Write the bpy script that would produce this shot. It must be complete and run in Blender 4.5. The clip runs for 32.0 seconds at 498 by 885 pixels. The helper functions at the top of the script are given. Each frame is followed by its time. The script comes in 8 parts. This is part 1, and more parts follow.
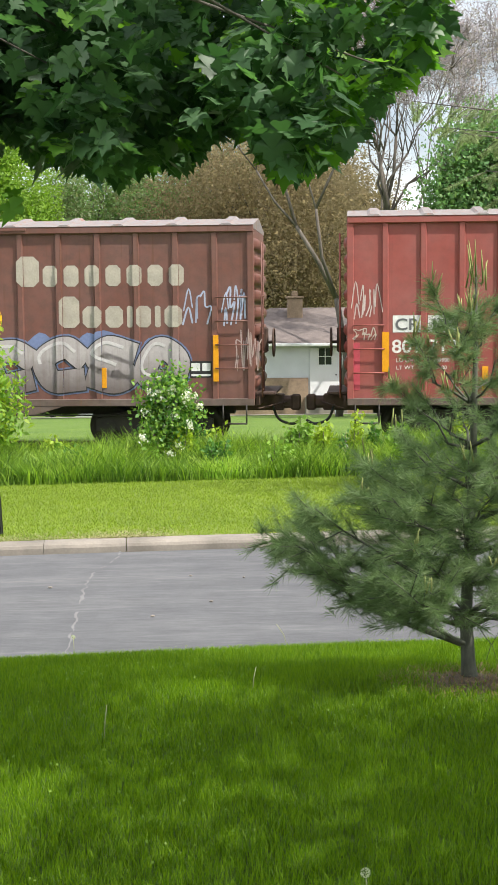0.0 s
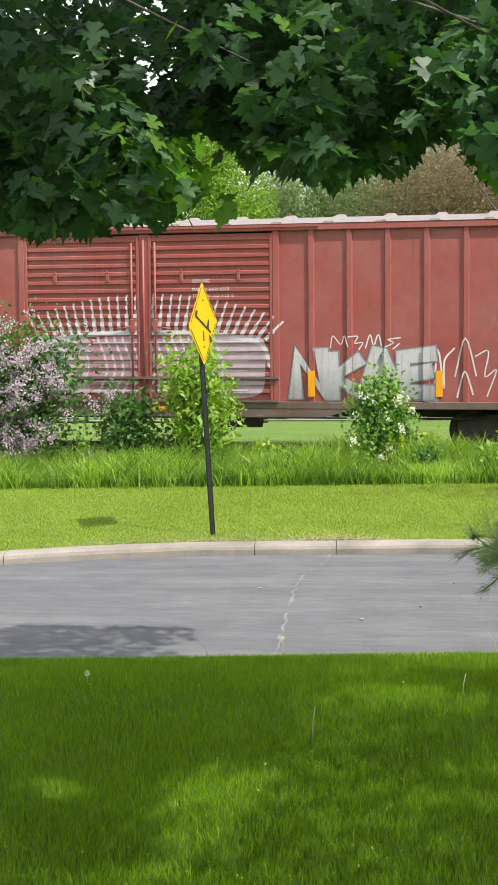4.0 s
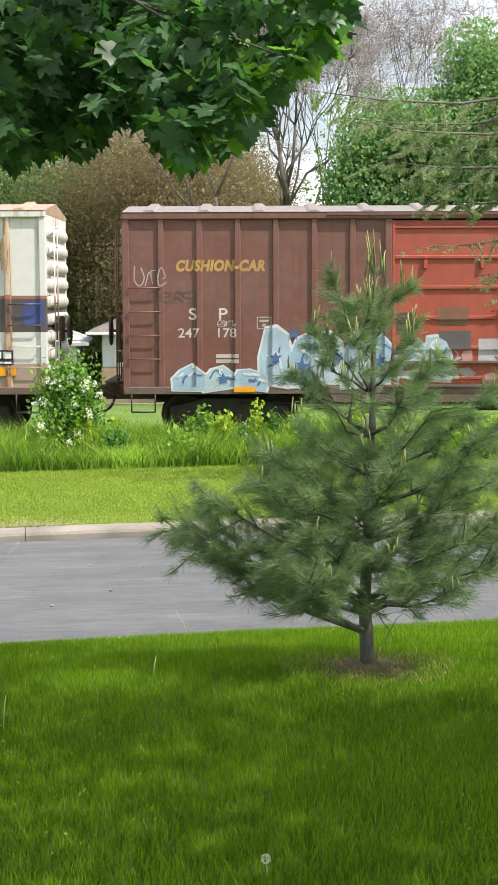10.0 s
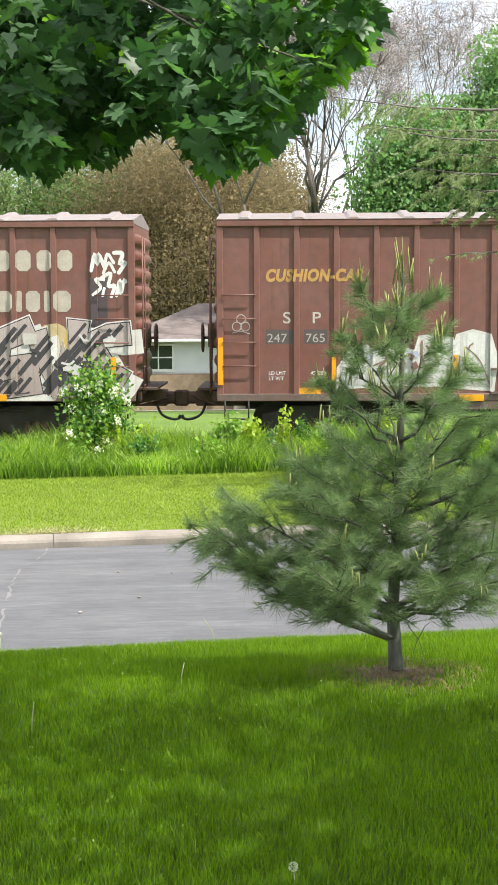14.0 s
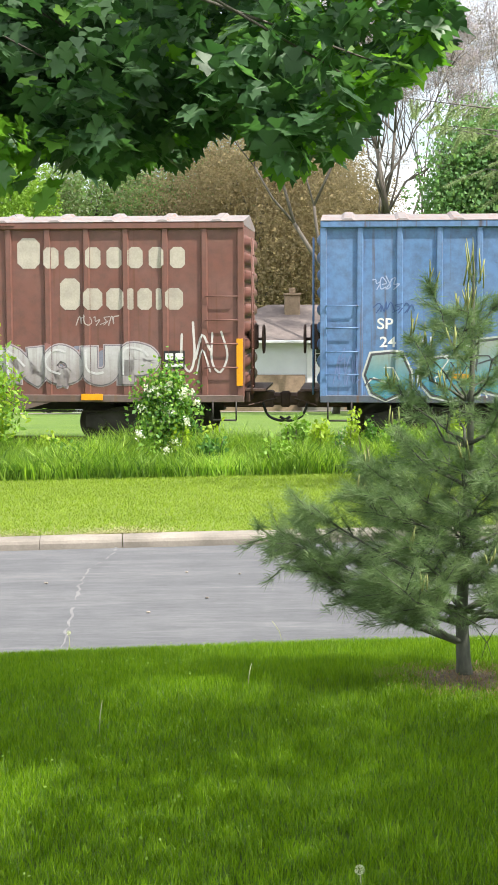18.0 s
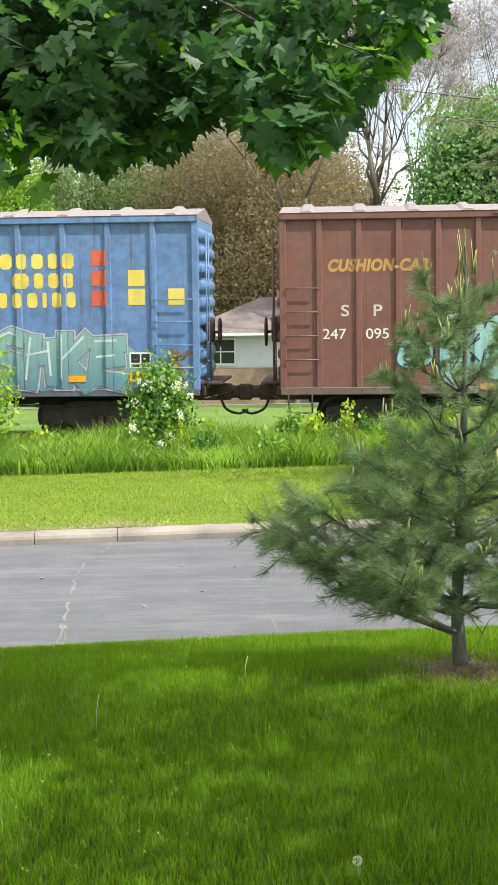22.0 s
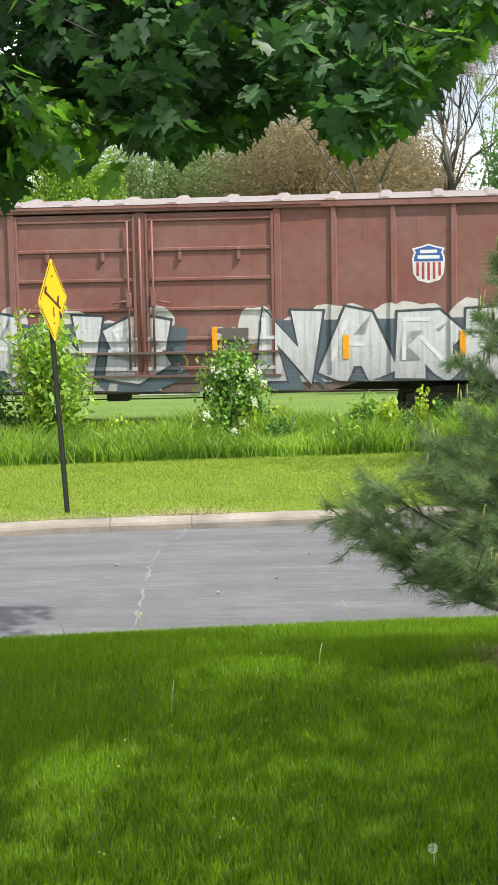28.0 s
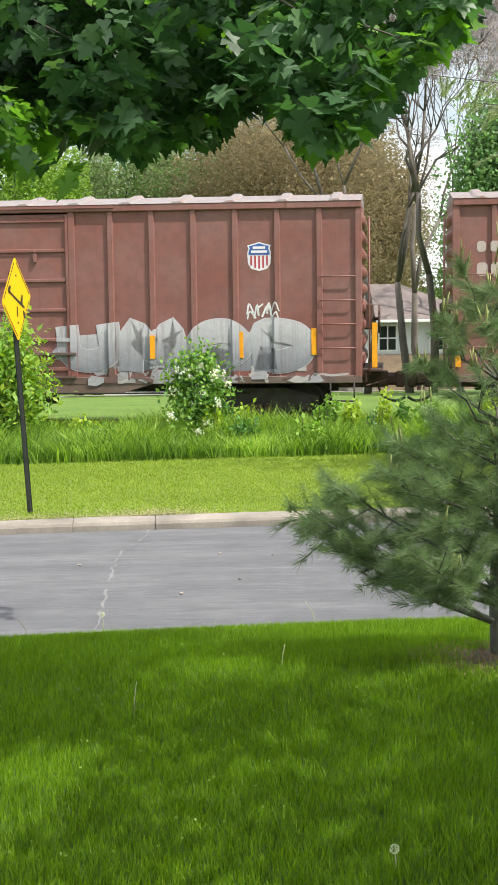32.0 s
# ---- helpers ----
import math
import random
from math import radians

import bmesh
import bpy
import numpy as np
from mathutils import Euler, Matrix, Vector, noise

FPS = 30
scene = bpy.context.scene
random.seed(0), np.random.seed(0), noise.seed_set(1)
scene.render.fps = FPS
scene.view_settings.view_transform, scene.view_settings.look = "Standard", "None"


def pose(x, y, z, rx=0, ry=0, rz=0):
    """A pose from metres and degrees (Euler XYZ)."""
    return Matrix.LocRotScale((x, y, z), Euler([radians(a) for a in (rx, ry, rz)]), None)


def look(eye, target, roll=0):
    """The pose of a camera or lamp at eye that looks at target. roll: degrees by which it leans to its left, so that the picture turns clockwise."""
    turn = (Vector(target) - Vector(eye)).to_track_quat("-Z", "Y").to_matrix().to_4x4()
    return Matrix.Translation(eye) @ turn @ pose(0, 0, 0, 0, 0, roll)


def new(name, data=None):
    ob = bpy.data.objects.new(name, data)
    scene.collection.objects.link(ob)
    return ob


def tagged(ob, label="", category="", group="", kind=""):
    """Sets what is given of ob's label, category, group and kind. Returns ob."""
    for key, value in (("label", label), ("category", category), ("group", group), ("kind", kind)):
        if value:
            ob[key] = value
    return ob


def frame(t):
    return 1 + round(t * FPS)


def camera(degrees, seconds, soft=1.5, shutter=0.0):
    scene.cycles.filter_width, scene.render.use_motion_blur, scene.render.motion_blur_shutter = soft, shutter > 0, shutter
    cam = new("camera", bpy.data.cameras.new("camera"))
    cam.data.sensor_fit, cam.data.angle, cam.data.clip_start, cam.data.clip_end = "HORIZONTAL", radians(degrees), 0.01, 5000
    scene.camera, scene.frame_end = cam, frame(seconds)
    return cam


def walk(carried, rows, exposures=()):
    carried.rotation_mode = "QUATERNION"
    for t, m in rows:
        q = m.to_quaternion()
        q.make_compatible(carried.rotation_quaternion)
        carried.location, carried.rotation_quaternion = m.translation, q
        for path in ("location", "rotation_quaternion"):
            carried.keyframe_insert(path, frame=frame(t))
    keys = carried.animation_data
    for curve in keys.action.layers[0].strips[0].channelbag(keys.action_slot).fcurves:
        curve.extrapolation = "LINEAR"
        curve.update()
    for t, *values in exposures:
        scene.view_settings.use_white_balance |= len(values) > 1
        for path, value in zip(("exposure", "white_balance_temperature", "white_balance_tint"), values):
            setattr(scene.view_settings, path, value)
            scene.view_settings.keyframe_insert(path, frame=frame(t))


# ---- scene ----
# the camera: held by hand in one spot, turning
EYE = (0.0, 0.0, 3.0)
cam = camera(19.26, 32.0, soft=1.6)
# seconds, turn to the left, tilt, roll
TURNS = [
    (0, -0.08, -5.19, -0.47), (0.5, -0.18, -5.04, -0.83), (1, 0.31, -5.16, -0.76), (1.5, 0.44, -5.18, -0.70),
    (2, 0.44, -4.86, -0.69), (2.5, 1.44, -4.70, -0.97), (3, 5.57, -4.84, -0.76), (3.5, 8.79, -5.02, -0.55),
    (5.5, -0.01, -4.58, -0.29), (6, -2.87, -4.18, -0.26), (6.5, -1.39, -4.20, -0.11), (7, 2.84, -4.66, -0.49),
    (7.5, 6.41, -5.24, -0.55), (8, 7.80, -5.85, -0.37), (8.5, 5.00, -5.82, -0.93), (9, 2.53, -5.82, -0.76),
    (9.5, -0.66, -5.86, -0.41), (10, -4.00, -5.66, -0.19), (10.5, -5.67, -5.32, -0.48), (11, -4.20, -5.60, -0.29),
    (11.5, -3.54, -5.89, -0.21), (12, -3.67, -6.02, 0.05), (12.5, -4.24, -5.93, 0.01), (13, -4.02, -5.76, 0.06),
    (13.5, -3.26, -5.57, -0.24), (14, -2.90, -5.38, -0.23), (14.5, -1.42, -5.31, 0.20), (15, 0.26, -5.29, 0.13),
    (15.5, 0.95, -5.61, -0.35), (17.5, -0.12, -5.30, -0.26), (18, -0.21, -5.32, -0.13), (18.5, -0.77, -5.62, 0.16),
    (19, -0.97, -5.93, -0.50), (19.5, -0.44, -5.98, -0.61), (20, -0.03, -5.93, -0.68), (20.5, 0.07, -5.67, -0.50),
    (21, -0.12, -5.41, -0.53), (21.5, -0.30, -5.48, -0.68), (22, -0.45, -5.60, -0.69), (22.5, -0.58, -5.79, -0.49),
    (23, -5.43, -4.72, -0.13), (23.5, -3.49, -4.65, -0.02), (24, 1.12, -5.59, 0.04), (24.5, 5.62, -6.32, -0.39),
    (26.5, 7.43, -7.33, -1.00), (27, 3.74, -6.76, -1.00), (27.5, 2.53, -6.42, -1.09), (28, 2.46, -6.06, -1.14),
    (28.5, 1.75, -5.91, -1.03), (29, 1.40, -5.80, -1.07), (29.5, 1.81, -5.69, -1.14), (30, 1.99, -5.57, -1.15),
    (30.5, 2.29, -5.68, -1.21), (31, 2.15, -5.85, -0.85), (31.5, 1.50, -5.93, -0.74), (32, 1.04, -6.05, -0.73),
]


def aim(turn, tilt, roll):
    return pose(*EYE, 90 + tilt, 0, turn) @ pose(0, 0, 0, 0, 0, roll)


walk(cam, [(t, aim(a, b, c)) for t, a, b, c in TURNS], exposures=[(0, 0.55), (10, 0.6), (13, 0.8), (19, 0.9), (21.5, 0.85), (23, 0.65), (32, 0.65)])

# ---- light: a high, slightly hazy sun from the right and a half-clouded sky ----
SUN = Vector((0.50, -0.31, 0.80)).normalized()
sun_lamp = new("sun", bpy.data.lights.new("sun", "SUN"))
sun_lamp.data.energy, sun_lamp.data.angle, sun_lamp.data.color = 4.6, radians(0.6), (1.0, 0.95, 0.86)
sun_lamp.matrix_world = look(SUN * 50, (0, 0, 0))

world = bpy.data.worlds.new("sky")
scene.world = world
world.use_nodes = True
wn, wl = world.node_tree.nodes, world.node_tree.links
wn.clear()
sky = wn.new("ShaderNodeTexSky")
sky.sky_type, sky.sun_disc = "NISHITA", False
sky.sun_elevation, sky.sun_rotation = math.asin(SUN.z), math.atan2(SUN.x, SUN.y)
sky.air_density, sky.dust_density = 1.0, 2.0
wc = wn.new("ShaderNodeTexCoord")
wm = wn.new("ShaderNodeMapping")
wm.inputs["Scale"].default_value = (1.0, 1.0, 2.2)
wl.new(wc.outputs["Generated"], wm.inputs["Vector"])
cloud = wn.new("ShaderNodeTexNoise")
cloud.inputs["Scale"].default_value, cloud.inputs["Detail"].default_value = 2.6, 7
wl.new(wm.outputs[0], cloud.inputs["Vector"])
ramp = wn.new("ShaderNodeValToRGB")
ramp.color_ramp.elements[0].position, ramp.color_ramp.elements[1].position = 0.36, 0.58
wl.new(cloud.outputs["Fac"], ramp.inputs[0])
wmix = wn.new("ShaderNodeMixRGB")
wmix.inputs[2].default_value = (12.4, 12.6, 13.0, 1)
wl.new(ramp.outputs[0], wmix.inputs[0])
wl.new(sky.outputs[0], wmix.inputs[1])
wbg = wn.new("ShaderNodeBackground")
wbg.inputs["Strength"].default_value = 0.095
wl.new(wmix.outputs[0], wbg.inputs[0])
wl.new(wbg.outputs[0], wn.new("ShaderNodeOutputWorld").inputs[0])

# ---- materials ----
def shader(name):
    m = bpy.data.materials.new(name)
    m.use_nodes = True
    return m, m.node_tree.nodes, m.node_tree.links, m.node_tree.nodes["Principled BSDF"]


def noise_node(n, l, vec, scale, detail=4, rough=0.55):
    t = n.new("ShaderNodeTexNoise")
    t.inputs["Scale"].default_value, t.inputs["Detail"].default_value, t.inputs["Roughness"].default_value = scale, detail, rough
    l.new(vec, t.inputs["Vector"])
    return t.outputs["Fac"]


def ramp_node(n, l, fac, stops):
    r = n.new("ShaderNodeValToRGB")
    e = r.color_ramp.elements
    while len(e) < len(stops):
        e.new(0.5)
    for k, (p, c) in enumerate(stops):
        e[k].position, e[k].color = p, (*c, 1) if len(c) == 3 else c
    l.new(fac, r.inputs[0])
    return r.outputs[0]


def mix_node(n, l, fac, a, b, mode="MIX"):
    x = n.new("ShaderNodeMixRGB")
    x.blend_type = mode
    for k, v in enumerate((fac, a, b)):
        if isinstance(v, (int, float)):
            x.inputs[k].default_value = v
        elif isinstance(v, tuple):
            x.inputs[k].default_value = (*v, 1)
        else:
            l.new(v, x.inputs[k])
    return x.outputs[0]


def coords(n, l, scale=(1, 1, 1), kind="Object"):
    c = n.new("ShaderNodeTexCoord")
    m = n.new("ShaderNodeMapping")
    m.inputs["Scale"].default_value = scale
    l.new(c.outputs[kind], m.inputs["Vector"])
    return m.outputs[0]


def plain(name, c, rough=0.6, var=0.25, scale=6, fine=60, bump=0.2, dist=0.01, metal=0.0, stretch=(1, 1, 1)):
    """A surface with variation at two scales and a fine relief."""
    m, n, l, b = shader(name)
    v = coords(n, l, stretch)
    big, small = noise_node(n, l, v, scale, 5), noise_node(n, l, v, fine, 3)
    lo, hi = tuple(x * (1 - var) for x in c), tuple(min(1, x * (1 + var)) for x in c)
    base = ramp_node(n, l, big, [(0.3, lo), (0.7, hi)])
    base = mix_node(n, l, 0.35, base, ramp_node(n, l, small, [(0.3, (0.55, 0.55, 0.55)), (0.7, (1, 1, 1))]), "MULTIPLY")
    l.new(base, b.inputs["Base Color"])
    b.inputs["Roughness"].default_value, b.inputs["Metallic"].default_value = rough, metal
    bp = n.new("ShaderNodeBump")
    bp.inputs["Strength"].default_value, bp.inputs["Distance"].default_value = bump, dist
    l.new(small, bp.inputs["Height"])
    l.new(bp.outputs[0], b.inputs["Normal"])
    return m


def car_paint(name, c, rust=0.3, dirt=0.35, fade=0.2, bands=(), rough=0.55, streak=(0.12, 0.045, 0.02)):
    """Weathered freight-car paint: faded patches, vertical rust streaks, grime towards the sill; bands: (from, to, colour)."""
    m, n, l, b = shader(name)
    c0 = n.new("ShaderNodeTexCoord")
    oi = n.new("ShaderNodeObjectInfo")
    v = c0.outputs["Object"]
    base = None
    sep = n.new("ShaderNodeSeparateXYZ")
    l.new(v, sep.inputs[0])
    col = c
    for lo, hi, bc in bands:
        g, s = n.new("ShaderNodeMath"), n.new("ShaderNodeMath")
        g.operation, s.operation = "GREATER_THAN", "LESS_THAN"
        g.inputs[1].default_value, s.inputs[1].default_value = lo, hi
        l.new(sep.outputs[2], g.inputs[0]), l.new(sep.outputs[2], s.inputs[0])
        k = n.new("ShaderNodeMath")
        k.operation = "MULTIPLY"
        l.new(g.outputs[0], k.inputs[0]), l.new(s.outputs[0], k.inputs[1])
        col = mix_node(n, l, k.outputs[0], col, bc)
    big = noise_node(n, l, v, 0.9, 5)
    col = mix_node(n, l, ramp_node(n, l, big, [(0.35, (0, 0, 0)), (0.75, (fade, fade, fade))]), col, tuple(min(1, 0.5 * x + 0.22) for x in c))
    ms = n.new("ShaderNodeMapping")
    ms.inputs["Scale"].default_value = (9, 9, 0.35)
    l.new(v, ms.inputs["Vector"])
    off = n.new("ShaderNodeVectorMath")
    l.new(ms.outputs[0], off.inputs[0])
    sc = n.new("ShaderNodeMath")
    sc.operation = "MULTIPLY"
    sc.inputs[1].default_value = 37.0
    l.new(oi.outputs["Random"], sc.inputs[0])
    l.new(sc.outputs[0], off.inputs[1])
    st = noise_node(n, l, off.outputs[0], 1.0, 5, 0.6)
    p = 0.66 - 0.3 * rust
    col = mix_node(n, l, ramp_node(n, l, st, [(p, (0, 0, 0)), (p + 0.14, (min(1, 0.45 + rust),) * 3)]), col, streak)
    gr = noise_node(n, l, v, 5.5, 6, 0.65)
    col = mix_node(n, l, ramp_node(n, l, gr, [(0.4, (0, 0, 0)), (0.72, (dirt, dirt, dirt))]), col, (0.05, 0.04, 0.035))
    l.new(col, b.inputs["Base Color"])
    b.inputs["Roughness"].default_value = rough
    bp = n.new("ShaderNodeBump")
    bp.inputs["Strength"].default_value, bp.inputs["Distance"].default_value = 0.25, 0.012
    l.new(big, bp.inputs["Height"])
    l.new(bp.outputs[0], b.inputs["Normal"])
    return m


def leafy(name, c1, c2, glow=0.35, rough=0.5, kind="island", tint=(1.5, 1.6, 0.6), spec=0.35):
    """Leaves and blades: each one a little different, thin enough to let light through."""
    m, n, l, b = shader(name)
    if kind == "island":
        r = n.new("ShaderNodeNewGeometry").outputs["Random Per Island"]
    else:
        r = n.new("ShaderNodeObjectInfo").outputs["Random"]
    v = coords(n, l)
    nz = noise_node(n, l, v, 1.3, 3)
    col = ramp_node(n, l, r, [(0.0, c1), (1.0, c2)])
    col = mix_node(n, l, 0.5, col, ramp_node(n, l, nz, [(0.3, (0.62, 0.66, 0.6)), (0.7, (1, 1, 1))]), "MULTIPLY")
    l.new(col, b.inputs["Base Color"])
    b.inputs["Roughness"].default_value = rough
    b.inputs["Specular IOR Level"].default_value = spec
    t = n.new("ShaderNodeBsdfTranslucent")
    l.new(mix_node(n, l, 1.0, col, tint, "MULTIPLY"), t.inputs["Color"])
    x = n.new("ShaderNodeMixShader")
    x.inputs[0].default_value = glow
    l.new(b.outputs[0], x.inputs[1]), l.new(t.outputs[0], x.inputs[2])
    l.new(x.outputs[0], n["Material Output"].inputs[0])
    return m


def ground_grass(name, c1, c2, dry1, dry2, scale=0.5, fine=90):
    """Grassy ground; past the road the short turf is drier and yellower."""
    m, n, l, b = shader(name)
    v = coords(n, l)
    a, f = noise_node(n, l, v, scale, 5), noise_node(n, l, v, fine, 3)
    col = ramp_node(n, l, a, [(0.3, c1), (0.7, c2)])
    sep, past = n.new("ShaderNodeSeparateXYZ"), n.new("ShaderNodeMath")
    l.new(v, sep.inputs[0])
    past.operation = "GREATER_THAN"
    past.inputs[1].default_value = 15.5
    l.new(sep.outputs[1], past.inputs[0])
    col = mix_node(n, l, past.outputs[0], col, ramp_node(n, l, a, [(0.3, dry1), (0.7, dry2)]))
    beyond = n.new("ShaderNodeMath")
    beyond.operation = "GREATER_THAN"
    beyond.inputs[1].default_value = 27.5
    l.new(sep.outputs[1], beyond.inputs[0])
    col = mix_node(n, l, beyond.outputs[0], col, ramp_node(n, l, a, [(0.3, (0.095, 0.18, 0.016)), (0.7, (0.155, 0.25, 0.026))]))
    col = mix_node(n, l, 0.6, col, ramp_node(n, l, f, [(0.3, (0.45, 0.5, 0.4)), (0.7, (1, 1, 1))]), "MULTIPLY")
    l.new(col, b.inputs["Base Color"])
    b.inputs["Roughness"].default_value = 0.9
    bp = n.new("ShaderNodeBump")
    bp.inputs["Strength"].default_value, bp.inputs["Distance"].default_value = 0.8, 0.03
    l.new(f, bp.inputs["Height"]), l.new(bp.outputs[0], b.inputs["Normal"])
    return m


def asphalt_mat():
    m, n, l, b = shader("asphalt")
    v = coords(n, l)
    vs, vt = coords(n, l, (0.22, 1.5, 1)), coords(n, l, (0.9, 7.0, 1))
    grit, band, blot = noise_node(n, l, v, 110, 3), noise_node(n, l, vs, 1.3, 8, 0.7), noise_node(n, l, v, 1.6, 8, 0.7)
    worn = noise_node(n, l, vt, 3.0, 6, 0.75)
    col = ramp_node(n, l, band, [(0.3, (0.090, 0.092, 0.100)), (0.5, (0.114, 0.116, 0.124)), (0.72, (0.162, 0.162, 0.167))])
    col = mix_node(n, l, 0.6, col, ramp_node(n, l, worn, [(0.38, (0.72, 0.72, 0.74)), (0.5, (0.98, 0.97, 0.98)), (0.66, (1.35, 1.33, 1.3))]), "MULTIPLY")
    col = mix_node(n, l, 0.5, col, ramp_node(n, l, blot, [(0.3, (0.6, 0.61, 0.62)), (0.7, (1.12, 1.12, 1.1))]), "MULTIPLY")
    col = mix_node(n, l, 0.4, col, ramp_node(n, l, grit, [(0.3, (0.5, 0.5, 0.5)), (0.7, (1.2, 1.2, 1.2))]), "MULTIPLY")
    l.new(col, b.inputs["Base Color"])
    b.inputs["Roughness"].default_value = 0.85
    bp = n.new("ShaderNodeBump")
    bp.inputs["Strength"].default_value, bp.inputs["Distance"].default_value = 0.4, 0.006
    l.new(grit, bp.inputs["Height"]), l.new(bp.outputs[0], b.inputs["Normal"])
    return m


ASPHALT = asphalt_mat()
CONCRETE = plain("concrete", (0.265, 0.235, 0.20), 0.88, 0.3, 1.3, 40, 0.5, 0.004)
CRACK = plain("crack_filler", (0.19, 0.188, 0.19), 0.85, 0.2, 5, 80)
LAWN_SOIL = ground_grass("lawn_ground", (0.06, 0.125, 0.006), (0.12, 0.22, 0.012), (0.135, 0.205, 0.018), (0.20, 0.275, 0.03))
BLADE = leafy("lawn_blade", (0.07, 0.155, 0.004), (0.215, 0.345, 0.012), 0.45, 0.48)
BLADE_FAR = leafy("mown_blade", (0.20, 0.295, 0.024), (0.285, 0.375, 0.045), 0.35)
TALL = leafy("tall_grass_blade", (0.065, 0.15, 0.018), (0.27, 0.42, 0.06), 0.45)
TALL_PALE = leafy("pale_tall_blade", (0.26, 0.42, 0.05), (0.42, 0.56, 0.12), 0.45)
DRY = leafy("dry_clippings", (0.30, 0.27, 0.13), (0.50, 0.46, 0.26), 0.1)
MULCH = plain("mulch", (0.12, 0.085, 0.05), 0.9, 0.35, 30, 120, 0.6)
STEEL_DARK = plain("grimy_steel", (0.035, 0.030, 0.027), 0.7, 0.35, 5, 50, 0.3)
STEEL_BROWN = plain("rusty_brown_steel", (0.075, 0.042, 0.03), 0.75, 0.4, 5, 50, 0.3)
RAIL_STEEL = plain("rail_steel", (0.11, 0.07, 0.05), 0.5, 0.3, 8, 60, 0.2, metal=0.4)
BALLAST = plain("ballast_stone", (0.20, 0.185, 0.17), 0.9, 0.4, 18, 40, 0.9, 0.04)
TIMBER = plain("tie_timber", (0.07, 0.05, 0.038), 0.85, 0.3, 12, 70)
BLACK = plain("black_paint", (0.02, 0.02, 0.02), 0.5, 0.3, 8, 60, 0.1)
WHITE = plain("white_paint", (0.74, 0.74, 0.72), 0.55, 0.12, 8, 60, 0.1)
CREAM = plain("cream_lettering", (0.44, 0.395, 0.33), 0.6, 0.16, 3, 30, 0.1)
POST = plain("green_black_post", (0.03, 0.035, 0.028), 0.5, 0.3, 10, 60, 0.2, metal=0.3)
AMBER = plain("amber_reflector", (0.78, 0.34, 0.01), 0.35, 0.08, 6, 40, 0.05)

# ---- mesh tools ----
def mesh_of(bm, name, mats):
    me = bpy.data.meshes.new(name)
    bm.to_mesh(me)
    bm.free()
    for m in mats if isinstance(mats, (list, tuple)) else [mats]:
        me.materials.append(m)
    return me


def part(name, bm, material, parent, label=""):
    me = bm if isinstance(bm, bpy.types.Mesh) else mesh_of(bm, name, material)
    ob = new(name, me)
    ob.parent = parent
    return tagged(ob, label)


def thing(name, label, category, group="", kind="", m=None):
    ob = new(name)
    if m is not None:
        ob.matrix_world = m
    return tagged(ob, label, category, group, kind)


def solid(name, bm, material, label, category="", group="", kind=""):
    return tagged(new(name, mesh_of(bm, name, material)), label, category, group, kind)


def box(bm, x0, x1, y0, y1, z0, z1, bev=0.0, mi=0):
    vs = [bm.verts.new((x, y, z)) for x in (x0, x1) for y in (y0, y1) for z in (z0, z1)]
    fs = [bm.faces.new([vs[i] for i in f]) for f in ((0, 1, 3, 2), (4, 6, 7, 5), (0, 4, 5, 1), (2, 3, 7, 6), (0, 2, 6, 4), (1, 5, 7, 3))]
    for f in fs:
        f.material_index = mi
    if bev:
        r = bmesh.ops.bevel(bm, geom=list({e for f in fs for e in f.edges}), offset=bev, segments=1, affect="EDGES")
        for f in r["faces"]:
            f.material_index = mi
    return fs


def rod(bm, p, q, r, r2=None, n=8, mi=0):
    p, q = Vector(p), Vector(q)
    a = (q - p).normalized()
    u = a.orthogonal().normalized()
    w = a.cross(u)
    r2 = r if r2 is None else r2
    rings = []
    for c, k in ((p, r), (q, r2)):
        rings.append([bm.verts.new(c + (u * math.cos(2 * math.pi * i / n) + w * math.sin(2 * math.pi * i / n)) * k) for i in range(n)])
    for i in range(n):
        j = (i + 1) % n
        f = bm.faces.new((rings[0][i], rings[0][j], rings[1][j], rings[1][i]))
        f.smooth, f.material_index = True, mi
    for ring in (list(reversed(rings[0])), rings[1]):
        bm.faces.new(ring).material_index = mi


def tube(bm, pts, radii, n=7, mi=0):
    """A tapering limb through the points."""
    pts = [Vector(p) for p in pts]
    rings = []
    u = None
    for i, p in enumerate(pts):
        a = (pts[min(i + 1, len(pts) - 1)] - pts[max(i - 1, 0)]).normalized()
        u = (u - a * u.dot(a)).normalized() if u is not None and (u - a * u.dot(a)).length > 1e-4 else a.orthogonal().normalized()
        w = a.cross(u)
        rings.append([bm.verts.new(p + (u * math.cos(2 * math.pi * k / n) + w * math.sin(2 * math.pi * k / n)) * radii[i]) for k in range(n)])
    for A, B in zip(rings, rings[1:]):
        for k in range(n):
            j = (k + 1) % n
            f = bm.faces.new((A[k], A[j], B[j], B[k]))
            f.smooth, f.material_index = True, mi
    bm.faces.new(list(reversed(rings[0]))).material_index = mi
    bm.faces.new(rings[-1]).material_index = mi


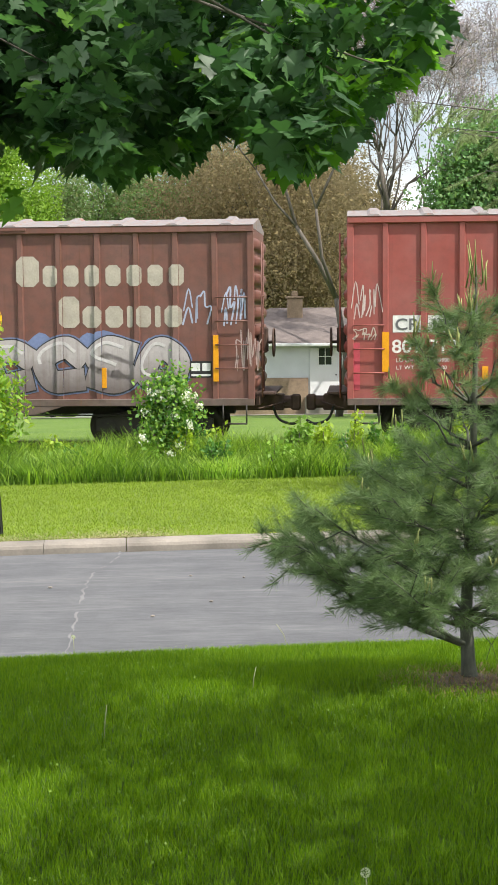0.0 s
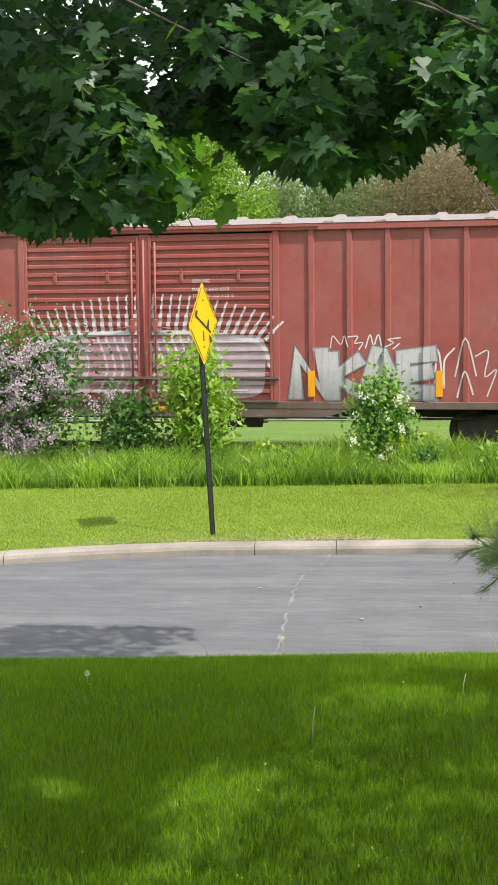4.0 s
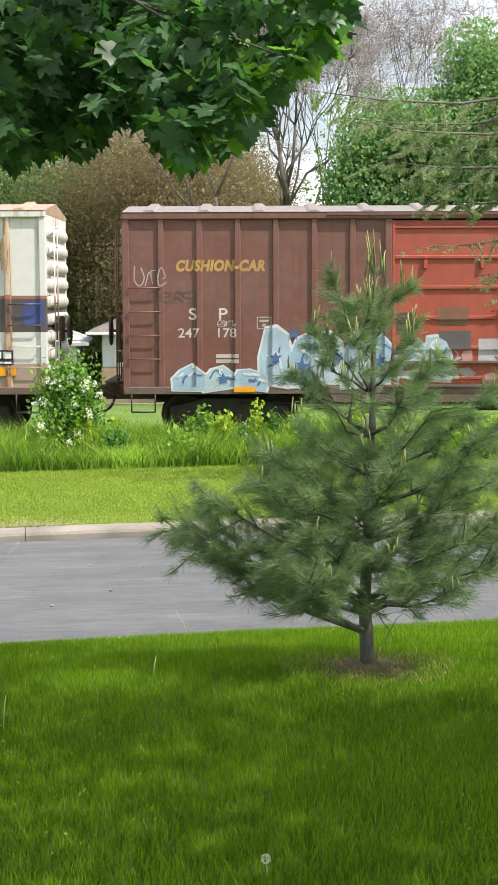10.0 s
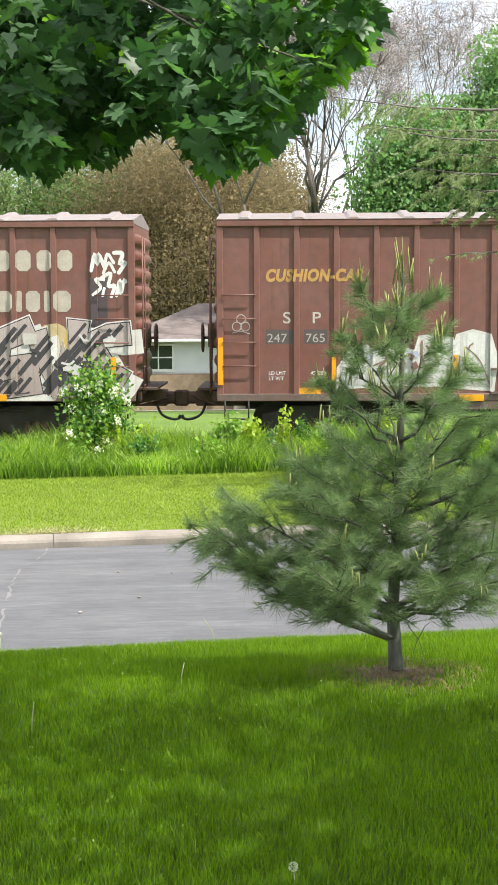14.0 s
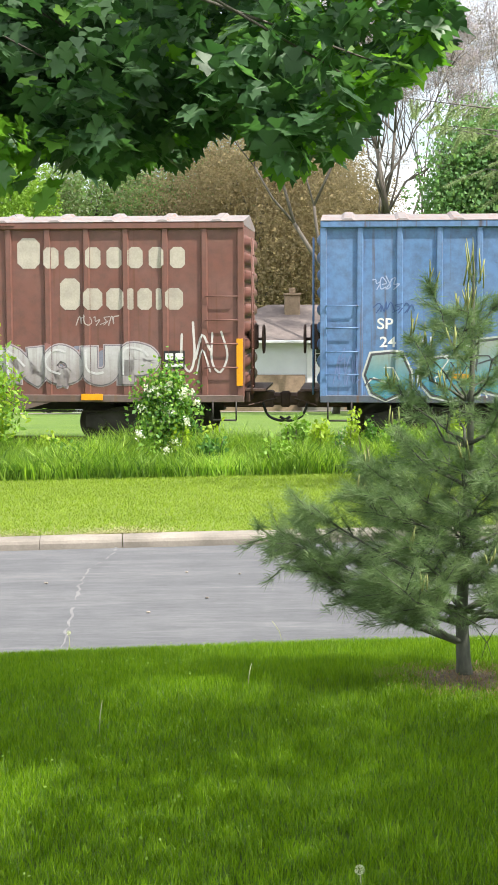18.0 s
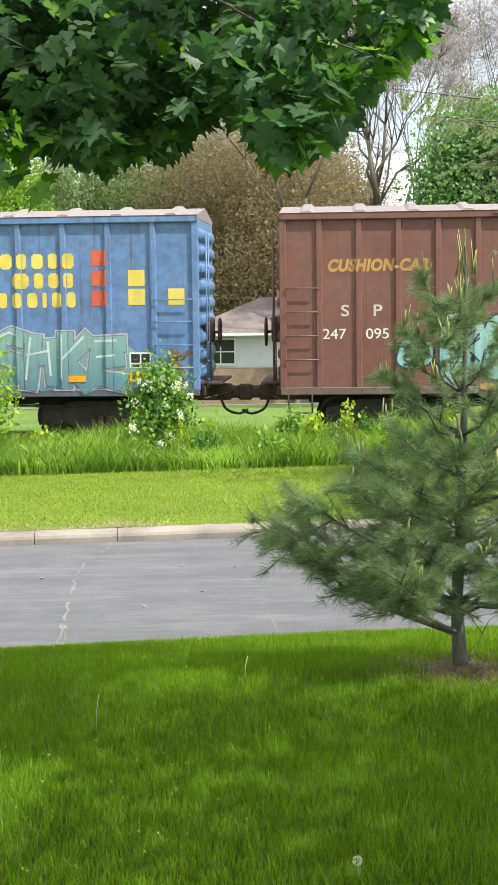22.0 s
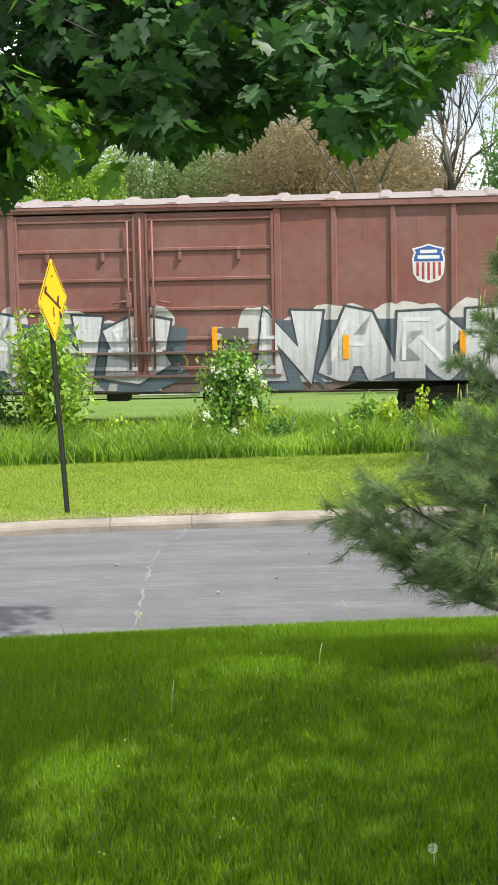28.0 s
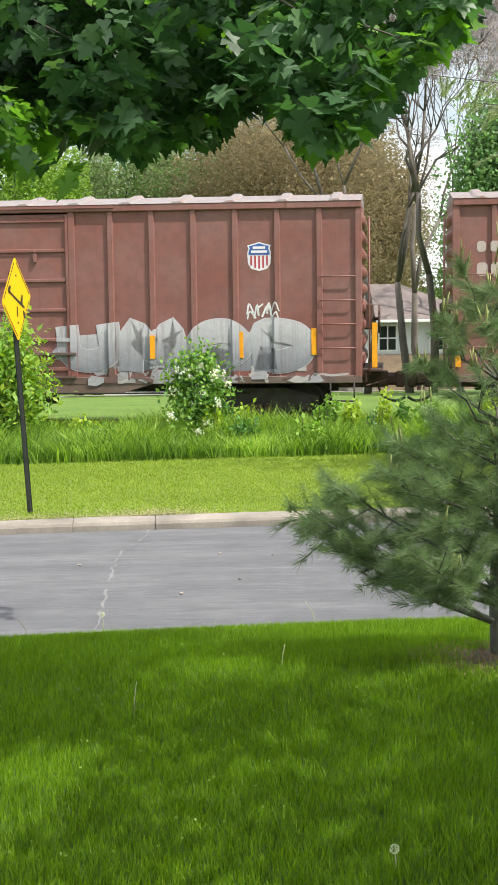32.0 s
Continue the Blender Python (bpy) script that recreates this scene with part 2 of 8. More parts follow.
def lathe(bm, profile, n=20, axis="y", c=(0, 0, 0), mi=0):
    """profile: (along the axis, radius)."""
    rings = []
    for a, r in profile:
        ring = []
        for k in range(n):
            s, d = math.sin(2 * math.pi * k / n) * r, math.cos(2 * math.pi * k / n) * r
            co = {"y": (s, a, d), "x": (a, s, d), "z": (s, d, a)}[axis]
            ring.append(bm.verts.new(Vector(co) + Vector(c)))
        rings.append(ring)
    for A, B in zip(rings, rings[1:]):
        for k in range(n):
            j = (k + 1) % n
            f = bm.faces.new((A[k], A[j], B[j], B[k]))
            f.smooth, f.material_index = True, mi
    for ring in (rings[0], list(reversed(rings[-1]))):
        bm.faces.new(ring).material_index = mi


def mesh_np(name, verts, faces, mats, index=None, smooth=False):
    """verts (n, 3); faces (m, k), all with the same number of corners."""
    me = bpy.data.meshes.new(name)
    verts, faces = np.asarray(verts, np.float32), np.asarray(faces, np.int32)
    m, k = faces.shape
    me.vertices.add(len(verts)), me.loops.add(m * k), me.polygons.add(m)
    me.vertices.foreach_set("co", verts.ravel())
    me.loops.foreach_set("vertex_index", faces.ravel())
    me.polygons.foreach_set("loop_start", np.arange(m, dtype=np.int32) * k)
    me.polygons.foreach_set("loop_total", np.full(m, k, np.int32))
    for mt in mats if isinstance(mats, (list, tuple)) else [mats]:
        me.materials.append(mt)
    if index is not None:
        me.polygons.foreach_set("material_index", np.asarray(index, np.int32))
    if smooth:
        me.polygons.foreach_set("use_smooth", np.ones(m, bool))
    me.update(calc_edges=True)
    return me


def spin(rng, n, up=0.0):
    """n random turns, as matrices; up: how far their z axes keep to the world's."""
    q = rng.normal(size=(n, 4))
    q[:, 0] += up * 3
    q /= np.linalg.norm(q, axis=1, keepdims=True)
    w, x, y, z = q.T
    R = np.stack([np.stack([1 - 2 * (y * y + z * z), 2 * (x * y - w * z), 2 * (x * z + w * y)], -1),
                  np.stack([2 * (x * y + w * z), 1 - 2 * (x * x + z * z), 2 * (y * z - w * x)], -1),
                  np.stack([2 * (x * z - w * y), 2 * (y * z + w * x), 1 - 2 * (x * x + y * y)], -1)], 1)
    return R


def strewn(name, shape, faces, pts, turns, sizes, mats, index=None):
    """One mesh of many copies of a small flat shape."""
    shape, pts = np.asarray(shape, float), np.asarray(pts, float)
    n, k = len(pts), len(shape)
    v = np.einsum("nij,kj->nki", turns, shape) * np.asarray(sizes)[:, None, None] + pts[:, None, :]
    f = (np.asarray(faces)[None] + (np.arange(n) * k)[:, None, None]).reshape(-1, len(faces[0]))
    idx = None if index is None else np.repeat(index, len(faces))
    return mesh_np(name, v.reshape(-1, 3), f, mats, idx)


def blades(name, pts, height, width, lean, mats, rng, index=None):
    """Grass: every blade a bent strip that ends in a point."""
    n = len(pts)
    a, b = rng.uniform(0, 2 * np.pi, n), rng.uniform(0, 2 * np.pi, n)
    h = height * rng.uniform(0.55, 1.15, n)
    side = np.stack([np.cos(a), np.sin(a), 0 * a], -1) * (width * rng.uniform(0.6, 1.2, n))[:, None] / 2
    out = np.stack([np.cos(b), np.sin(b), 0 * b], -1) * (lean * h * rng.uniform(0.2, 1, n))[:, None]
    up = np.stack([0 * a, 0 * a, h], -1)
    v = np.stack([pts - side, pts + side, pts + up * 0.55 + out * 0.3 - side * 0.8, pts + up * 0.55 + out * 0.3 + side * 0.8, pts + up + out], 1)
    base = (np.arange(n) * 5)[:, None, None]
    f = (np.array([[0, 1, 3], [0, 3, 2], [2, 3, 4]])[None] + base).reshape(-1, 3)
    return mesh_np(name, v.reshape(-1, 3), f, mats, None if index is None else np.repeat(index, 3))

# ---- the lie of the land ----
ROAD_TURN = radians(4.5)
KERB_AT = Vector((-1.52, 18.2, 0))
ROAD_X, ROAD_Y = Vector((math.cos(ROAD_TURN), math.sin(ROAD_TURN), 0)), Vector((-math.sin(ROAD_TURN), math.cos(ROAD_TURN), 0))
# distance behind the kerb's face, height
LIE_V = [-400, -40, -18, -12.5, -9.5, -7.5, -6.25, -5.85, -5.7, 0.0, 0.235, 0.245, 0.5, 2.5, 6, 9.2, 10.2, 13.0, 14.2, 24, 50, 400]
LIE_Z = [0.9, 0.9, 0.92, 0.88, 0.70, 0.40, 0.15, 0.01, -0.14, -0.14, -0.14, 0.11, 0.135, 0.17, 0.2, 0.18, 0.05, 0.05, 0.15, -0.3, -1.9, -2.1]


def bend(u, v):
    """Past the sign the kerb swings towards the near side."""
    u = np.asarray(u, float)
    return 0.07 * np.clip(-u - 1.2, 0, 9) ** 2 * np.interp(v, [-5, -1.5, 2, 5.2], [0, 1, 1, 0]) + 0.16 * np.clip(0.3 - 0.4 * u, 0, 1) * np.interp(v, [-9, -7, -5, -2.5], [0, 1, 1, 0])


def uv(x, y):
    dx, dy = x - KERB_AT.x, y - KERB_AT.y
    u, v = dx * ROAD_X.x + dy * ROAD_X.y, dx * ROAD_Y.x + dy * ROAD_Y.y
    return u, v + bend(u, v)


def xy(u, v):
    v = v - bend(u, v)
    return KERB_AT.x + u * ROAD_X.x + v * ROAD_Y.x, KERB_AT.y + u * ROAD_X.y + v * ROAD_Y.y


def rise(u, v):
    """The gentle climb along the road, which fades out near the house and beyond the track."""
    return 0.010 * np.clip(u, -14, 14) * np.interp(v, [-16, -9, -5, 9, 14], [0, 0.3, 1, 1, 0])


def land(x, y):
    u, v = uv(np.asarray(x, float), np.asarray(y, float))
    return np.interp(v, LIE_V, LIE_Z) + rise(u, v)


def road_z(u, v):
    return np.interp(v, [-6.4, -3, 0.2], [-0.03, 0.03, -0.005]) + rise(u, v)


def sheet(name, us, vs, zf, mat, label, lift=0.0, kind="structure"):
    U, V = np.meshgrid(np.asarray(us, float), np.asarray(vs, float))
    X, Y = xy(U, V)
    n, m = U.shape
    P = np.stack([X, Y, zf(U, V) + lift], -1).reshape(-1, 3)
    i = np.arange(n * m).reshape(n, m)
    F = np.stack([i[:-1, :-1], i[:-1, 1:], i[1:, 1:], i[1:, :-1]], -1).reshape(-1, 4)
    return tagged(new(name, mesh_np(name, P, F, mat, smooth=True)), label, name, kind=kind)


far_u = [-2500, -900, -300, -120, -60, -35]
us = far_u + list(np.arange(-24, 24.1, 0.6)) + [-k for k in reversed(far_u)]
vs = sorted(set([-2500, -900] + LIE_V + list(np.arange(-18, -6, 0.5)) + list(np.arange(1, 14, 0.75)) + [30, 36, 42, 100, 900, 2500]))
ground = sheet("ground", us, vs, lambda u, v: np.interp(v, LIE_V, LIE_Z) + rise(u, v), LAWN_SOIL, "green mown lawn running down to the road and past the tracks")
road = sheet("road", [-300, -80, -30] + list(np.arange(-20, 20.1, 0.8)) + [30, 80, 300], np.arange(-6.1, 0.03, 0.3), road_z, ASPHALT, "worn grey asphalt road with paler wheel tracks")

# the far kerb, in cast lengths with open joints
kerb = thing("kerb", "tan concrete kerb with open joints and stained edge", "kerb", kind="structure")
joints = [-60, -30, -20, -14, -11, -8.1, -6.6, -4.1, -1.03, 0.0, 2.5, 5.5, 8.6, 11.6, 14.6, 20, 30, 60]
for a, b in zip(joints, joints[1:]):
    bm = bmesh.new()
    prof = [(-0.02, -0.15), (-0.008, 0.055), (0.012, 0.092), (0.045, 0.112), (0.10, 0.121), (0.26, 0.126), (0.265, -0.1)]
    cols = []
    for u in np.linspace(a + 0.004, b - 0.004, 5):
        r = float(rise(u, 0))
        col = []
        for v, z in prof:
            x, y = xy(u, v + random.uniform(-0.004, 0.004))
            col.append(bm.verts.new((x, y, z + r + random.uniform(-0.003, 0.003))))
        cols.append(col)
    for A, B in zip(cols, cols[1:]):
        for k in range(len(prof) - 1):
            bm.faces.new((A[k], B[k], B[k + 1], A[k + 1]))
    bm.faces.new(cols[0]), bm.faces.new(list(reversed(cols[-1])))
    part("kerb_stone", bm, CONCRETE, kerb)

# ---- the railway ----
TRACK_TURN = radians(-4.5)
TRACK = Vector((0, 28.0, 0.30))
ALONG = Vector((math.cos(TRACK_TURN), math.sin(TRACK_TURN), 0))
TRACK_POSE = Matrix.Translation(TRACK) @ Matrix.Rotation(TRACK_TURN, 4, "Z")
GAUGE, CAR_WIDE = 1.435, 3.1
MID = CAR_WIDE / 2

railway = thing("railway_track", "rusty rails on dark timber ties in weedy ballast", "railway track", kind="structure", m=TRACK_POSE)
for s in (-1, 1):
    bm = bmesh.new()
    y = MID + s * GAUGE / 2
    box(bm, -90, 90, y - 0.035, y + 0.035, -0.04, 0.0, 0.008)
    box(bm, -90, 90, y - 0.009, y + 0.009, -0.14, -0.04)
    box(bm, -90, 90, y - 0.07, y + 0.07, -0.16, -0.14)
    part("rail", bm, RAIL_STEEL, railway)
bm = bmesh.new()
box(bm, -0.11, 0.11, MID - 1.3, MID + 1.3, -0.32, -0.165, 0.015)
tie = mesh_of(bm, "tie", TIMBER)
for k in range(-22, 23):
    ob = part("tie", tie, None, railway)
    ob.location = (k * 0.55 + random.uniform(-0.02, 0.02), 0, 0)
bm = bmesh.new()
for y0, y1, z0, z1 in ((-0.9, MID - 1.7, -0.42, -0.21), (MID - 1.7, MID + 1.7, -0.21, -0.21), (MID + 1.7, CAR_WIDE + 0.9, -0.21, -0.42)):
    n0 = [[bm.verts.new((x, y, z + random.uniform(-0.02, 0.02))) for x in np.linspace(-40, 40, 81)] for y, z in ((y0, z0), (y1, z1))]
    for i in range(80):
        bm.faces.new((n0[0][i], n0[0][i + 1], n0[1][i + 1], n0[1][i]))
part("ballast", bm, BALLAST, railway)

# ---- freight cars ----
TINTS = {}


def tint(c, rough=0.55):
    """Spray or sign paint of one colour."""
    if isinstance(c, bpy.types.Material):
        return c
    key = tuple(round(x, 3) for x in c)
    if key not in TINTS:
        TINTS[key] = plain("paint_coat", c, rough, 0.16, 2.2, 26, 0.08)
    return TINTS[key]


def bogie(parent, x):
    """A three-piece truck with two wheelsets."""
    truck = thing("truck", "", "")
    truck.parent = parent
    truck.location = (x, MID, 0)
    bm = bmesh.new()
    box(bm, -0.2, 0.2, -1.05, 1.05, 0.42, 0.66, 0.03)
    rod(bm, (0, 0, 0.6), (0, 0, 0.82), 0.2, n=14)
    part("bolster", bm, STEEL_DARK, truck)
    for s in (-1, 1):
        bm = bmesh.new()
        y0, y1 = s * 0.93, s * 1.07
        prof = [(-1.15, 0.34), (-1.15, 0.58), (-0.95, 0.62), (-0.5, 0.74), (0.5, 0.74), (0.95, 0.62), (1.15, 0.58), (1.15, 0.34), (0.92, 0.34), (0.88, 0.46), (0.55, 0.24), (0.32, 0.17), (-0.32, 0.17), (-0.55, 0.24), (-0.88, 0.46), (-0.92, 0.34)]
        A, B = [bm.verts.new((px, y0, pz)) for px, pz in prof], [bm.verts.new((px, y1, pz)) for px, pz in prof]
        bm.faces.new(A), bm.faces.new(list(reversed(B)))
        for i in range(len(prof)):
            j = (i + 1) % len(prof)
            bm.faces.new((A[i], B[i], B[j], A[j]))
        for bx in (-0.89, 0.89):
            rod(bm, (bx, y0, 0.42), (bx, s * 1.14, 0.42), 0.13, n=12)
        bmesh.ops.recalc_face_normals(bm, faces=bm.faces)
        part("side_frame", bm, STEEL_DARK, truck)
        for k in (-0.17, 0, 0.17):
            bm = bmesh.new()
            lathe(bm, [(0.2 + 0.03 * i, 0.075 if i % 2 else 0.055) for i in range(9)], 10, "z", (k, s * 1.1, 0))
            part("spring", bm, STEEL_BROWN, truck)
    wheels = []
    for bx in (-0.89, 0.89):
        bm = bmesh.new()
        rod(bm, (0, -0.9, 0), (0, 0.9, 0), 0.08, n=12)
        for s in (-1, 1):
            c = s * 0.72
            lathe(bm, [(c - s * 0.07, 0.30), (c - s * 0.07, 0.455), (c - s * 0.04, 0.455), (c - s * 0.03, 0.425), (c + s * 0.06, 0.415), (c + s * 0.06, 0.34), (c + s * 0.02, 0.30), (c + s * 0.0, 0.14), (c + s * 0.07, 0.12), (c + s * 0.07, 0.02)], 28)
            for k in range(3):
                a = k * 2.094
                box(bm, math.sin(a) * 0.075 - 0.014, math.sin(a) * 0.075 + 0.014, c + s * 0.07, c + s * 0.1, math.cos(a) * 0.075 - 0.014, math.cos(a) * 0.075 + 0.014)
        w = part("wheelset", bm, STEEL_DARK, truck)
        w.location = (bx, 0, 0.42)
        wheels.append((w, bx))
    return wheels


class Skin:
    """How far a car's outside stands out at a place on its side: paint is laid on by it."""

    def __init__(self, posts, doors, ribs, sill):
        self.posts, self.doors, self.ribs, self.sill = posts, doors, ribs, sill
        self.xs = [x + s * 0.066 for x in posts for s in (-1, 1)] + [x for d in doors for x in d]
        self.zs = [z + s for z, h in ribs for s in (-h, h)] + [sill]

    def at(self, x, z):
        if z < self.sill:
            return -0.012
        for a, b in self.doors:
            if a < x < b:
                return 0.012 if any(abs(z - r) < h for r, h in self.ribs) else 0.05
        return 0.0 if any(abs(x - p) < 0.066 for p in self.posts) else 0.048

    def lay(self, name, bm, mats, parent, label=""):
        """Cuts the flat shape at every post, door edge and rib and sets the pieces on them."""
        xs, zs = [v.co.x for v in bm.verts], [v.co.z for v in bm.verts]
        x0, x1, z0, z1 = min(xs), max(xs), min(zs), max(zs)
        for x in self.xs:
            if x0 < x < x1:
                bmesh.ops.bisect_plane(bm, geom=bm.verts[:] + bm.edges[:] + bm.faces[:], plane_co=(x, 0, 0), plane_no=(1, 0, 0))
        indoor = any(a < x1 and b > x0 for a, b in self.doors)
        for z in self.zs if indoor else [self.sill]:
            if z0 < z < z1:
                bmesh.ops.bisect_plane(bm, geom=bm.verts[:] + bm.edges[:] + bm.faces[:], plane_co=(0, 0, z), plane_no=(0, 0, 1))
        out = bmesh.new()
        for f in bm.faces:
            c = f.calc_center_median()
            d = self.at(c.x, c.z)
            low = 0.72 if self.doors[0][0] - 0.9 < c.x < self.doors[-1][1] + 0.9 else 0.875
            if max(v.co.z for v in f.verts) < low + 0.005:
                continue
            g = out.faces.new([out.verts.new((v.co.x, v.co.y + d, max(v.co.z, low))) for v in f.verts])
            g.material_index = f.material_index
        bm.free()
        return part(name, out, mats, parent, label)


def letters(skin, parent, words, x, z, size, mat, wide=1.0, gap=1.0, bold=0.0, slant=0.0, name="lettering"):
    """Stencilled words, left edge x, foot z, capital height size."""
    cu = bpy.data.curves.new("words", "FONT")
    cu.body, cu.size, cu.space_character, cu.offset = words, size * 1.38, gap, bold
    ob = bpy.data.objects.new("words", cu)
    me = bpy.data.meshes.new_from_object(ob)
    bm = bmesh.new()
    bm.from_mesh(me)
    bpy.data.objects.remove(ob), bpy.data.curves.remove(cu), bpy.data.meshes.remove(me)
    for v in bm.verts:
        v.co = (x + (v.co.x + slant * v.co.y) * wide, -0.005, z + v.co.y)
    bmesh.ops.triangulate(bm, faces=bm.faces)
    return skin.lay(name, bm, mat, parent)


def bars(skin, parent, spans, z, h, mat, lift=0.005, name="stencil_block"):
    """Plain bars in place of writing."""
    for a, b, *zz in spans:
        bm = bmesh.new()
        lo, hi = zz if zz else (z, z + h)
        q = min(b - a, hi - lo) * (0.24 if name in ("company_block", "service_lettering") else 0.07 if name == "stencil_block" else 0.015)
        bm.faces.new([bm.verts.new((px, -lift, pz)) for px, pz in ((a + q, lo), (b - q, lo), (b, lo + q), (b, hi - q), (b - q, hi), (a + q, hi), (a, hi - q), (a, lo + q))])
        skin.lay(name, bm, mat, parent)


def stroke(bm, pts, w, mi=0, lift=0.004, cap=True):
    """A flat brush stroke with round ends along a line in the x-z plane."""
    P = [np.array(p, float) for p in pts]
    L, R = [], []
    for i, p in enumerate(P):
        d = P[min(i + 1, len(P) - 1)] - P[max(i - 1, 0)]
        d = d / (np.hypot(*d) + 1e-9)
        nrm = np.array([-d[1], d[0]]) * w / 2
        L.append(bm.verts.new((p[0] + nrm[0], -lift, p[1] + nrm[1])))
        R.append(bm.verts.new((p[0] - nrm[0], -lift, p[1] - nrm[1])))
    for i in range(len(P) - 1):
        bm.faces.new((L[i], R[i], R[i + 1], L[i + 1])).material_index = mi
    if cap:
        for p, d in ((P[0], P[0] - P[1]), (P[-1], P[-1] - P[-2])):
            a0 = math.atan2(d[1], d[0])
            ring = [bm.verts.new((p[0] + math.cos(a0 + a) * w / 2, -lift, p[1] + math.sin(a0 + a) * w / 2)) for a in np.linspace(-1.57, 1.57, 7)]
            bm.faces.new(ring).material_index = mi


def blob(bm, cx, cz, rx, rz, rng, mi=0, lift=0.004, wob=0.12, n=26, square=2.0):
    """A rounded shape with a wobbling edge."""
    ph = rng.uniform(0, 6.3, 4)
    c = bm.verts.new((cx, -lift, cz))
    ring = []
    for k in range(n):
        a = 2 * math.pi * k / n
        r = 1 + wob * (0.6 * math.sin(2 * a + ph[0]) + 0.4 * math.sin(3 * a + ph[1]) + 0.3 * math.sin(5 * a + ph[2]))
        ca, sa = math.cos(a), math.sin(a)
        q = (abs(ca) ** square + abs(sa) ** square) ** (-1 / square)
        ring.append(bm.verts.new((cx + rx * r * q * ca, -lift, cz + rz * r * q * sa)))
    for k in range(n):
        bm.faces.new((c, ring[k], ring[(k + 1) % n])).material_index = mi


def curve(pts, n=5):
    """A smooth line through the points."""
    P = [np.array(p, float) for p in pts]
    P = [2 * P[0] - P[1]] + P + [2 * P[-1] - P[-2]]
    out = []
    for i in range(1, len(P) - 2):
        a, b, c, d = P[i - 1:i + 3]
        for t in np.linspace(0, 1, n, endpoint=False):
            out.append(0.5 * (2 * b + (c - a) * t + (2 * a - 5 * b + 4 * c - d) * t * t + (3 * b - a - 3 * c + d) * t ** 3))
    return out + [P[-2]]


# hooks, swirls and arrows in a unit square
FORMS = [
    [[(0.9, 0.2), (0.4, 0.05), (0.1, 0.5), (0.5, 0.95), (0.85, 0.65), (0.5, 0.4)]],
    [[(0.0, 0.15), (0.25, 0.95), (0.45, 0.35), (0.7, 1.0), (1.0, 0.2)]],
    [[(0.05, 0.6), (0.3, 0.98), (0.62, 0.6), (0.3, 0.05)], [(0.5, 0.15), (0.85, 0.75), (1.0, 0.25)]],
    [[(0.0, 0.1), (0.6, 0.45), (0.25, 0.8), (0.95, 0.95)], [(0.6, 0.05), (0.95, 0.4)]],
    [[(0.1, 1.0), (0.2, 0.3), (0.55, 0.05), (0.9, 0.4), (0.75, 0.95)]],
    [[(0.05, 0.35), (0.5, 1.0), (0.95, 0.45)], [(0.1, 0.0), (0.5, 0.5), (0.9, 0.05)]],
    [[(0.0, 0.85), (0.55, 0.95), (0.4, 0.45), (0.95, 0.55), (0.5, 0.02)]],
    [[(0.1, 0.05), (0.35, 0.9), (0.6, 0.15), (0.55, 0.7), (0.95, 0.85)]],
]


SPRAYS = {}


def spray(low, high, z0=1.0, z1=2.2):
    """Spray paint that fades from one colour at its foot to another at its head, chalky and streaked with grime."""
    key = (low, high, z0, z1)
    if key in SPRAYS:
        return SPRAYS[key]
    m, n, l, b = shader("spray_paint")
    v = coords(n, l)
    sep, mp = n.new("ShaderNodeSeparateXYZ"), n.new("ShaderNodeMapRange")
    l.new(v, sep.inputs[0])
    mp.inputs["From Min"].default_value, mp.inputs["From Max"].default_value = z0 + 0.25, z1 + 0.25
    wob = n.new("ShaderNodeMath")
    wob.operation = "MULTIPLY_ADD"
    wob.inputs[1].default_value = 0.5
    l.new(noise_node(n, l, v, 2.3, 4), wob.inputs[0]), l.new(sep.outputs[2], wob.inputs[2])
    l.new(wob.outputs[0], mp.inputs["Value"])
    col = mix_node(n, l, mp.outputs[0], low, high)
    st = noise_node(n, l, coords(n, l, (14, 14, 0.6)), 1.0, 6, 0.65)
    col = mix_node(n, l, ramp_node(n, l, st, [(0.5, (0, 0, 0)), (0.72, (0.5, 0.5, 0.5))]), col, (0.16, 0.11, 0.09))
    fine = noise_node(n, l, v, 17, 5, 0.7)
    col = mix_node(n, l, 0.4, col, ramp_node(n, l, fine, [(0.3, (0.62, 0.61, 0.6)), (0.65, (1, 1, 1))]), "MULTIPLY")
    l.new(col, b.inputs["Base Color"])
    b.inputs["Roughness"].default_value = 0.6
    SPRAYS[key] = m
    return m


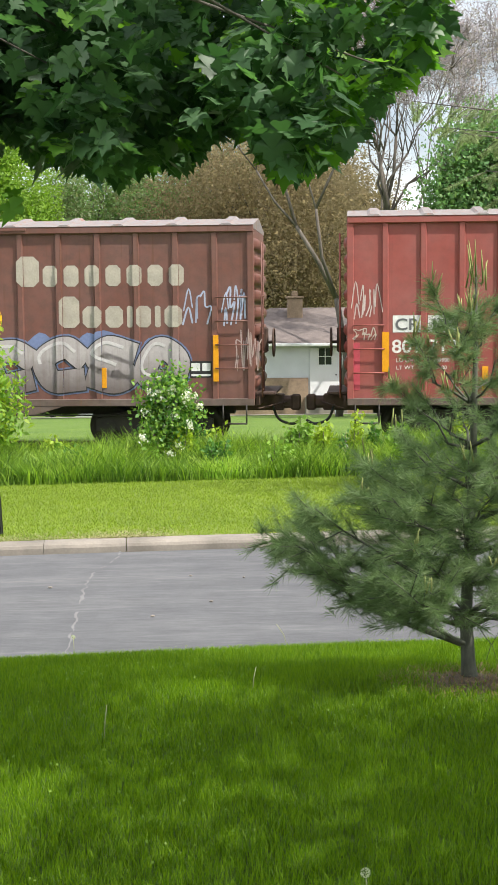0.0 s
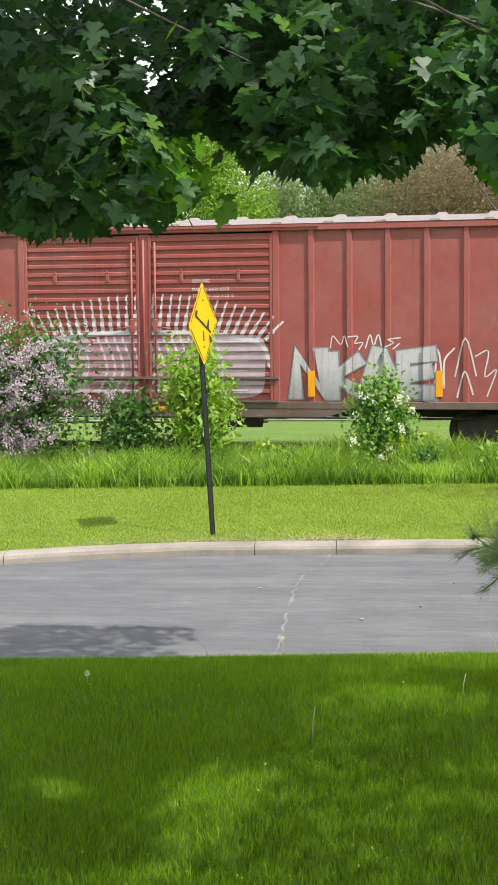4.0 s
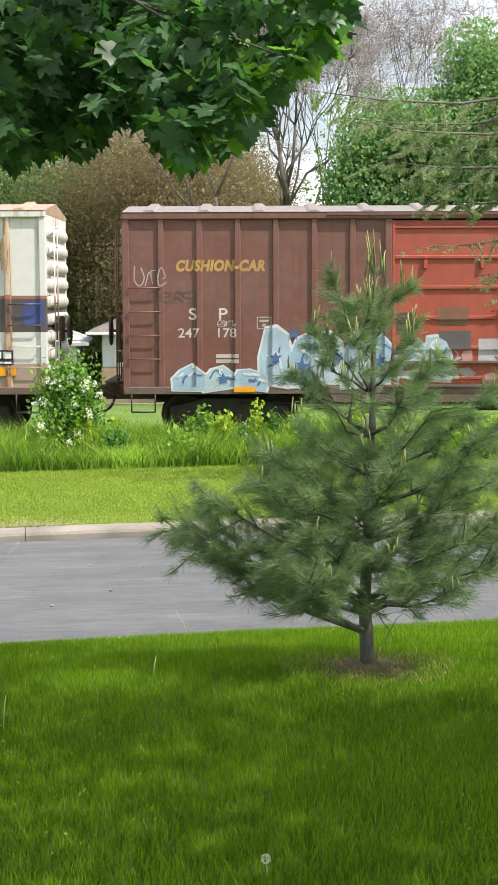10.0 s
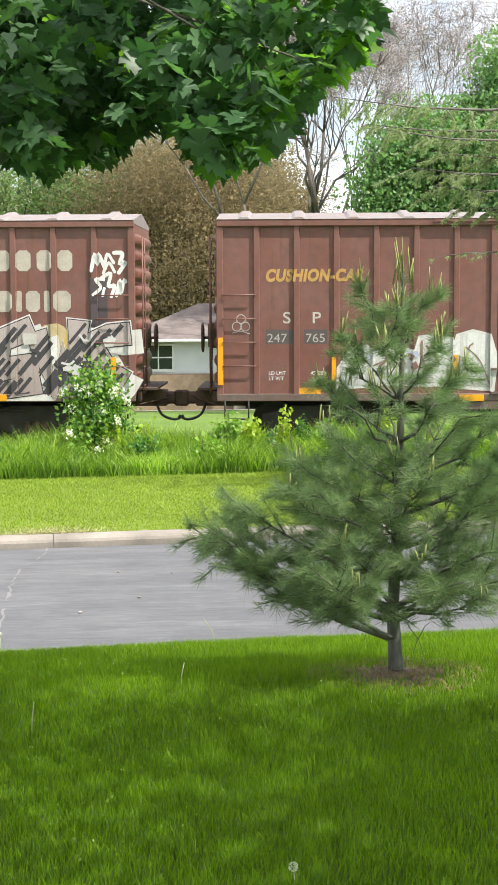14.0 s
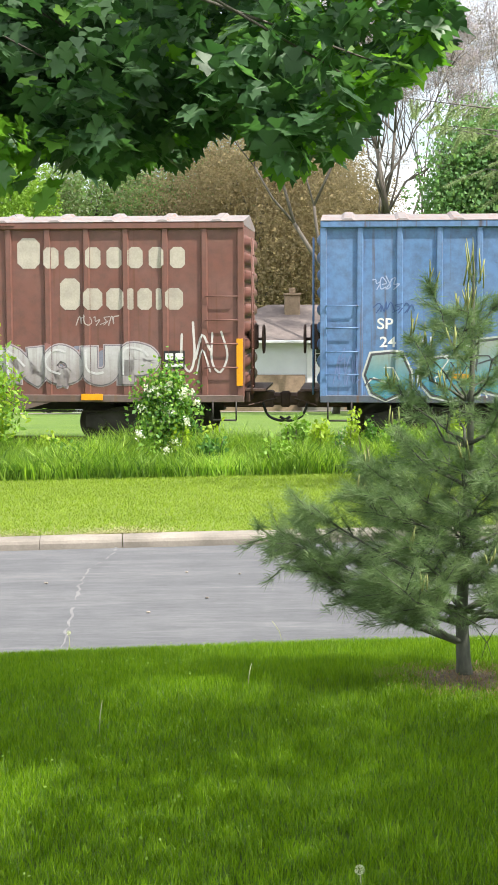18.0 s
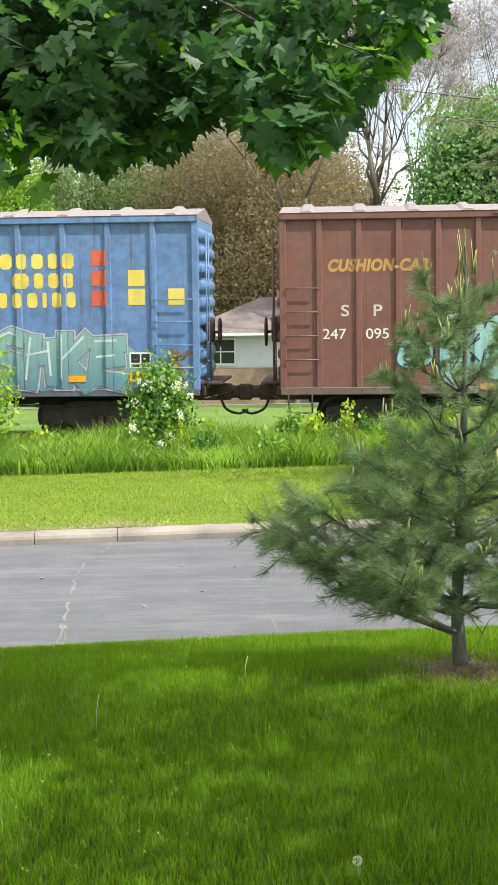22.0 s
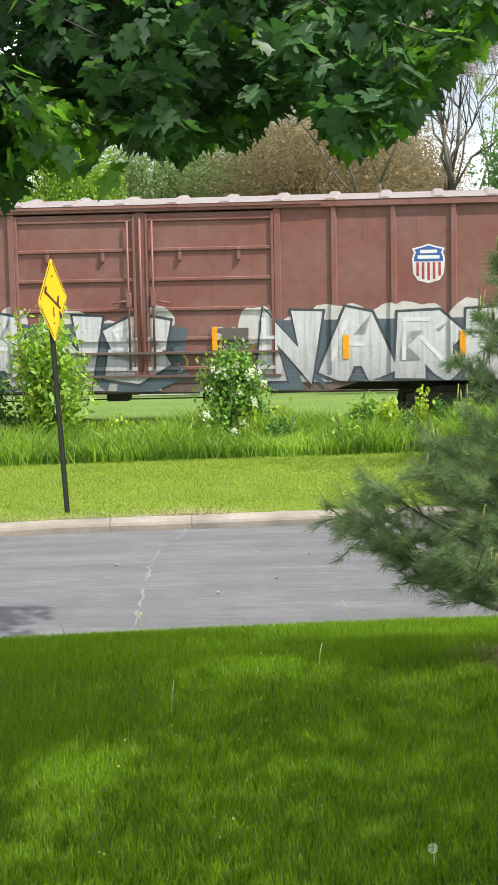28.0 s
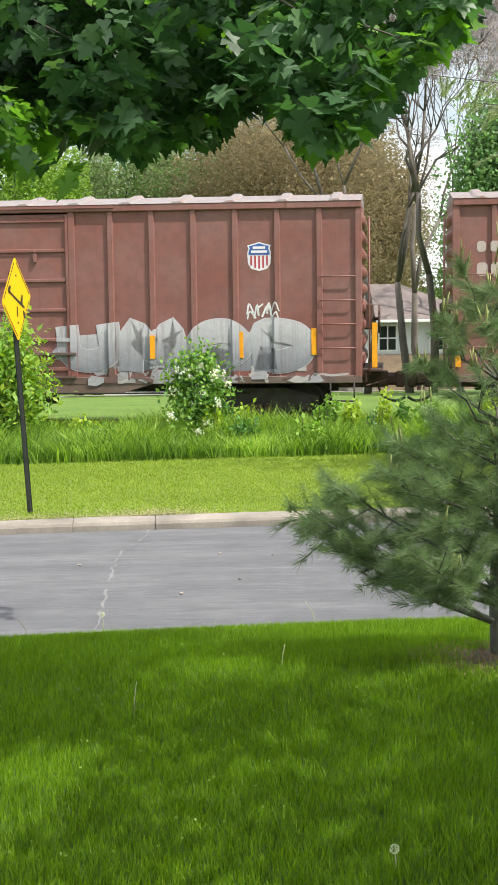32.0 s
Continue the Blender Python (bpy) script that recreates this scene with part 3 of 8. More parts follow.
# the bones of heavy letter-like forms in a unit square
BONES = {
    "A": [[(0, 0), (0.40, 1), (0.60, 1), (1, 0)], [(0.22, 0.36), (0.78, 0.36)]],
    "C": [[(1, 0.82), (0.7, 1), (0.25, 0.95), (0.02, 0.62), (0.08, 0.22), (0.4, 0), (0.98, 0.1)]],
    "D": [[(0.05, 0), (0.05, 1), (0.6, 0.97), (0.98, 0.62), (0.85, 0.16), (0.45, 0.0), (0.05, 0)]],
    "E": [[(0.98, 1), (0.08, 0.97), (0.05, 0.03), (0.98, 0)], [(0.08, 0.5), (0.8, 0.52)]],
    "H": [[(0.05, 1), (0.08, 0)], [(0.95, 1), (0.92, 0)], [(0.08, 0.48), (0.92, 0.52)]],
    "I": [[(0.5, 1), (0.5, 0)], [(0.2, 1), (0.85, 1)], [(0.15, 0), (0.8, 0)]],
    "K": [[(0.08, 1), (0.08, 0)], [(0.95, 1), (0.12, 0.48), (1, 0)]],
    "L": [[(0.1, 1), (0.08, 0.03), (0.95, 0)]],
    "M": [[(0, 0), (0.12, 1), (0.5, 0.35), (0.88, 1), (1, 0)]],
    "N": [[(0.03, 0), (0.06, 1), (0.92, 0.02), (0.97, 1)]],
    "O": [[(0.5, 0), (0.1, 0.18), (0.02, 0.6), (0.3, 0.97), (0.72, 0.97), (0.98, 0.6), (0.9, 0.18), (0.5, 0)]],
    "P": [[(0.08, 0), (0.08, 1), (0.65, 0.98), (0.95, 0.74), (0.65, 0.46), (0.1, 0.44)]],
    "R": [[(0.08, 0), (0.08, 1), (0.65, 0.98), (0.92, 0.74), (0.6, 0.48), (0.12, 0.46)], [(0.5, 0.46), (1, 0)]],
    "S": [[(0.95, 0.88), (0.55, 1), (0.1, 0.84), (0.2, 0.58), (0.75, 0.45), (0.95, 0.2), (0.5, 0), (0.03, 0.12)]],
    "U": [[(0.04, 1), (0.08, 0.25), (0.4, 0), (0.8, 0.12), (0.95, 0.45), (0.96, 1)]],
    "W": [[(0, 1), (0.2, 0), (0.5, 0.7), (0.8, 0), (1, 1)]],
}


def ribbon(bm, q, w, mi, lift):
    """A flat band of even width along a line in the x-z plane, its corners mitred."""
    P = [np.array(p, float) for p in q]
    D = [(b - a) / (np.hypot(*(b - a)) + 1e-9) for a, b in zip(P, P[1:])]
    P[0], P[-1] = P[0] - D[0] * w * 0.42, P[-1] + D[-1] * w * 0.42
    L, R = [], []
    for i, p in enumerate(P):
        a, b = D[max(i - 1, 0)], D[min(i, len(D) - 1)]
        m = np.array((-a[1] - b[1], a[0] + b[0]))
        m /= np.hypot(*m) + 1e-9
        k = min(1.22, 1 / max(0.3, abs(m @ np.array((-b[1], b[0])))))
        L.append(bm.verts.new((p[0] + m[0] * k * w / 2, -lift, p[1] + m[1] * k * w / 2)))
        R.append(bm.verts.new((p[0] - m[0] * k * w / 2, -lift, p[1] - m[1] * k * w / 2)))
    for i in range(len(P) - 1):
        bm.faces.new((L[i], R[i], R[i + 1], L[i + 1])).material_index = mi


def piece(skin, parent, forms, x0, x1, z0, z1, fill, line, halo=None, weight=0.28, edge=0.04, seed=1, lean=0.0, over=1.1, block=None, shine=None, stripes=None, spots=None, soft=False, wild=0.04, ragged=0.06, label=""):
    """A spray-painted piece of heavy, letter-like forms: halo, thrown shadow, outline, filling, then highlights, stripes or dots."""
    rng = np.random.default_rng(seed)
    nf = len(fill)
    mats = [tint(m) for m in (halo or line, block or line, line, *fill, shine or line, stripes or spots or line)]
    wdt, hgt = (x1 - x0) / len(forms), z1 - z0
    lines = []
    for i, ch in enumerate(forms):
        gw, gh = wdt * over, hgt * rng.uniform(1 - 2 * ragged, 1)
        gx, gz = x0 + i * wdt - 0.5 * (over - 1) * wdt, z0 + rng.uniform(0, ragged) * hgt
        w = weight * min(gw * 1.25, gh)
        for pts in BONES[ch]:
            q = [(gx + w / 2 + (a + lean * (b - 0.5) + rng.normal() * wild) * (gw - w), gz + w / 2 + (b + rng.normal() * wild) * (gh - w)) for a, b in pts]
            lines.append((curve(q, 5) if soft else [np.array(p) for p in q], w, i))
    bms = [bmesh.new() for ch in forms]
    for k, (q, w, i) in enumerate(lines):
        bm, mi = bms[i], 3 + i % nf
        if halo:
            ribbon(bm, q, w + edge * 4.6, 0, 0.004 + 0.0002 * k)
        if block:
            ribbon(bm, [p + np.array((0.5, -0.35)) * w for p in q], w + edge * 2, 1, 0.008 + 0.0002 * k)
        ribbon(bm, q, w + edge * 2, 2, 0.012 + 0.0002 * k)
        ribbon(bm, q, w, mi, 0.017 + 0.0002 * k)
        if shine:
            ribbon(bm, [p + np.array((-0.2, 0.22)) * w for p in q[: max(2, int(len(q) * 0.6))]], w * 0.14, 3 + nf, 0.022 + 0.0002 * k)
        if stripes or spots:
            for a, b in zip(q, q[1:]):
                n = max(1, int(np.hypot(*(b - a)) / (w * 0.42)))
                for j in range(n):
                    p = a + (b - a) * (j + rng.uniform(0.2, 0.8)) / n
                    if stripes:
                        d = np.array((0.34, 0.40)) * w * rng.uniform(0.7, 1.1)
                        ribbon(bm, [p - d, p + d], w * rng.uniform(0.14, 0.24), 4 + nf, 0.022 + 0.0002 * k + 0.00003 * j)
                    elif rng.random() < 0.5:
                        blob(bm, p[0] + rng.uniform(-0.2, 0.2) * w, p[1] + rng.uniform(-0.2, 0.2) * w, w * 0.16, w * 0.16, rng, 4 + nf, 0.022 + 0.0002 * k + 0.00003 * j, n=9)
    for bm in bms:
        tagged(skin.lay("graffiti", bm, mats, parent, label), kind="stuff")


def cloud(skin, parent, x0, x1, z0, z1, n, mats, seed, label="", size=1.0):
    """A row of soft overlapping patches, sprayed under or round a piece."""
    rng = np.random.default_rng(seed)
    bm = bmesh.new()
    for k in range(n):
        r = (z1 - z0) / 2 * rng.uniform(0.5, 1.0) * size
        blob(bm, x0 + (x1 - x0) * (k + rng.random()) / n, rng.uniform(z0 + r, max(z0 + r + 0.01, z1 - r)), r * rng.uniform(0.9, 1.5), r, rng, k % len(mats), 0.0015 + 0.0001 * k, 0.2, 18)
    return tagged(skin.lay("overspray", bm, mats, parent, label), kind="stuff")


def stars(skin, parent, places, r, mat):
    for k, (x, z) in enumerate(places):
        bm = bmesh.new()
        c = bm.verts.new((x, -0.026, z))
        ring = [bm.verts.new((x + math.sin(a) * d, -0.026, z + math.cos(a) * d)) for a, d in ((0.628 * j + 0.2 * k, r if j % 2 == 0 else r * 0.42) for j in range(10))]
        for j in range(10):
            bm.faces.new((c, ring[j], ring[(j + 1) % 10]))
        skin.lay("star", bm, mat, parent)


def jag(bm, cx, cz, rx, rz, rng, mi=0, lift=0.004, n=7, grow=0.0):
    """A broken, many-cornered patch."""
    ph = rng.uniform(0, 6.3)
    ring = []
    for k in range(n):
        g = ph + 2 * math.pi * (k + rng.uniform(-0.28, 0.28)) / n
        r = rng.uniform(0.78, 1.12)
        q = max(abs(math.cos(g)), abs(math.sin(g))) ** -0.8
        ring.append(bm.verts.new((cx + (rx * r + grow) * q * math.cos(g), -lift, cz + (rz * r + grow) * q * math.sin(g))))
    c = bm.verts.new((cx, -lift, cz))
    for k in range(n):
        bm.faces.new((c, ring[k], ring[(k + 1) % n])).material_index = mi


def tangle(skin, parent, x0, x1, z0, z1, count, colours, seed, size=0.3, w=0.035, label="", base=0.004):
    """Many small overlapping patches and short lines: an overcrowded, half worn-off piece."""
    rng = np.random.default_rng(seed)
    bm = bmesh.new()
    nc = len(colours)
    for k in range(count):
        cx, cz = rng.uniform(x0, x1), rng.uniform(z0, z1)
        lift = base + 0.012 * k / count
        mi = rng.integers(nc)
        if k % 3 == 0:
            jag(bm, cx, cz, size * rng.uniform(0.5, 1.1), min(size * rng.uniform(0.4, 0.8), 0.5 * (z1 - z0)), rng, mi, lift, rng.integers(5, 9))
        else:
            g = rng.uniform(0, 6.3)
            q = [(cx, cz)]
            for j in range(rng.integers(1, 4)):
                g += rng.normal() * 0.9
                q.append((q[-1][0] + math.cos(g) * size * rng.uniform(0.4, 1.0), min(max(q[-1][1] + math.sin(g) * size * rng.uniform(0.4, 1.0), z0), z1)))
            q = curve(q, 4) if rng.random() < 0.5 else q
            stroke(bm, q, w * rng.uniform(0.6, 2.2), mi, lift, False)
    return tagged(skin.lay("graffiti", bm, [tint(c) for c in colours], parent, label), label, kind="stuff")


def spiky(skin, parent, x0, x1, z0, z1, n, fill, edge, dark, seed, label="", lines=4):
    """A row of leaning, sharp-topped forms with a pale edge and dark inner lines, each a part."""
    rng = np.random.default_rng(seed)
    w = (x1 - x0) / n
    for i in range(n):
        a, b = x0 + i * w, x0 + (i + 1.12) * w
        top, lean = z1 - rng.uniform(0, 0.3) * (z1 - z0), rng.uniform(-0.25, 0.3) * w
        s = [(a, z0 + rng.uniform(0, 0.12)), (b - 0.1 * w, z0 + rng.uniform(0, 0.1)), (b + lean * 0.4, z0 + 0.55 * (top - z0)), (b + lean - 0.15 * w, top - rng.uniform(0.05, 0.25)), (a + 0.55 * w + lean, top), (a + 0.15 * w + lean, top - rng.uniform(0.0, 0.12)), (a + lean * 0.3 - 0.05 * w, z0 + 0.5 * (top - z0))]
        cx, cz = sum(p[0] for p in s) / 7, sum(p[1] for p in s) / 7
        bm = bmesh.new()
        for lay, g in enumerate((1.13, 1.0)):
            y = -(0.004 + 0.005 * lay + 0.0003 * i)
            c = bm.verts.new((cx, y, cz))
            v = [bm.verts.new((cx + (px - cx) * g, y, cz + (pz - cz) * g)) for px, pz in s]
            for k in range(7):
                bm.faces.new((c, v[k], v[(k + 1) % 7])).material_index = lay
        for k in range(lines):
            p, q = s[rng.integers(7)], s[rng.integers(7)]
            f, h = rng.uniform(0.2, 0.9), rng.uniform(0.1, 0.7)
            p, q = (cx + (p[0] - cx) * f, cz + (p[1] - cz) * f), (cx + (q[0] - cx) * h, cz + (q[1] - cz) * h)
            m = ((p[0] + q[0]) / 2 + rng.normal() * 0.08, (p[1] + q[1]) / 2 + rng.normal() * 0.08)
            stroke(bm, curve([p, m, q], 4) if k % 2 else [p, m, q], rng.uniform(0.02, 0.06), 2 if k % 3 else 0, 0.016 + 0.0004 * k, False)
        skin.lay("graffiti", bm, [tint(edge), tint(fill[i % len(fill)]), tint(dark)], parent, label)


def scrawl(skin, parent, x0, x1, z0, z1, c, w=0.035, count=5, seed=1, base=0.005):
    """A tag in thin looping lines."""
    rng = np.random.default_rng(seed)
    bm = bmesh.new()
    wdt = (x1 - x0) / count
    for i in range(count):
        for k, pts in enumerate(FORMS[rng.integers(len(FORMS))]):
            q = curve([(x0 + i * wdt + a * wdt * 1.05 + rng.normal() * 0.02, z0 + (b * rng.uniform(0.75, 1.05)) * (z1 - z0)) for a, b in pts], 4)
            stroke(bm, q, w * rng.uniform(0.8, 1.2), 0, base + 0.0003 * (3 * i + k))
    return tagged(skin.lay("graffiti", bm, tint(c), parent), kind="stuff")


def rust_runs(skin, parent, x0, x1, z0, z1, n, seed):
    """Ragged streaks of rust that run down a panel from its head."""
    rng = np.random.default_rng(seed)
    bm = bmesh.new()
    for k in range(n):
        x, top = rng.uniform(x0, x1), z1 - abs(rng.normal()) * 0.25 * (z1 - z0)
        foot = max(z0, top - rng.uniform(0.15, 0.9) * (z1 - z0))
        w, y = rng.uniform(0.008, 0.035), -(0.002 + 0.00004 * k)
        L, R = [], []
        for f in np.linspace(0, 1, 6):
            d, z = w * (1 - 0.75 * f) * rng.uniform(0.6, 1.4), top + (foot - top) * f
            c = x + rng.normal() * 0.006
            L.append(bm.verts.new((c - d, y, z))), R.append(bm.verts.new((c + d, y, z)))
        for i in range(5):
            bm.faces.new((L[i], L[i + 1], R[i + 1], R[i])).material_index = k % 3
    return tagged(skin.lay("rust_stain", bm, [tint((0.42, 0.24, 0.11)), tint((0.50, 0.36, 0.22)), tint((0.33, 0.15, 0.06))], parent, "orange-brown rust runs"), kind="stuff")


def plate_box(skin, parent, x, z):
    """A small stencilled square with a bar of text in it."""
    bars(skin, parent, [(x - 0.14, x + 0.14, z + 0.10, z + 0.118), (x - 0.14, x + 0.14, z - 0.118, z - 0.10), (x - 0.14, x - 0.122, z - 0.10, z + 0.10), (x + 0.122, x + 0.14, z - 0.10, z + 0.10), (x - 0.09, x + 0.09, z + 0.02, z + 0.06), (x - 0.035, x + 0.035, z - 0.07, z - 0.015)], 0, 0, CREAM)


def shield(skin, parent, x, z, s=1.0):
    """A plain heraldic shield: blue head over red and white stripes."""
    bm = bmesh.new()

    def poly(pts, mi, lift):
        bm.faces.new([bm.verts.new((x + px * s, -lift, z + pz * s)) for px, pz in pts]).material_index = mi
    rim = [(0, 0), (0.22, 0.06), (0.31, 0.2), (0.33, 0.5), (0.29, 0.62), (0.33, 0.7), (0.16, 0.74), (0, 0.79), (-0.16, 0.74), (-0.33, 0.7), (-0.29, 0.62), (-0.33, 0.5), (-0.31, 0.2), (-0.22, 0.06)]
    poly(rim, 0, 0.005)
    poly([(0.29, 0.44), (0.29, 0.52), (0.25, 0.62), (0.28, 0.68), (0.15, 0.71), (0, 0.755), (-0.15, 0.71), (-0.28, 0.68), (-0.25, 0.62), (-0.29, 0.52), (-0.29, 0.44)], 1, 0.01)
    for k in range(5):
        px = -0.22 + 0.11 * k
        lo = 0.06 + 0.16 * (abs(px) / 0.3) ** 2
        poly([(px - 0.026, lo), (px + 0.026, lo), (px + 0.026, 0.42), (px - 0.026, 0.42)], 2, 0.01)
    for z0, half in ((0.60, 0.17), (0.49, 0.22)):
        poly([(-half, z0), (half, z0), (half, z0 + 0.07), (-half, z0 + 0.07)], 0, 0.015)
    return skin.lay("emblem", bm, [tint((0.72, 0.72, 0.74)), tint((0.04, 0.11, 0.36)), tint((0.40, 0.06, 0.07))], parent, "shield emblem with blue head and red stripes")


CARS = []


def boxcar(at, length, a, c, nl, nr, paint, doors, roof, label, high=4.29, ribs="plug", rungs=(0.55, 1.0, 1.45, 1.9), sill_paint=None, one_door=False, post_paint=None):
    """A boxcar: left end at x = 0, near side at y = 0, railhead at z = 0."""
    car = thing("boxcar", label, "boxcar", "cars of the train", m=TRACK_POSE)
    sill_paint = sill_paint or GRIMY_SILL
    z0, ze = 0.98, high
    for x0, x1 in ((0.05, a), (c, length - 0.05)):
        bm = bmesh.new()
        box(bm, x0, x1, 0.048, 0.11, z0, ze - 0.1)
        part("side_wall", bm, paint, car)
    bm = bmesh.new()
    box(bm, 0.05, length - 0.05, CAR_WIDE - 0.11, CAR_WIDE - 0.05, z0, ze - 0.1)
    part("side_wall", bm, paint, car)
    bm = bmesh.new()
    box(bm, 0.08, length - 0.08, 0.12, CAR_WIDE - 0.12, 0.88, 1.0)
    part("floor_frame", bm, STEEL_BROWN, car)
    # posts
    xs = [a * k / nl for k in range(1, nl)] + [c + (length - c) * k / nr for k in range(1, nr)]
    bm = bmesh.new()
    v = [[bm.verts.new((px, py, pz)) for px, py in ((-0.066, 0.05), (-0.045, 0.0), (0.045, 0.0), (0.066, 0.05))] for pz in (z0, ze - 0.13)]
    for k in range(3):
        bm.faces.new((v[0][k], v[0][k + 1], v[1][k + 1], v[1][k]))
    bm.faces.new(v[1]), bm.faces.new(list(reversed(v[0])))
    post = mesh_of(bm, "post", post_paint or paint)
    for x in xs:
        part("post", post, None, car).location.x = x
    ends = [0.06, length - 0.06, a - 0.05, c + 0.05]
    for x in ends:
        bm = bmesh.new()
        box(bm, x - 0.065, x + 0.065, -0.004, 0.12, z0 - 0.02, ze - 0.12, 0.012)
        part("corner_post" if x in ends[:2] else "door_post", bm, paint, car)
    # eave rail, sills
    bm = bmesh.new()
    box(bm, 0.0, length, -0.03, 0.12, ze - 0.13, ze, 0.015)
    box(bm, a - 1.2, c + 0.9, -0.06, -0.028, ze - 0.06, ze - 0.015)
    part("eave_rail", bm, paint, car)
    bm = bmesh.new()
    box(bm, 0.0, length, -0.008, 0.1, 0.86, z0 + 0.02, 0.01)
    q = [(a - 1.6, 0.87), (a - 1.0, 0.70), (c + 1.0, 0.70), (c + 1.6, 0.87)]
    A, B = [bm.verts.new((px, 0.0, pz)) for px, pz in q], [bm.verts.new((px, 0.08, pz)) for px, pz in q]
    bm.faces.new(A), bm.faces.new(list(reversed(B)))
    for i in range(4):
        bm.faces.new((A[i], B[i], B[(i + 1) % 4], A[(i + 1) % 4]))
    bmesh.ops.recalc_face_normals(bm, faces=bm.faces)
    part("side_sill", bm, sill_paint, car)
    # roof: a low ridge with cross ribs that end over the eave
    bm = bmesh.new()
    rz = ze + 0.21
    v = [[bm.verts.new((x, y, z)) for y, z in ((-0.04, ze + 0.004), (MID, rz), (CAR_WIDE + 0.04, ze + 0.004), (CAR_WIDE - 0.1, ze - 0.06), (0.1, ze - 0.06))] for x in (0.0, length)]
    for i in range(5):
        bm.faces.new((v[0][i], v[1][i], v[1][(i + 1) % 5], v[0][(i + 1) % 5]))
    bm.faces.new(v[0]), bm.faces.new(list(reversed(v[1])))
    bmesh.ops.recalc_face_normals(bm, faces=bm.faces)
    part("roof", bm, roof, car)
    bm = bmesh.new()
    for s in (0, 1):
        w = [[bm.verts.new((px, y if not s else CAR_WIDE - y, z)) for px, y, z in ((-0.13, -0.03, ze + 0.004), (-0.07, -0.02, ze + 0.042), (0.07, -0.02, ze + 0.042), (0.13, -0.03, ze + 0.004))],
             [bm.verts.new((px, MID, rz + dz)) for px, dz in ((-0.13, 0), (-0.07, 0.05), (0.07, 0.05), (0.13, 0))]]
        for k in range(3):
            bm.faces.new((w[0][k], w[0][k + 1], w[1][k + 1], w[1][k]))
        bm.faces.new(w[0])
    bmesh.ops.recalc_face_normals(bm, faces=bm.faces)
    rib = mesh_of(bm, "roof_rib", roof)
    n = int(length / 0.98)
    for k in range(n):
        part("roof_rib", rib, None, car).location.x = length * (k + 0.5) / n
    # ends with pressed ribs
    for x, s in ((0.03, -1), (length - 0.03, 1)):
        bm = bmesh.new()
        box(bm, x - 0.025, x + 0.025, 0.1, CAR_WIDE - 0.1, z0, ze - 0.02)
        m = [(CAR_WIDE - 0.1, ze - 0.02), (0.1, ze - 0.02), (MID, rz - 0.02)]
        bm.faces.new([bm.verts.new((x + s * 0.02, y, z)) for y, z in m])
        end = part("end_wall", bm, paint, car)
        bm = bmesh.new()
        w = []
        for y, k in ((0.18, 0.1), (0.4, 1), (CAR_WIDE - 0.4, 1), (CAR_WIDE - 0.18, 0.1)):
            w.append([bm.verts.new((s * 0.085 * k * math.sin(g) + s * 0.02, y, -math.cos(g) * 0.12)) for g in np.linspace(0, math.pi, 6)])
        for A, B in zip(w, w[1:]):
            for k in range(5):
                bm.faces.new((A[k], A[k + 1], B[k + 1], B[k])).smooth = True
        bmesh.ops.recalc_face_normals(bm, faces=bm.faces)
        rb = mesh_of(bm, "end_rib", paint)
        for z in np.arange(1.3, ze - 0.2, 0.33):
            o = part("end_rib", rb, None, end)
            o.location = (x, 0, z)
        # ladder irons on the near side and stirrup below it
        lx0, lx1 = (0.12, a / nl - 0.02) if s < 0 else (length - (length - c) / nr + 0.02, length - 0.12)
        for z in rungs:
            bm = bmesh.new()
            rod(bm, (lx0, -0.045, z0 + z), (lx1, -0.045, z0 + z), 0.013, n=6)
            for px in (lx0, lx1):
                rod(bm, (px, -0.045, z0 + z), (px, 0.06, z0 + z), 0.015, n=6)
            part("ladder_rung", bm, paint, car)
        bm = bmesh.new()
        sx = 0.15 if s < 0 else length - 0.6
        rod(bm, (sx, -0.01, 0.88), (sx, -0.01, 0.52), 0.016, n=6), rod(bm, (sx + 0.45, -0.01, 0.88), (sx + 0.45, -0.01, 0.52), 0.016, n=6), rod(bm, (sx, -0.01, 0.52), (sx + 0.45, -0.01, 0.52), 0.02, n=6)
        part("step_iron", bm, STEEL_DARK, car)
        # end ladder, brake wheel, cross platform, draw gear, air hose
        bm = bmesh.new()
        ex = x + s * 0.17
        for z in np.arange(1.15, ze - 0.3, 0.36):
            rod(bm, (ex, 0.2, z), (ex, 0.62, z), 0.013, n=6)
        rod(bm, (ex, 0.2, 1.0), (ex, 0.2, ze - 0.3), 0.014, n=6), rod(bm, (ex, 0.62, 1.0), (ex, 0.62, ze - 0.3), 0.014, n=6)
        part("end_ladder", bm, paint, car)
        bm = bmesh.new()
        lathe(bm, [(0, 0.27), (s * 0.012, 0.285), (s * 0.03, 0.285), (s * 0.042, 0.27), (s * 0.03, 0.255), (s * 0.012, 0.255), (0, 0.27)], 22, "x", (x + s * 0.33, 0.95, 2.05))
        for g in range(5):
            t = g * 1.2566
            rod(bm, (x + s * 0.35, 0.95, 2.05), (x + s * 0.35, 0.95 + math.sin(t) * 0.265, 2.05 + math.cos(t) * 0.265), 0.014, n=5)
        rod(bm, (x + s * 0.05, 0.95, 2.05), (x + s * 0.36, 0.95, 2.05), 0.03, n=8)
        box(bm, x + s * 0.05 - 0.0, x + s * 0.24, 0.8, 1.1, 1.85, 2.35, 0.03)
        rod(bm, (x + s * 0.16, 0.95, 1.85), (x + s * 0.16, 0.95, 1.0), 0.012, n=5)
        part("brake_wheel", bm, STEEL_BROWN, car)
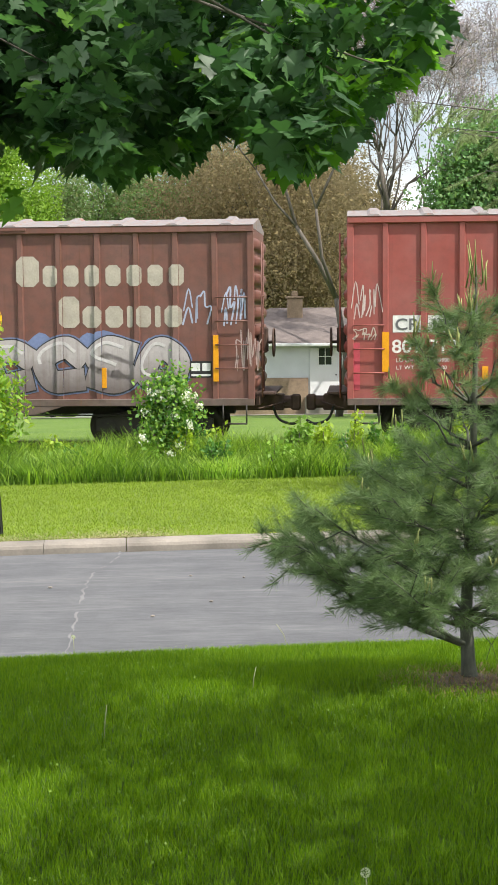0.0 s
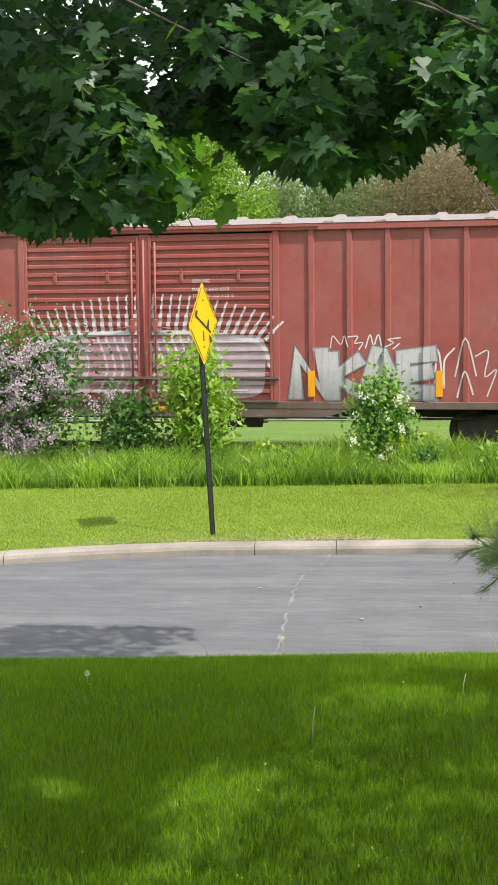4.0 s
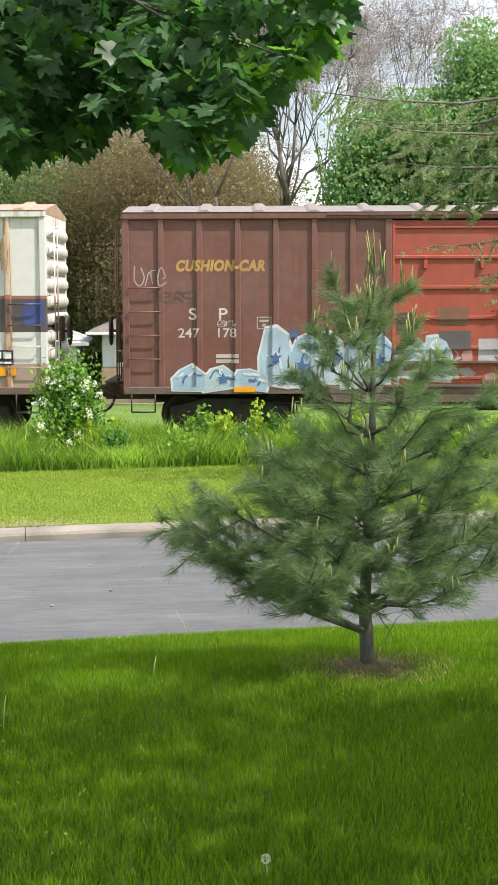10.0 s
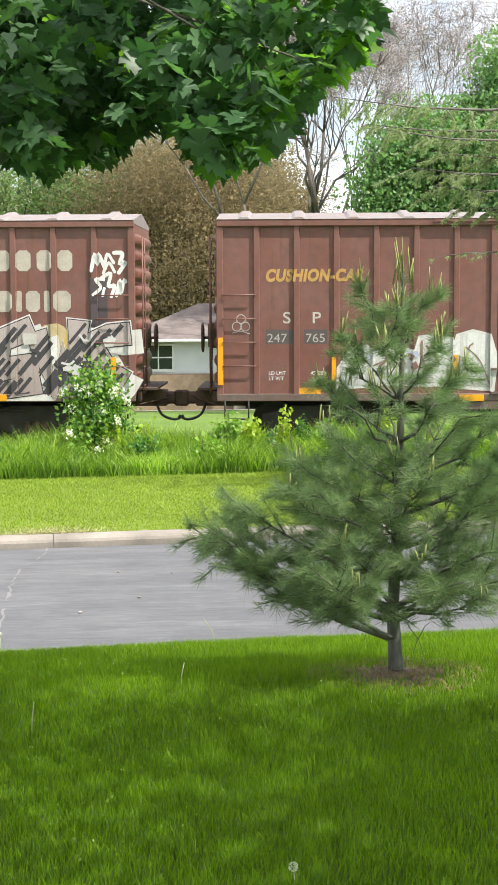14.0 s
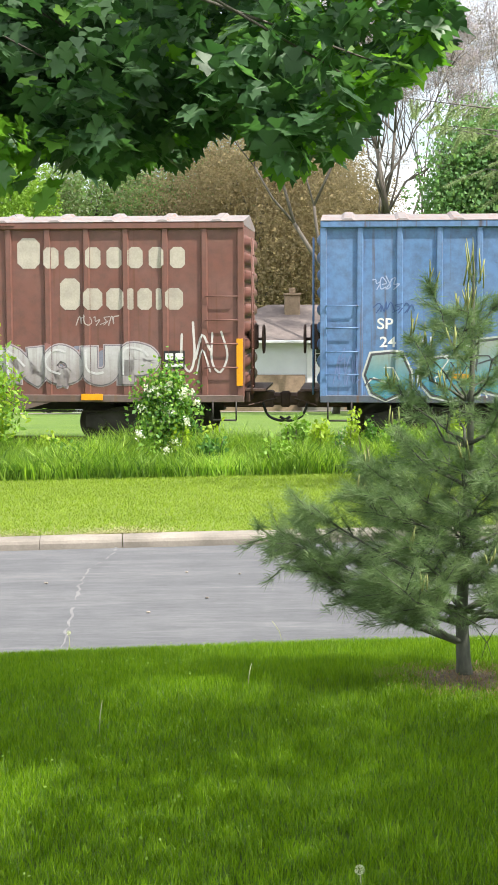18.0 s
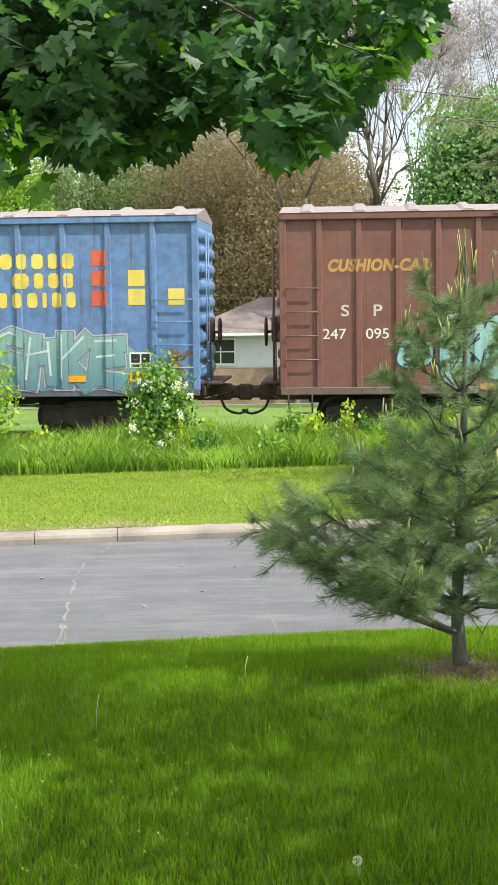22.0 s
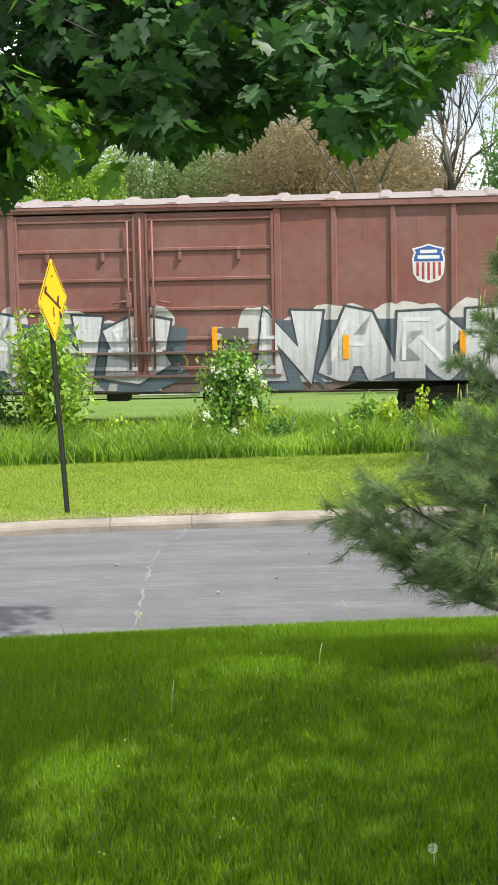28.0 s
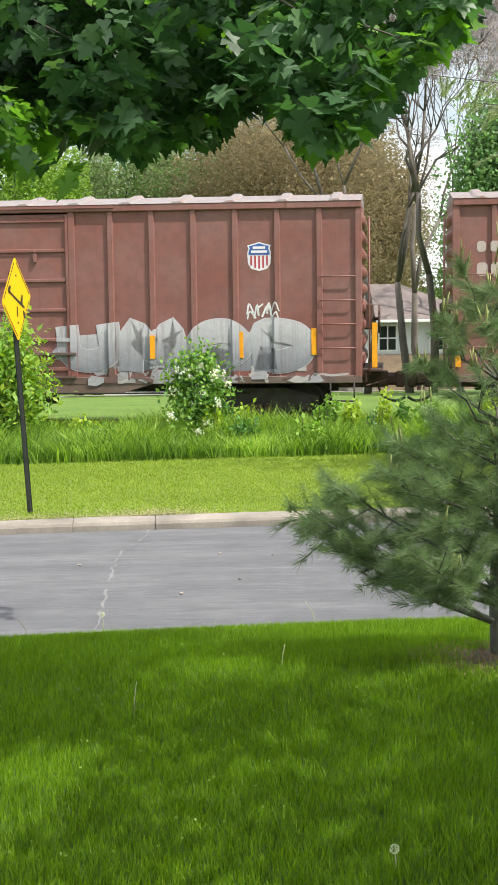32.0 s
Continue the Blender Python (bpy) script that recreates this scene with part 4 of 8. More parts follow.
        bm = bmesh.new()
        box(bm, x + (0.0 if s > 0 else -0.42), x + (0.42 if s > 0 else 0.0), 0.3, CAR_WIDE - 0.3, 1.06, 1.1)
        part("end_platform", bm, STEEL_BROWN, car)
        bm = bmesh.new()
        g0, g1 = sorted((x - s * 0.6, x + s * 0.52))
        box(bm, g0, g1, MID - 0.2, MID + 0.2, 0.68, 1.0, 0.02)
        box(bm, x + s * 0.44, x + s * 0.72, MID - 0.17, MID + 0.16, 0.72, 0.96, 0.05)
        box(bm, x + s * 0.66, x + s * 0.86, MID - 0.2, MID - 0.02, 0.68, 1.0, 0.04)
        box(bm, x + s * 0.05, x + s * 0.12, 0.25, CAR_WIDE - 0.25, 0.86, 1.04)
        rod(bm, (x + s * 0.1, 0.15, 0.8), (x + s * 0.6, MID - 0.1, 0.86), 0.014, n=5)
        part("coupler", bm, STEEL_BROWN, car)
        bm = bmesh.new()
        hx = x + s * 0.3
        tube(bm, curve([(hx, 0.8), (hx + s * 0.12, 0.52), (hx + s * 0.38, 0.42), (x + s * 0.86, 0.5)], 4) and [(p[0], MID - 0.3, p[1]) for p in curve([(hx, 0.8), (hx + s * 0.12, 0.52), (hx + s * 0.38, 0.42), (x + s * 0.86, 0.5)], 4)], [0.028] * 13, 6)
        part("air_hose", bm, BLACK, car)
    # doors
    rib_z = []
    if ribs == "plug":
        rib_z = [(z, 0.035) for z in np.linspace(1.16, ze - 0.28, 6)]
    elif ribs == "wave":
        rib_z = [(z, 0.04) for z in np.arange(1.2, ze - 0.2, 0.165)]
    elif ribs == "grid":
        rib_z = [(4.06, 0.04), (3.28, 0.045), (2.9, 0.018), (2.42, 0.045), (1.45, 0.03), (1.3, 0.025), (1.16, 0.02)]
    mid = a + (c - a) * 0.49
    spans = [(a + 0.02, c - 0.02)] if one_door else [(a + 0.02, mid - 0.1), (mid + 0.1, c - 0.02)]
    for k, (x0, x1) in enumerate(spans):
        bm = bmesh.new()
        box(bm, x0, x1, 0.05, 0.11, z0 + 0.06, ze - 0.16)
        dp = doors[k % len(doors)]
        door = part("door", bm, dp, car)
        for z, h in rib_z:
            bm = bmesh.new()
            box(bm, x0 + 0.05, x1 - 0.05, 0.012, 0.055, z - h, z + h, 0.012)
            part("rib", bm, dp, door)
        for px in (x0 + 0.025, x1 - 0.025):
            bm = bmesh.new()
            box(bm, px - 0.03, px + 0.03, 0.0, 0.06, z0 + 0.05, ze - 0.16, 0.01)
            part("stile", bm, dp, door)
        for f in (0.27, 0.73) if not one_door else ():
            bm = bmesh.new()
            px = x0 + (x1 - x0) * f
            box(bm, px - 0.035, px + 0.035, -0.012, 0.05, ze - 1.07, ze - 0.9, 0.01)
            rod(bm, (px, 0.0, ze - 0.9), (px, 0.0, ze - 0.84), 0.015, n=6)
            part("roller_bracket", bm, dp, door)
        bm = bmesh.new()
        px = x1 - 0.14 if k == 0 else x0 + 0.14
        rod(bm, (px, -0.02, 1.15), (px, -0.02, ze - 0.3), 0.022, n=8)
        box(bm, px - 0.05, px + 0.05, -0.045, 0.03, 2.35, 2.62, 0.012)
        rod(bm, (px, -0.03, 2.48), (px + (0.32 if k else -0.32), -0.04, 2.42), 0.016, n=6)
        part("lock_rod", bm, dp, door)
    if one_door:
        # a plug door: post down the middle, locking bars, gear case, pale lower panels
        x0, x1 = spans[0]
        bm = bmesh.new()
        box(bm, mid - 0.07, mid + 0.07, -0.004, 0.055, 2.45, ze - 0.18, 0.008)
        for z in np.arange(2.55, ze - 0.2, 0.2):
            for s in (-0.045, 0.045):
                rod(bm, (mid + s, -0.012, z), (mid + s, 0.0, z), 0.012, n=6)
        part("centre_post", bm, doors[0], door)
        for f in (0.17, 0.82):
            bm = bmesh.new()
            px = x0 + (x1 - x0) * f
            rod(bm, (px, -0.03, 1.05), (px, -0.03, ze - 0.2), 0.02, n=8)
            for z in (1.25, 2.42, 3.28, 4.06):
                box(bm, px - 0.04, px + 0.04, -0.05, 0.02, z - 0.05, z + 0.05, 0.01)
            part("lock_rod", bm, RUST_BAR, door)
        for z in (2.9, 1.45):
            bm = bmesh.new()
            rod(bm, (x0 + 0.05, -0.02, z), (x1 - 0.05, -0.02, z), 0.016, n=6)
            for px in (x0 + 0.75, x1 - 0.75, x0 + 0.1, x1 - 0.1):
                box(bm, px - 0.03, px + 0.03, -0.04, 0.02, z - 0.04, z + 0.04, 0.008)
            part("lock_bar", bm, RUST_BAR, door)
        for px0, px1 in ((x0 + 0.08, mid - 0.27), (mid + 0.27, x1 - 0.08)):
            bm = bmesh.new()
            box(bm, px0, px1, 0.03, 0.06, 1.5, 2.36, 0.008)
            pan = part("lower_panel", bm, PANEL_GREY, door, "pale grey panel with rust stains")
            bm = bmesh.new()
            box(bm, px0, px1, 0.012, 0.04, 2.06, 2.1, 0.006)
            part("rib", bm, RUST_BAR, pan)
        bm = bmesh.new()
        box(bm, mid - 0.25, mid + 0.25, -0.035, 0.05, 1.72, 2.36, 0.03)
        box(bm, mid - 0.09, mid + 0.09, -0.06, 0.05, 1.46, 1.72, 0.015)
        rod(bm, (mid, -0.06, 2.2), (mid, -0.03, 2.2), 0.07, n=12)
        rod(bm, (mid, -0.06, 1.9), (mid, -0.03, 1.9), 0.05, n=10)
        part("gear_case", bm, RUST_BAR, door)
        bm = bmesh.new()
        n_ = 30
        ring = [(mid + 0.47 * math.cos(2 * math.pi * k / n_), -0.05, 1.86 + 0.42 * math.sin(2 * math.pi * k / n_)) for k in range(n_ + 1)]
        tube(bm, ring, [0.009] * (n_ + 1), 5)
        part("hand_wheel", bm, RUST_BAR, door)
        for px in (a - 0.02, c + 0.02):
            for z in (3.85, 2.9, 1.7):
                bm = bmesh.new()
                box(bm, px - 0.07, px + 0.07, -0.03, 0.03, z - 0.12, z + 0.12, 0.012)
                part("hinge", bm, RUST_BAR, car)
    if not one_door:
        bm = bmesh.new()
        box(bm, mid - 0.1, mid + 0.1, 0.02, 0.11, z0 + 0.03, ze - 0.14, 0.01)
        rod(bm, (mid, -0.01, 1.1), (mid, -0.01, ze - 0.25), 0.025, n=8)
        part("meeting_post", bm, doors[0], car)
    for z in (z0 + 0.03, z0 + 0.48):
        bm = bmesh.new()
        box(bm, a - 0.1, c + 0.1, -0.05, 0.05, z - 0.02, z + 0.025)
        part("door_track", bm, sill_paint, car)
    # centre sill, pipes, trucks
    bm = bmesh.new()
    box(bm, 0.5, length - 0.5, MID - 0.2, MID + 0.2, 0.62, 0.9)
    part("centre_sill", bm, STEEL_DARK, car)
    for f in (0.3, 0.5, 0.7):
        bm = bmesh.new()
        box(bm, length * f - 0.06, length * f + 0.06, 0.15, CAR_WIDE - 0.15, 0.7, 0.88)
        part("cross_bearer", bm, STEEL_DARK, car)
    bm = bmesh.new()
    rod(bm, (length * 0.56, 0.55, 0.62), (length * 0.56 + 1.0, 0.55, 0.62), 0.17, n=14)
    part("air_tank", bm, STEEL_DARK, car)
    bm = bmesh.new()
    box(bm, length * 0.44, length * 0.44 + 0.45, 0.45, 0.8, 0.5, 0.8, 0.03)
    part("valve_box", bm, STEEL_DARK, car)
    bm = bmesh.new()
    rod(bm, (2.2, 0.4, 0.66), (length - 2.2, 0.4, 0.66), 0.018, n=6)
    rod(bm, (length * 0.3, 0.7, 0.5), (length * 0.62, 0.7, 0.55), 0.014, n=6)
    part("brake_gear", bm, STEEL_DARK, car)
    wheels = bogie(car, 2.0) + bogie(car, length - 2.0)
    skin = Skin(xs + ends, spans, rib_z, z0 + 0.02)
    CARS.append((car, at, wheels))
    return car, skin


def reflectors(car, places, skin):
    """Amber strips: x, foot z, width, height."""
    for x, z, w, h in places:
        bm = bmesh.new()
        d = skin.at(x + w / 2, z + h / 2)
        box(bm, x, x + w, d - 0.03, d - 0.001, z, z + h, 0.002)
        part("reflector", bm, AMBER, car, "amber reflective strip")

BROWN = car_paint("oxide_brown", (0.165, 0.062, 0.045), 0.25, 0.4, 0.16)
BROWN2 = car_paint("faded_oxide_brown", (0.20, 0.072, 0.056), 0.2, 0.3, 0.25)
BROWN_DARK = car_paint("dark_brown", (0.085, 0.045, 0.037), 0.3, 0.4, 0.12)
RED = car_paint("faded_red", (0.30, 0.062, 0.05), 0.12, 0.25, 0.22)
RED_DOOR = car_paint("orange_red", (0.345, 0.064, 0.033), 0.12, 0.3, 0.12)
MAROON = car_paint("worn_maroon", (0.20, 0.045, 0.045), 0.2, 0.4, 0.2)
BLUE = car_paint("rail_blue", (0.095, 0.20, 0.40), 0.28, 0.5, 0.22, streak=(0.10, 0.055, 0.03))
RUST_POST = car_paint("rusted_post", (0.52, 0.44, 0.35), 0.66, 0.2, 0.1, bands=((2.05, 2.68, (0.075, 0.06, 0.06)), (2.68, 2.76, (0.30, 0.11, 0.06))), streak=(0.30, 0.12, 0.04))
RUSTY_WHITE = car_paint("rusting_white", (0.61, 0.595, 0.565), 0.36, 0.1, 0.1, bands=((1.0, 1.45, (0.34, 0.25, 0.19)), (2.05, 2.68, (0.065, 0.058, 0.06)), (2.68, 2.74, (0.30, 0.11, 0.06))), streak=(0.36, 0.17, 0.06))
OLD_DOOR = car_paint("bare_brown_door", (0.13, 0.085, 0.065), 0.4, 0.45, 0.25)
ROOF_PALE = car_paint("galvanised_roof", (0.215, 0.19, 0.185), 0.45, 0.3, 0.2, streak=(0.26, 0.12, 0.08))
ROOF_RUST = car_paint("rusted_cream_roof", (0.38, 0.26, 0.18), 0.5, 0.3, 0.2, streak=(0.28, 0.12, 0.05))
GRIMY_SILL = car_paint("grimy_sill", (0.12, 0.075, 0.06), 0.35, 0.5, 0.3, streak=(0.16, 0.085, 0.045))
RUST_BAR = car_paint("rusty_door_bar", (0.17, 0.115, 0.09), 0.5, 0.4, 0.25, streak=(0.20, 0.09, 0.045))
PANEL_GREY = car_paint("stained_grey_panel", (0.36, 0.39, 0.40), 0.42, 0.3, 0.2, streak=(0.36, 0.15, 0.05))
SILVER, INK, PALE = (0.50, 0.51, 0.54), (0.025, 0.025, 0.03), (0.70, 0.72, 0.74)


def company_name(skin, car, x, z, s=1.0):
    """The company's name in two lines of plain cream blocks, a large initial in each."""
    bars(skin, car, [(x, x + 0.44 * s, z + 0.79 * s, z + 1.37 * s)] + [(x + (0.51 + 0.406 * k) * s, x + (0.80 + 0.406 * k) * s, z + 0.79 * s, z + 1.19 * s) for k in range(7)], 0, 0, CREAM, name="company_block")
    small, at = [], x + 1.27 * s
    for w in (0.37, 0.34, 0.11, 0.28, 0.11, 0.34):
        small.append((at, at + w * s, z, z + 0.41 * s))
        at += (w + 0.075) * s
    bars(skin, car, [(x + 0.82 * s, x + 1.21 * s, z, z + 0.6 * s)] + small, 0, 0, CREAM, name="company_block")



# 1: brown car, silver bubble graffiti
car, sk = boxcar(-15.4, 15.55, 5.3, 10.3, 7, 7, BROWN, [BROWN], ROOF_PALE, "weathered brown boxcar with silver bubble graffiti", rungs=(0.6, 1.05, 1.5, 1.95))
company_name(sk, car, 10.98, 2.37, 1.0)
MAUVE = spray((0.16, 0.13, 0.13), (0.46, 0.42, 0.42), 1.2, 1.9)
cloud(sk, car, 10.3, 14.2, 1.6, 2.28, 9, [tint((0.17, 0.22, 0.40))], 2)
piece(sk, car, "CCSO", 10.3, 14.3, 1.08, 2.18, [MAUVE], (0.03, 0.028, 0.032), (0.15, 0.19, 0.33), 0.40, 0.022, 3, shine=(0.6, 0.57, 0.57), soft=True, ragged=0.02, label="silver-mauve bubble graffiti with a blue halo")
scrawl(sk, car, 14.2, 14.72, 2.42, 3.15, (0.42, 0.46, 0.60), 0.03, 3, 4)
scrawl(sk, car, 14.95, 15.4, 2.4, 3.2, (0.42, 0.46, 0.60), 0.03, 4, 5)
scrawl(sk, car, 15.15, 15.7, 1.5, 2.3, (0.45, 0.34, 0.32), 0.02, 5, 6)
bars(sk, car, [(14.31, 14.74, 1.4, 1.72)], 0, 0, BLACK, name="notice")
bars(sk, car, [(14.34, 14.51, 1.53, 1.68), (14.55, 14.71, 1.53, 1.68), (14.34, 14.71, 1.43, 1.47)], 0, 0, WHITE, 0.01)
reflectors(car, [(12.6, 1.21, 0.1, 0.39), (14.77, 1.33, 0.1, 0.88)], sk)

# 2: long red car with ribbed doors and a fish skeleton on them
car, sk = boxcar(1.92, 18.23, 6.46, 11.57, 9, 9, RED, [RED], ROOF_PALE, "long faded red boxcar with ribbed doors and pale fish-bone graffiti", high=4.42, ribs="wave", rungs=(0.5, 0.95, 1.4))
bars(sk, car, [(0.86, 1.38, 2.24, 2.56), (1.52, 2.06, 2.24, 2.56)], 0, 0, WHITE, name="mark_panel")
letters(sk, car, "CR", 0.90, 2.29, 0.22, tint((0.12, 0.12, 0.13)), 1.15, bold=0.004).location.y = -0.006
letters(sk, car, "IX", 1.60, 2.29, 0.22, tint((0.12, 0.12, 0.13)), 1.2, bold=0.004).location.y = -0.006
letters(sk, car, "801", 0.84, 1.86, 0.25, WHITE, 1.1, bold=0.006)
letters(sk, car, "713", 1.52, 1.86, 0.25, WHITE, 1.1, bold=0.006)
for r, w in ((1.68, "LD LMT"), (1.54, "LT WT")):
    letters(sk, car, w, 0.92, r, 0.075, WHITE, 1.1)
    letters(sk, car, "209900" if r > 1.6 else "70100", 1.62, r, 0.075, WHITE, 1.0)
scrawl(sk, car, 0.1, 0.62, 2.5, 3.2, (0.60, 0.50, 0.48), 0.02, 4, 8)
scrawl(sk, car, 0.1, 0.55, 2.1, 2.35, (0.58, 0.48, 0.42), 0.018, 4, 9)
scrawl(sk, car, 3.7, 4.7, 1.6, 2.2, (0.62, 0.58, 0.57), 0.02, 6, 10)
GREY_FADE = spray((0.22, 0.22, 0.235), (0.50, 0.49, 0.50), 0.9, 1.7)
piece(sk, car, "C", 3.05, 4.0, 0.72, 1.62, [GREY_FADE], (0.19, 0.17, 0.17), None, 0.34, 0.03, 16, soft=True, shine=(0.62, 0.61, 0.62))
piece(sk, car, "AICN", 3.75, 6.5, 0.9, 2.06, [GREY_FADE], (0.19, 0.17, 0.17), None, 0.30, 0.03, 18, 0.18, soft=True, shine=(0.62, 0.61, 0.62), wild=0.07, label="grey script graffiti worn at its foot")
tangle(sk, car, 3.6, 6.9, 0.8, 1.3, 40, [(0.30, 0.29, 0.31), (0.52, 0.51, 0.52), (0.20, 0.10, 0.10)], 17, 0.2, 0.025)
bars(sk, car, [(0.12, 0.24, 1.15, 2.05)], 0, 0, tint((0.50, 0.07, 0.10)), name="paint_swipe")
bars(sk, car, [(3.9, 4.2, 2.3, 2.62)], 0, 0, tint((0.62, 0.55, 0.54)), name="plate_box")
bars(sk, car, [(3.92, 4.18, 2.32, 2.6)], 0, 0, RED, 0.008, name="plate_box")
letters(sk, car, "PLATE", 3.95, 2.51, 0.055, WHITE, 0.9).location.y = -0.006
letters(sk, car, "F", 4.0, 2.36, 0.11, WHITE, 1.0).location.y = -0.006
scrawl(sk, car, 4.1, 5.6, 2.1, 2.35, (0.66, 0.60, 0.55), 0.03, 4, 12)
rng = np.random.default_rng(5)
bm = bmesh.new()
X0, X1 = 6.58, 11.45
for k, x in enumerate(np.linspace(X0 + 0.05, X1 - 0.05, 30)):
    f = (x - X0) / (X1 - X0)
    foot, top = 2.2 + 0.14 * math.sin(math.pi * f), 2.5 + 0.62 * math.sin(math.pi * f) ** 0.7
    d = (x - 0.5 * (X0 + X1)) * 0.13 + 0.05
    stroke(bm, [(x, foot), (x + d * 0.5, 0.5 * (foot + top))], 0.075, 0, 0.0060, False)
    stroke(bm, [(x + d * 0.5, 0.5 * (foot + top)), (x + d, top)], 0.042, 0, 0.0062, False)
stroke(bm, curve([(X0 - 0.05, 1.9), (X0 + 0.15, 2.16), (X0 + 1.4, 2.33), (X1 - 1.4, 2.33), (X1 - 0.2, 2.15), (X1 + 0.05, 1.7)]), 0.09, 0, 0.007)
for x0, x1, cc in ((X0 + 0.05, X0 + 1.3, 1), (X0 + 1.2, X1 - 1.2, 2), (X1 - 1.3, X1 - 0.05, 3)):
    blob(bm, (x0 + x1) / 2, 1.68, (x1 - x0) / 2, 0.62, rng, cc, 0.004 + 0.0006 * cc, 0.03, square=5)
stroke(bm, [(X0 + 0.72 + 0.5 * math.cos(a), 1.72 + 0.5 * math.sin(a)) for a in np.linspace(-2.2, 1.9, 26)], 0.03, 0, 0.0085)
blob(bm, X0 + 0.62, 1.86, 0.15, 0.2, rng, 0, 0.008, 0.05)
blob(bm, X0 + 0.6, 1.86, 0.1, 0.15, rng, 4, 0.011, 0.05)
for k in range(15):
    x = X0 + 1.4 + 0.17 * k
    stroke(bm, curve([(x, 1.14), (x + 0.2, 1.65), (x, 2.28)]), 0.05, 0, 0.009, False)
for k in range(6):
    stroke(bm, [(X0 + 1.3, 1.2 + 0.19 * k), (X1 - 0.4, 1.22 + 0.19 * k)], 0.028, 0, 0.012, False)
sk.lay("graffiti", bm, [tint((0.62, 0.60, 0.62)), tint((0.50, 0.38, 0.42)), tint((0.46, 0.24, 0.28)), tint((0.50, 0.38, 0.42)), tint((0.25, 0.27, 0.40))], car, "painted fish skeleton with pale spines")
for z, w in ((3.32, "OPENING"), (3.16, "MAIN W 8-4 H 10-10"), (3.03, "TOTAL W 16-8 H 10-10")):
    letters(sk, car, w, 9.95, z, 0.07, WHITE, 0.85)
piece(sk, car, "NKAE", 11.9, 14.7, 0.98, 2.0, [GREY_FADE], (0.2, 0.2, 0.22), None, 0.28, 0.03, 13, over=1.2)
scrawl(sk, car, 12.7, 14.0, 2.0, 2.3, (0.7, 0.68, 0.66), 0.022, 4, 14)
scrawl(sk, car, 14.6, 17.6, 1.1, 2.2, (0.62, 0.60, 0.60), 0.03, 7, 15)
reflectors(car, [(0.66, 1.5, 0.13, 0.75), (2.54, 1.14, 0.11, 0.45), (4.66, 1.16, 0.11, 0.42), (6.22, 1.18, 0.12, 0.46), (9.1, 0.8, 0.3, 0.1), (12.25, 1.1, 0.13, 0.5), (14.7, 1.1, 0.13, 0.5), (17.9, 1.4, 0.13, 0.7)], sk)

# 3: long white car gone rusty, a dark band along it
car, sk = boxcar(21.59, 17.81, 7.2, 10.44, 10, 10, RUSTY_WHITE, [OLD_DOOR], ROOF_RUST, "long rust-streaked white boxcar with a charcoal band and blue graffiti", high=4.34, post_paint=RUST_POST, ribs="grid", one_door=True, rungs=(0.4, 0.8, 1.2, 1.6))
letters(sk, car, "BL", 0.86, 1.62, 0.22, BLACK, 1.1, bold=0.005)
letters(sk, car, "HX", 1.58, 1.62, 0.22, BLACK, 1.1, bold=0.005)
letters(sk, car, "71", 2.45, 1.62, 0.22, tint((0.1, 0.05, 0.05)), 1.1)
letters(sk, car, "154", 3.05, 1.66, 0.2, tint((0.15, 0.06, 0.05)), 1.1)
letters(sk, car, "LD LMT", 0.84, 1.48, 0.07, BLACK, 1.1)
letters(sk, car, "LT WT", 0.84, 1.36, 0.07, BLACK, 1.1)
bars(sk, car, [(1.6, 1.95)], 1.48, 0.07, BLACK)
cloud(sk, car, 2.9, 7.2, 0.95, 2.2, 8, [tint((0.34, 0.30, 0.28)), tint((0.48, 0.22, 0.09)), tint((0.30, 0.50, 0.52))], 20, "", 0.8)
piece(sk, car, "NC", 2.72, 4.75, 0.72, 2.32, [spray((0.04, 0.15, 0.55), (0.03, 0.22, 0.62), 0.8, 2.0)], (0.015, 0.04, 0.18), (0.16, 0.42, 0.66), 0.33, 0.028, 21, 0.05, shine=(0.30, 0.58, 0.80), wild=0.05, ragged=0.02, label="bright blue letter graffiti")
piece(sk, car, "IDCE", 4.65, 7.35, 0.78, 2.28, [spray((0.42, 0.55, 0.58), (0.16, 0.42, 0.46), 1.0, 2.0), spray((0.46, 0.45, 0.45), (0.40, 0.24, 0.15), 1.0, 2.0), spray((0.30, 0.62, 0.66), (0.12, 0.40, 0.52), 1.0, 2.0)], (0.09, 0.11, 0.13), (0.58, 0.66, 0.66), 0.31, 0.026, 22, over=1.2, shine=(0.7, 0.76, 0.76), wild=0.07)
scrawl(sk, car, 1.4, 2.7, 0.95, 1.3, (0.10, 0.30, 0.55), 0.05, 3, 23)
cloud(sk, car, 10.75, 15.9, 0.95, 1.75, 16, [spray((0.05, 0.20, 0.46), (0.10, 0.34, 0.62), 1.0, 2.0)], 23)
piece(sk, car, "CAOCUSR", 10.95, 15.75, 0.9, 2.28, [spray((0.05, 0.052, 0.06), (0.21, 0.22, 0.25), 0.9, 1.8), spray((0.05, 0.052, 0.06), (0.21, 0.22, 0.25), 0.9, 1.8), spray((0.04, 0.20, 0.50), (0.08, 0.30, 0.60), 0.9, 1.8)], (0.60, 0.60, 0.46), (0.22, 0.48, 0.66), 0.31, 0.03, 24, over=1.1, spots=(0.03, 0.03, 0.04), block=(0.05, 0.20, 0.46), wild=0.06, ragged=0.04, label="black and grey spotted graffiti edged in cream and blue")
cloud(sk, car, 15.4, 15.95, 1.3, 2.0, 4, [tint((0.08, 0.28, 0.58))], 25)
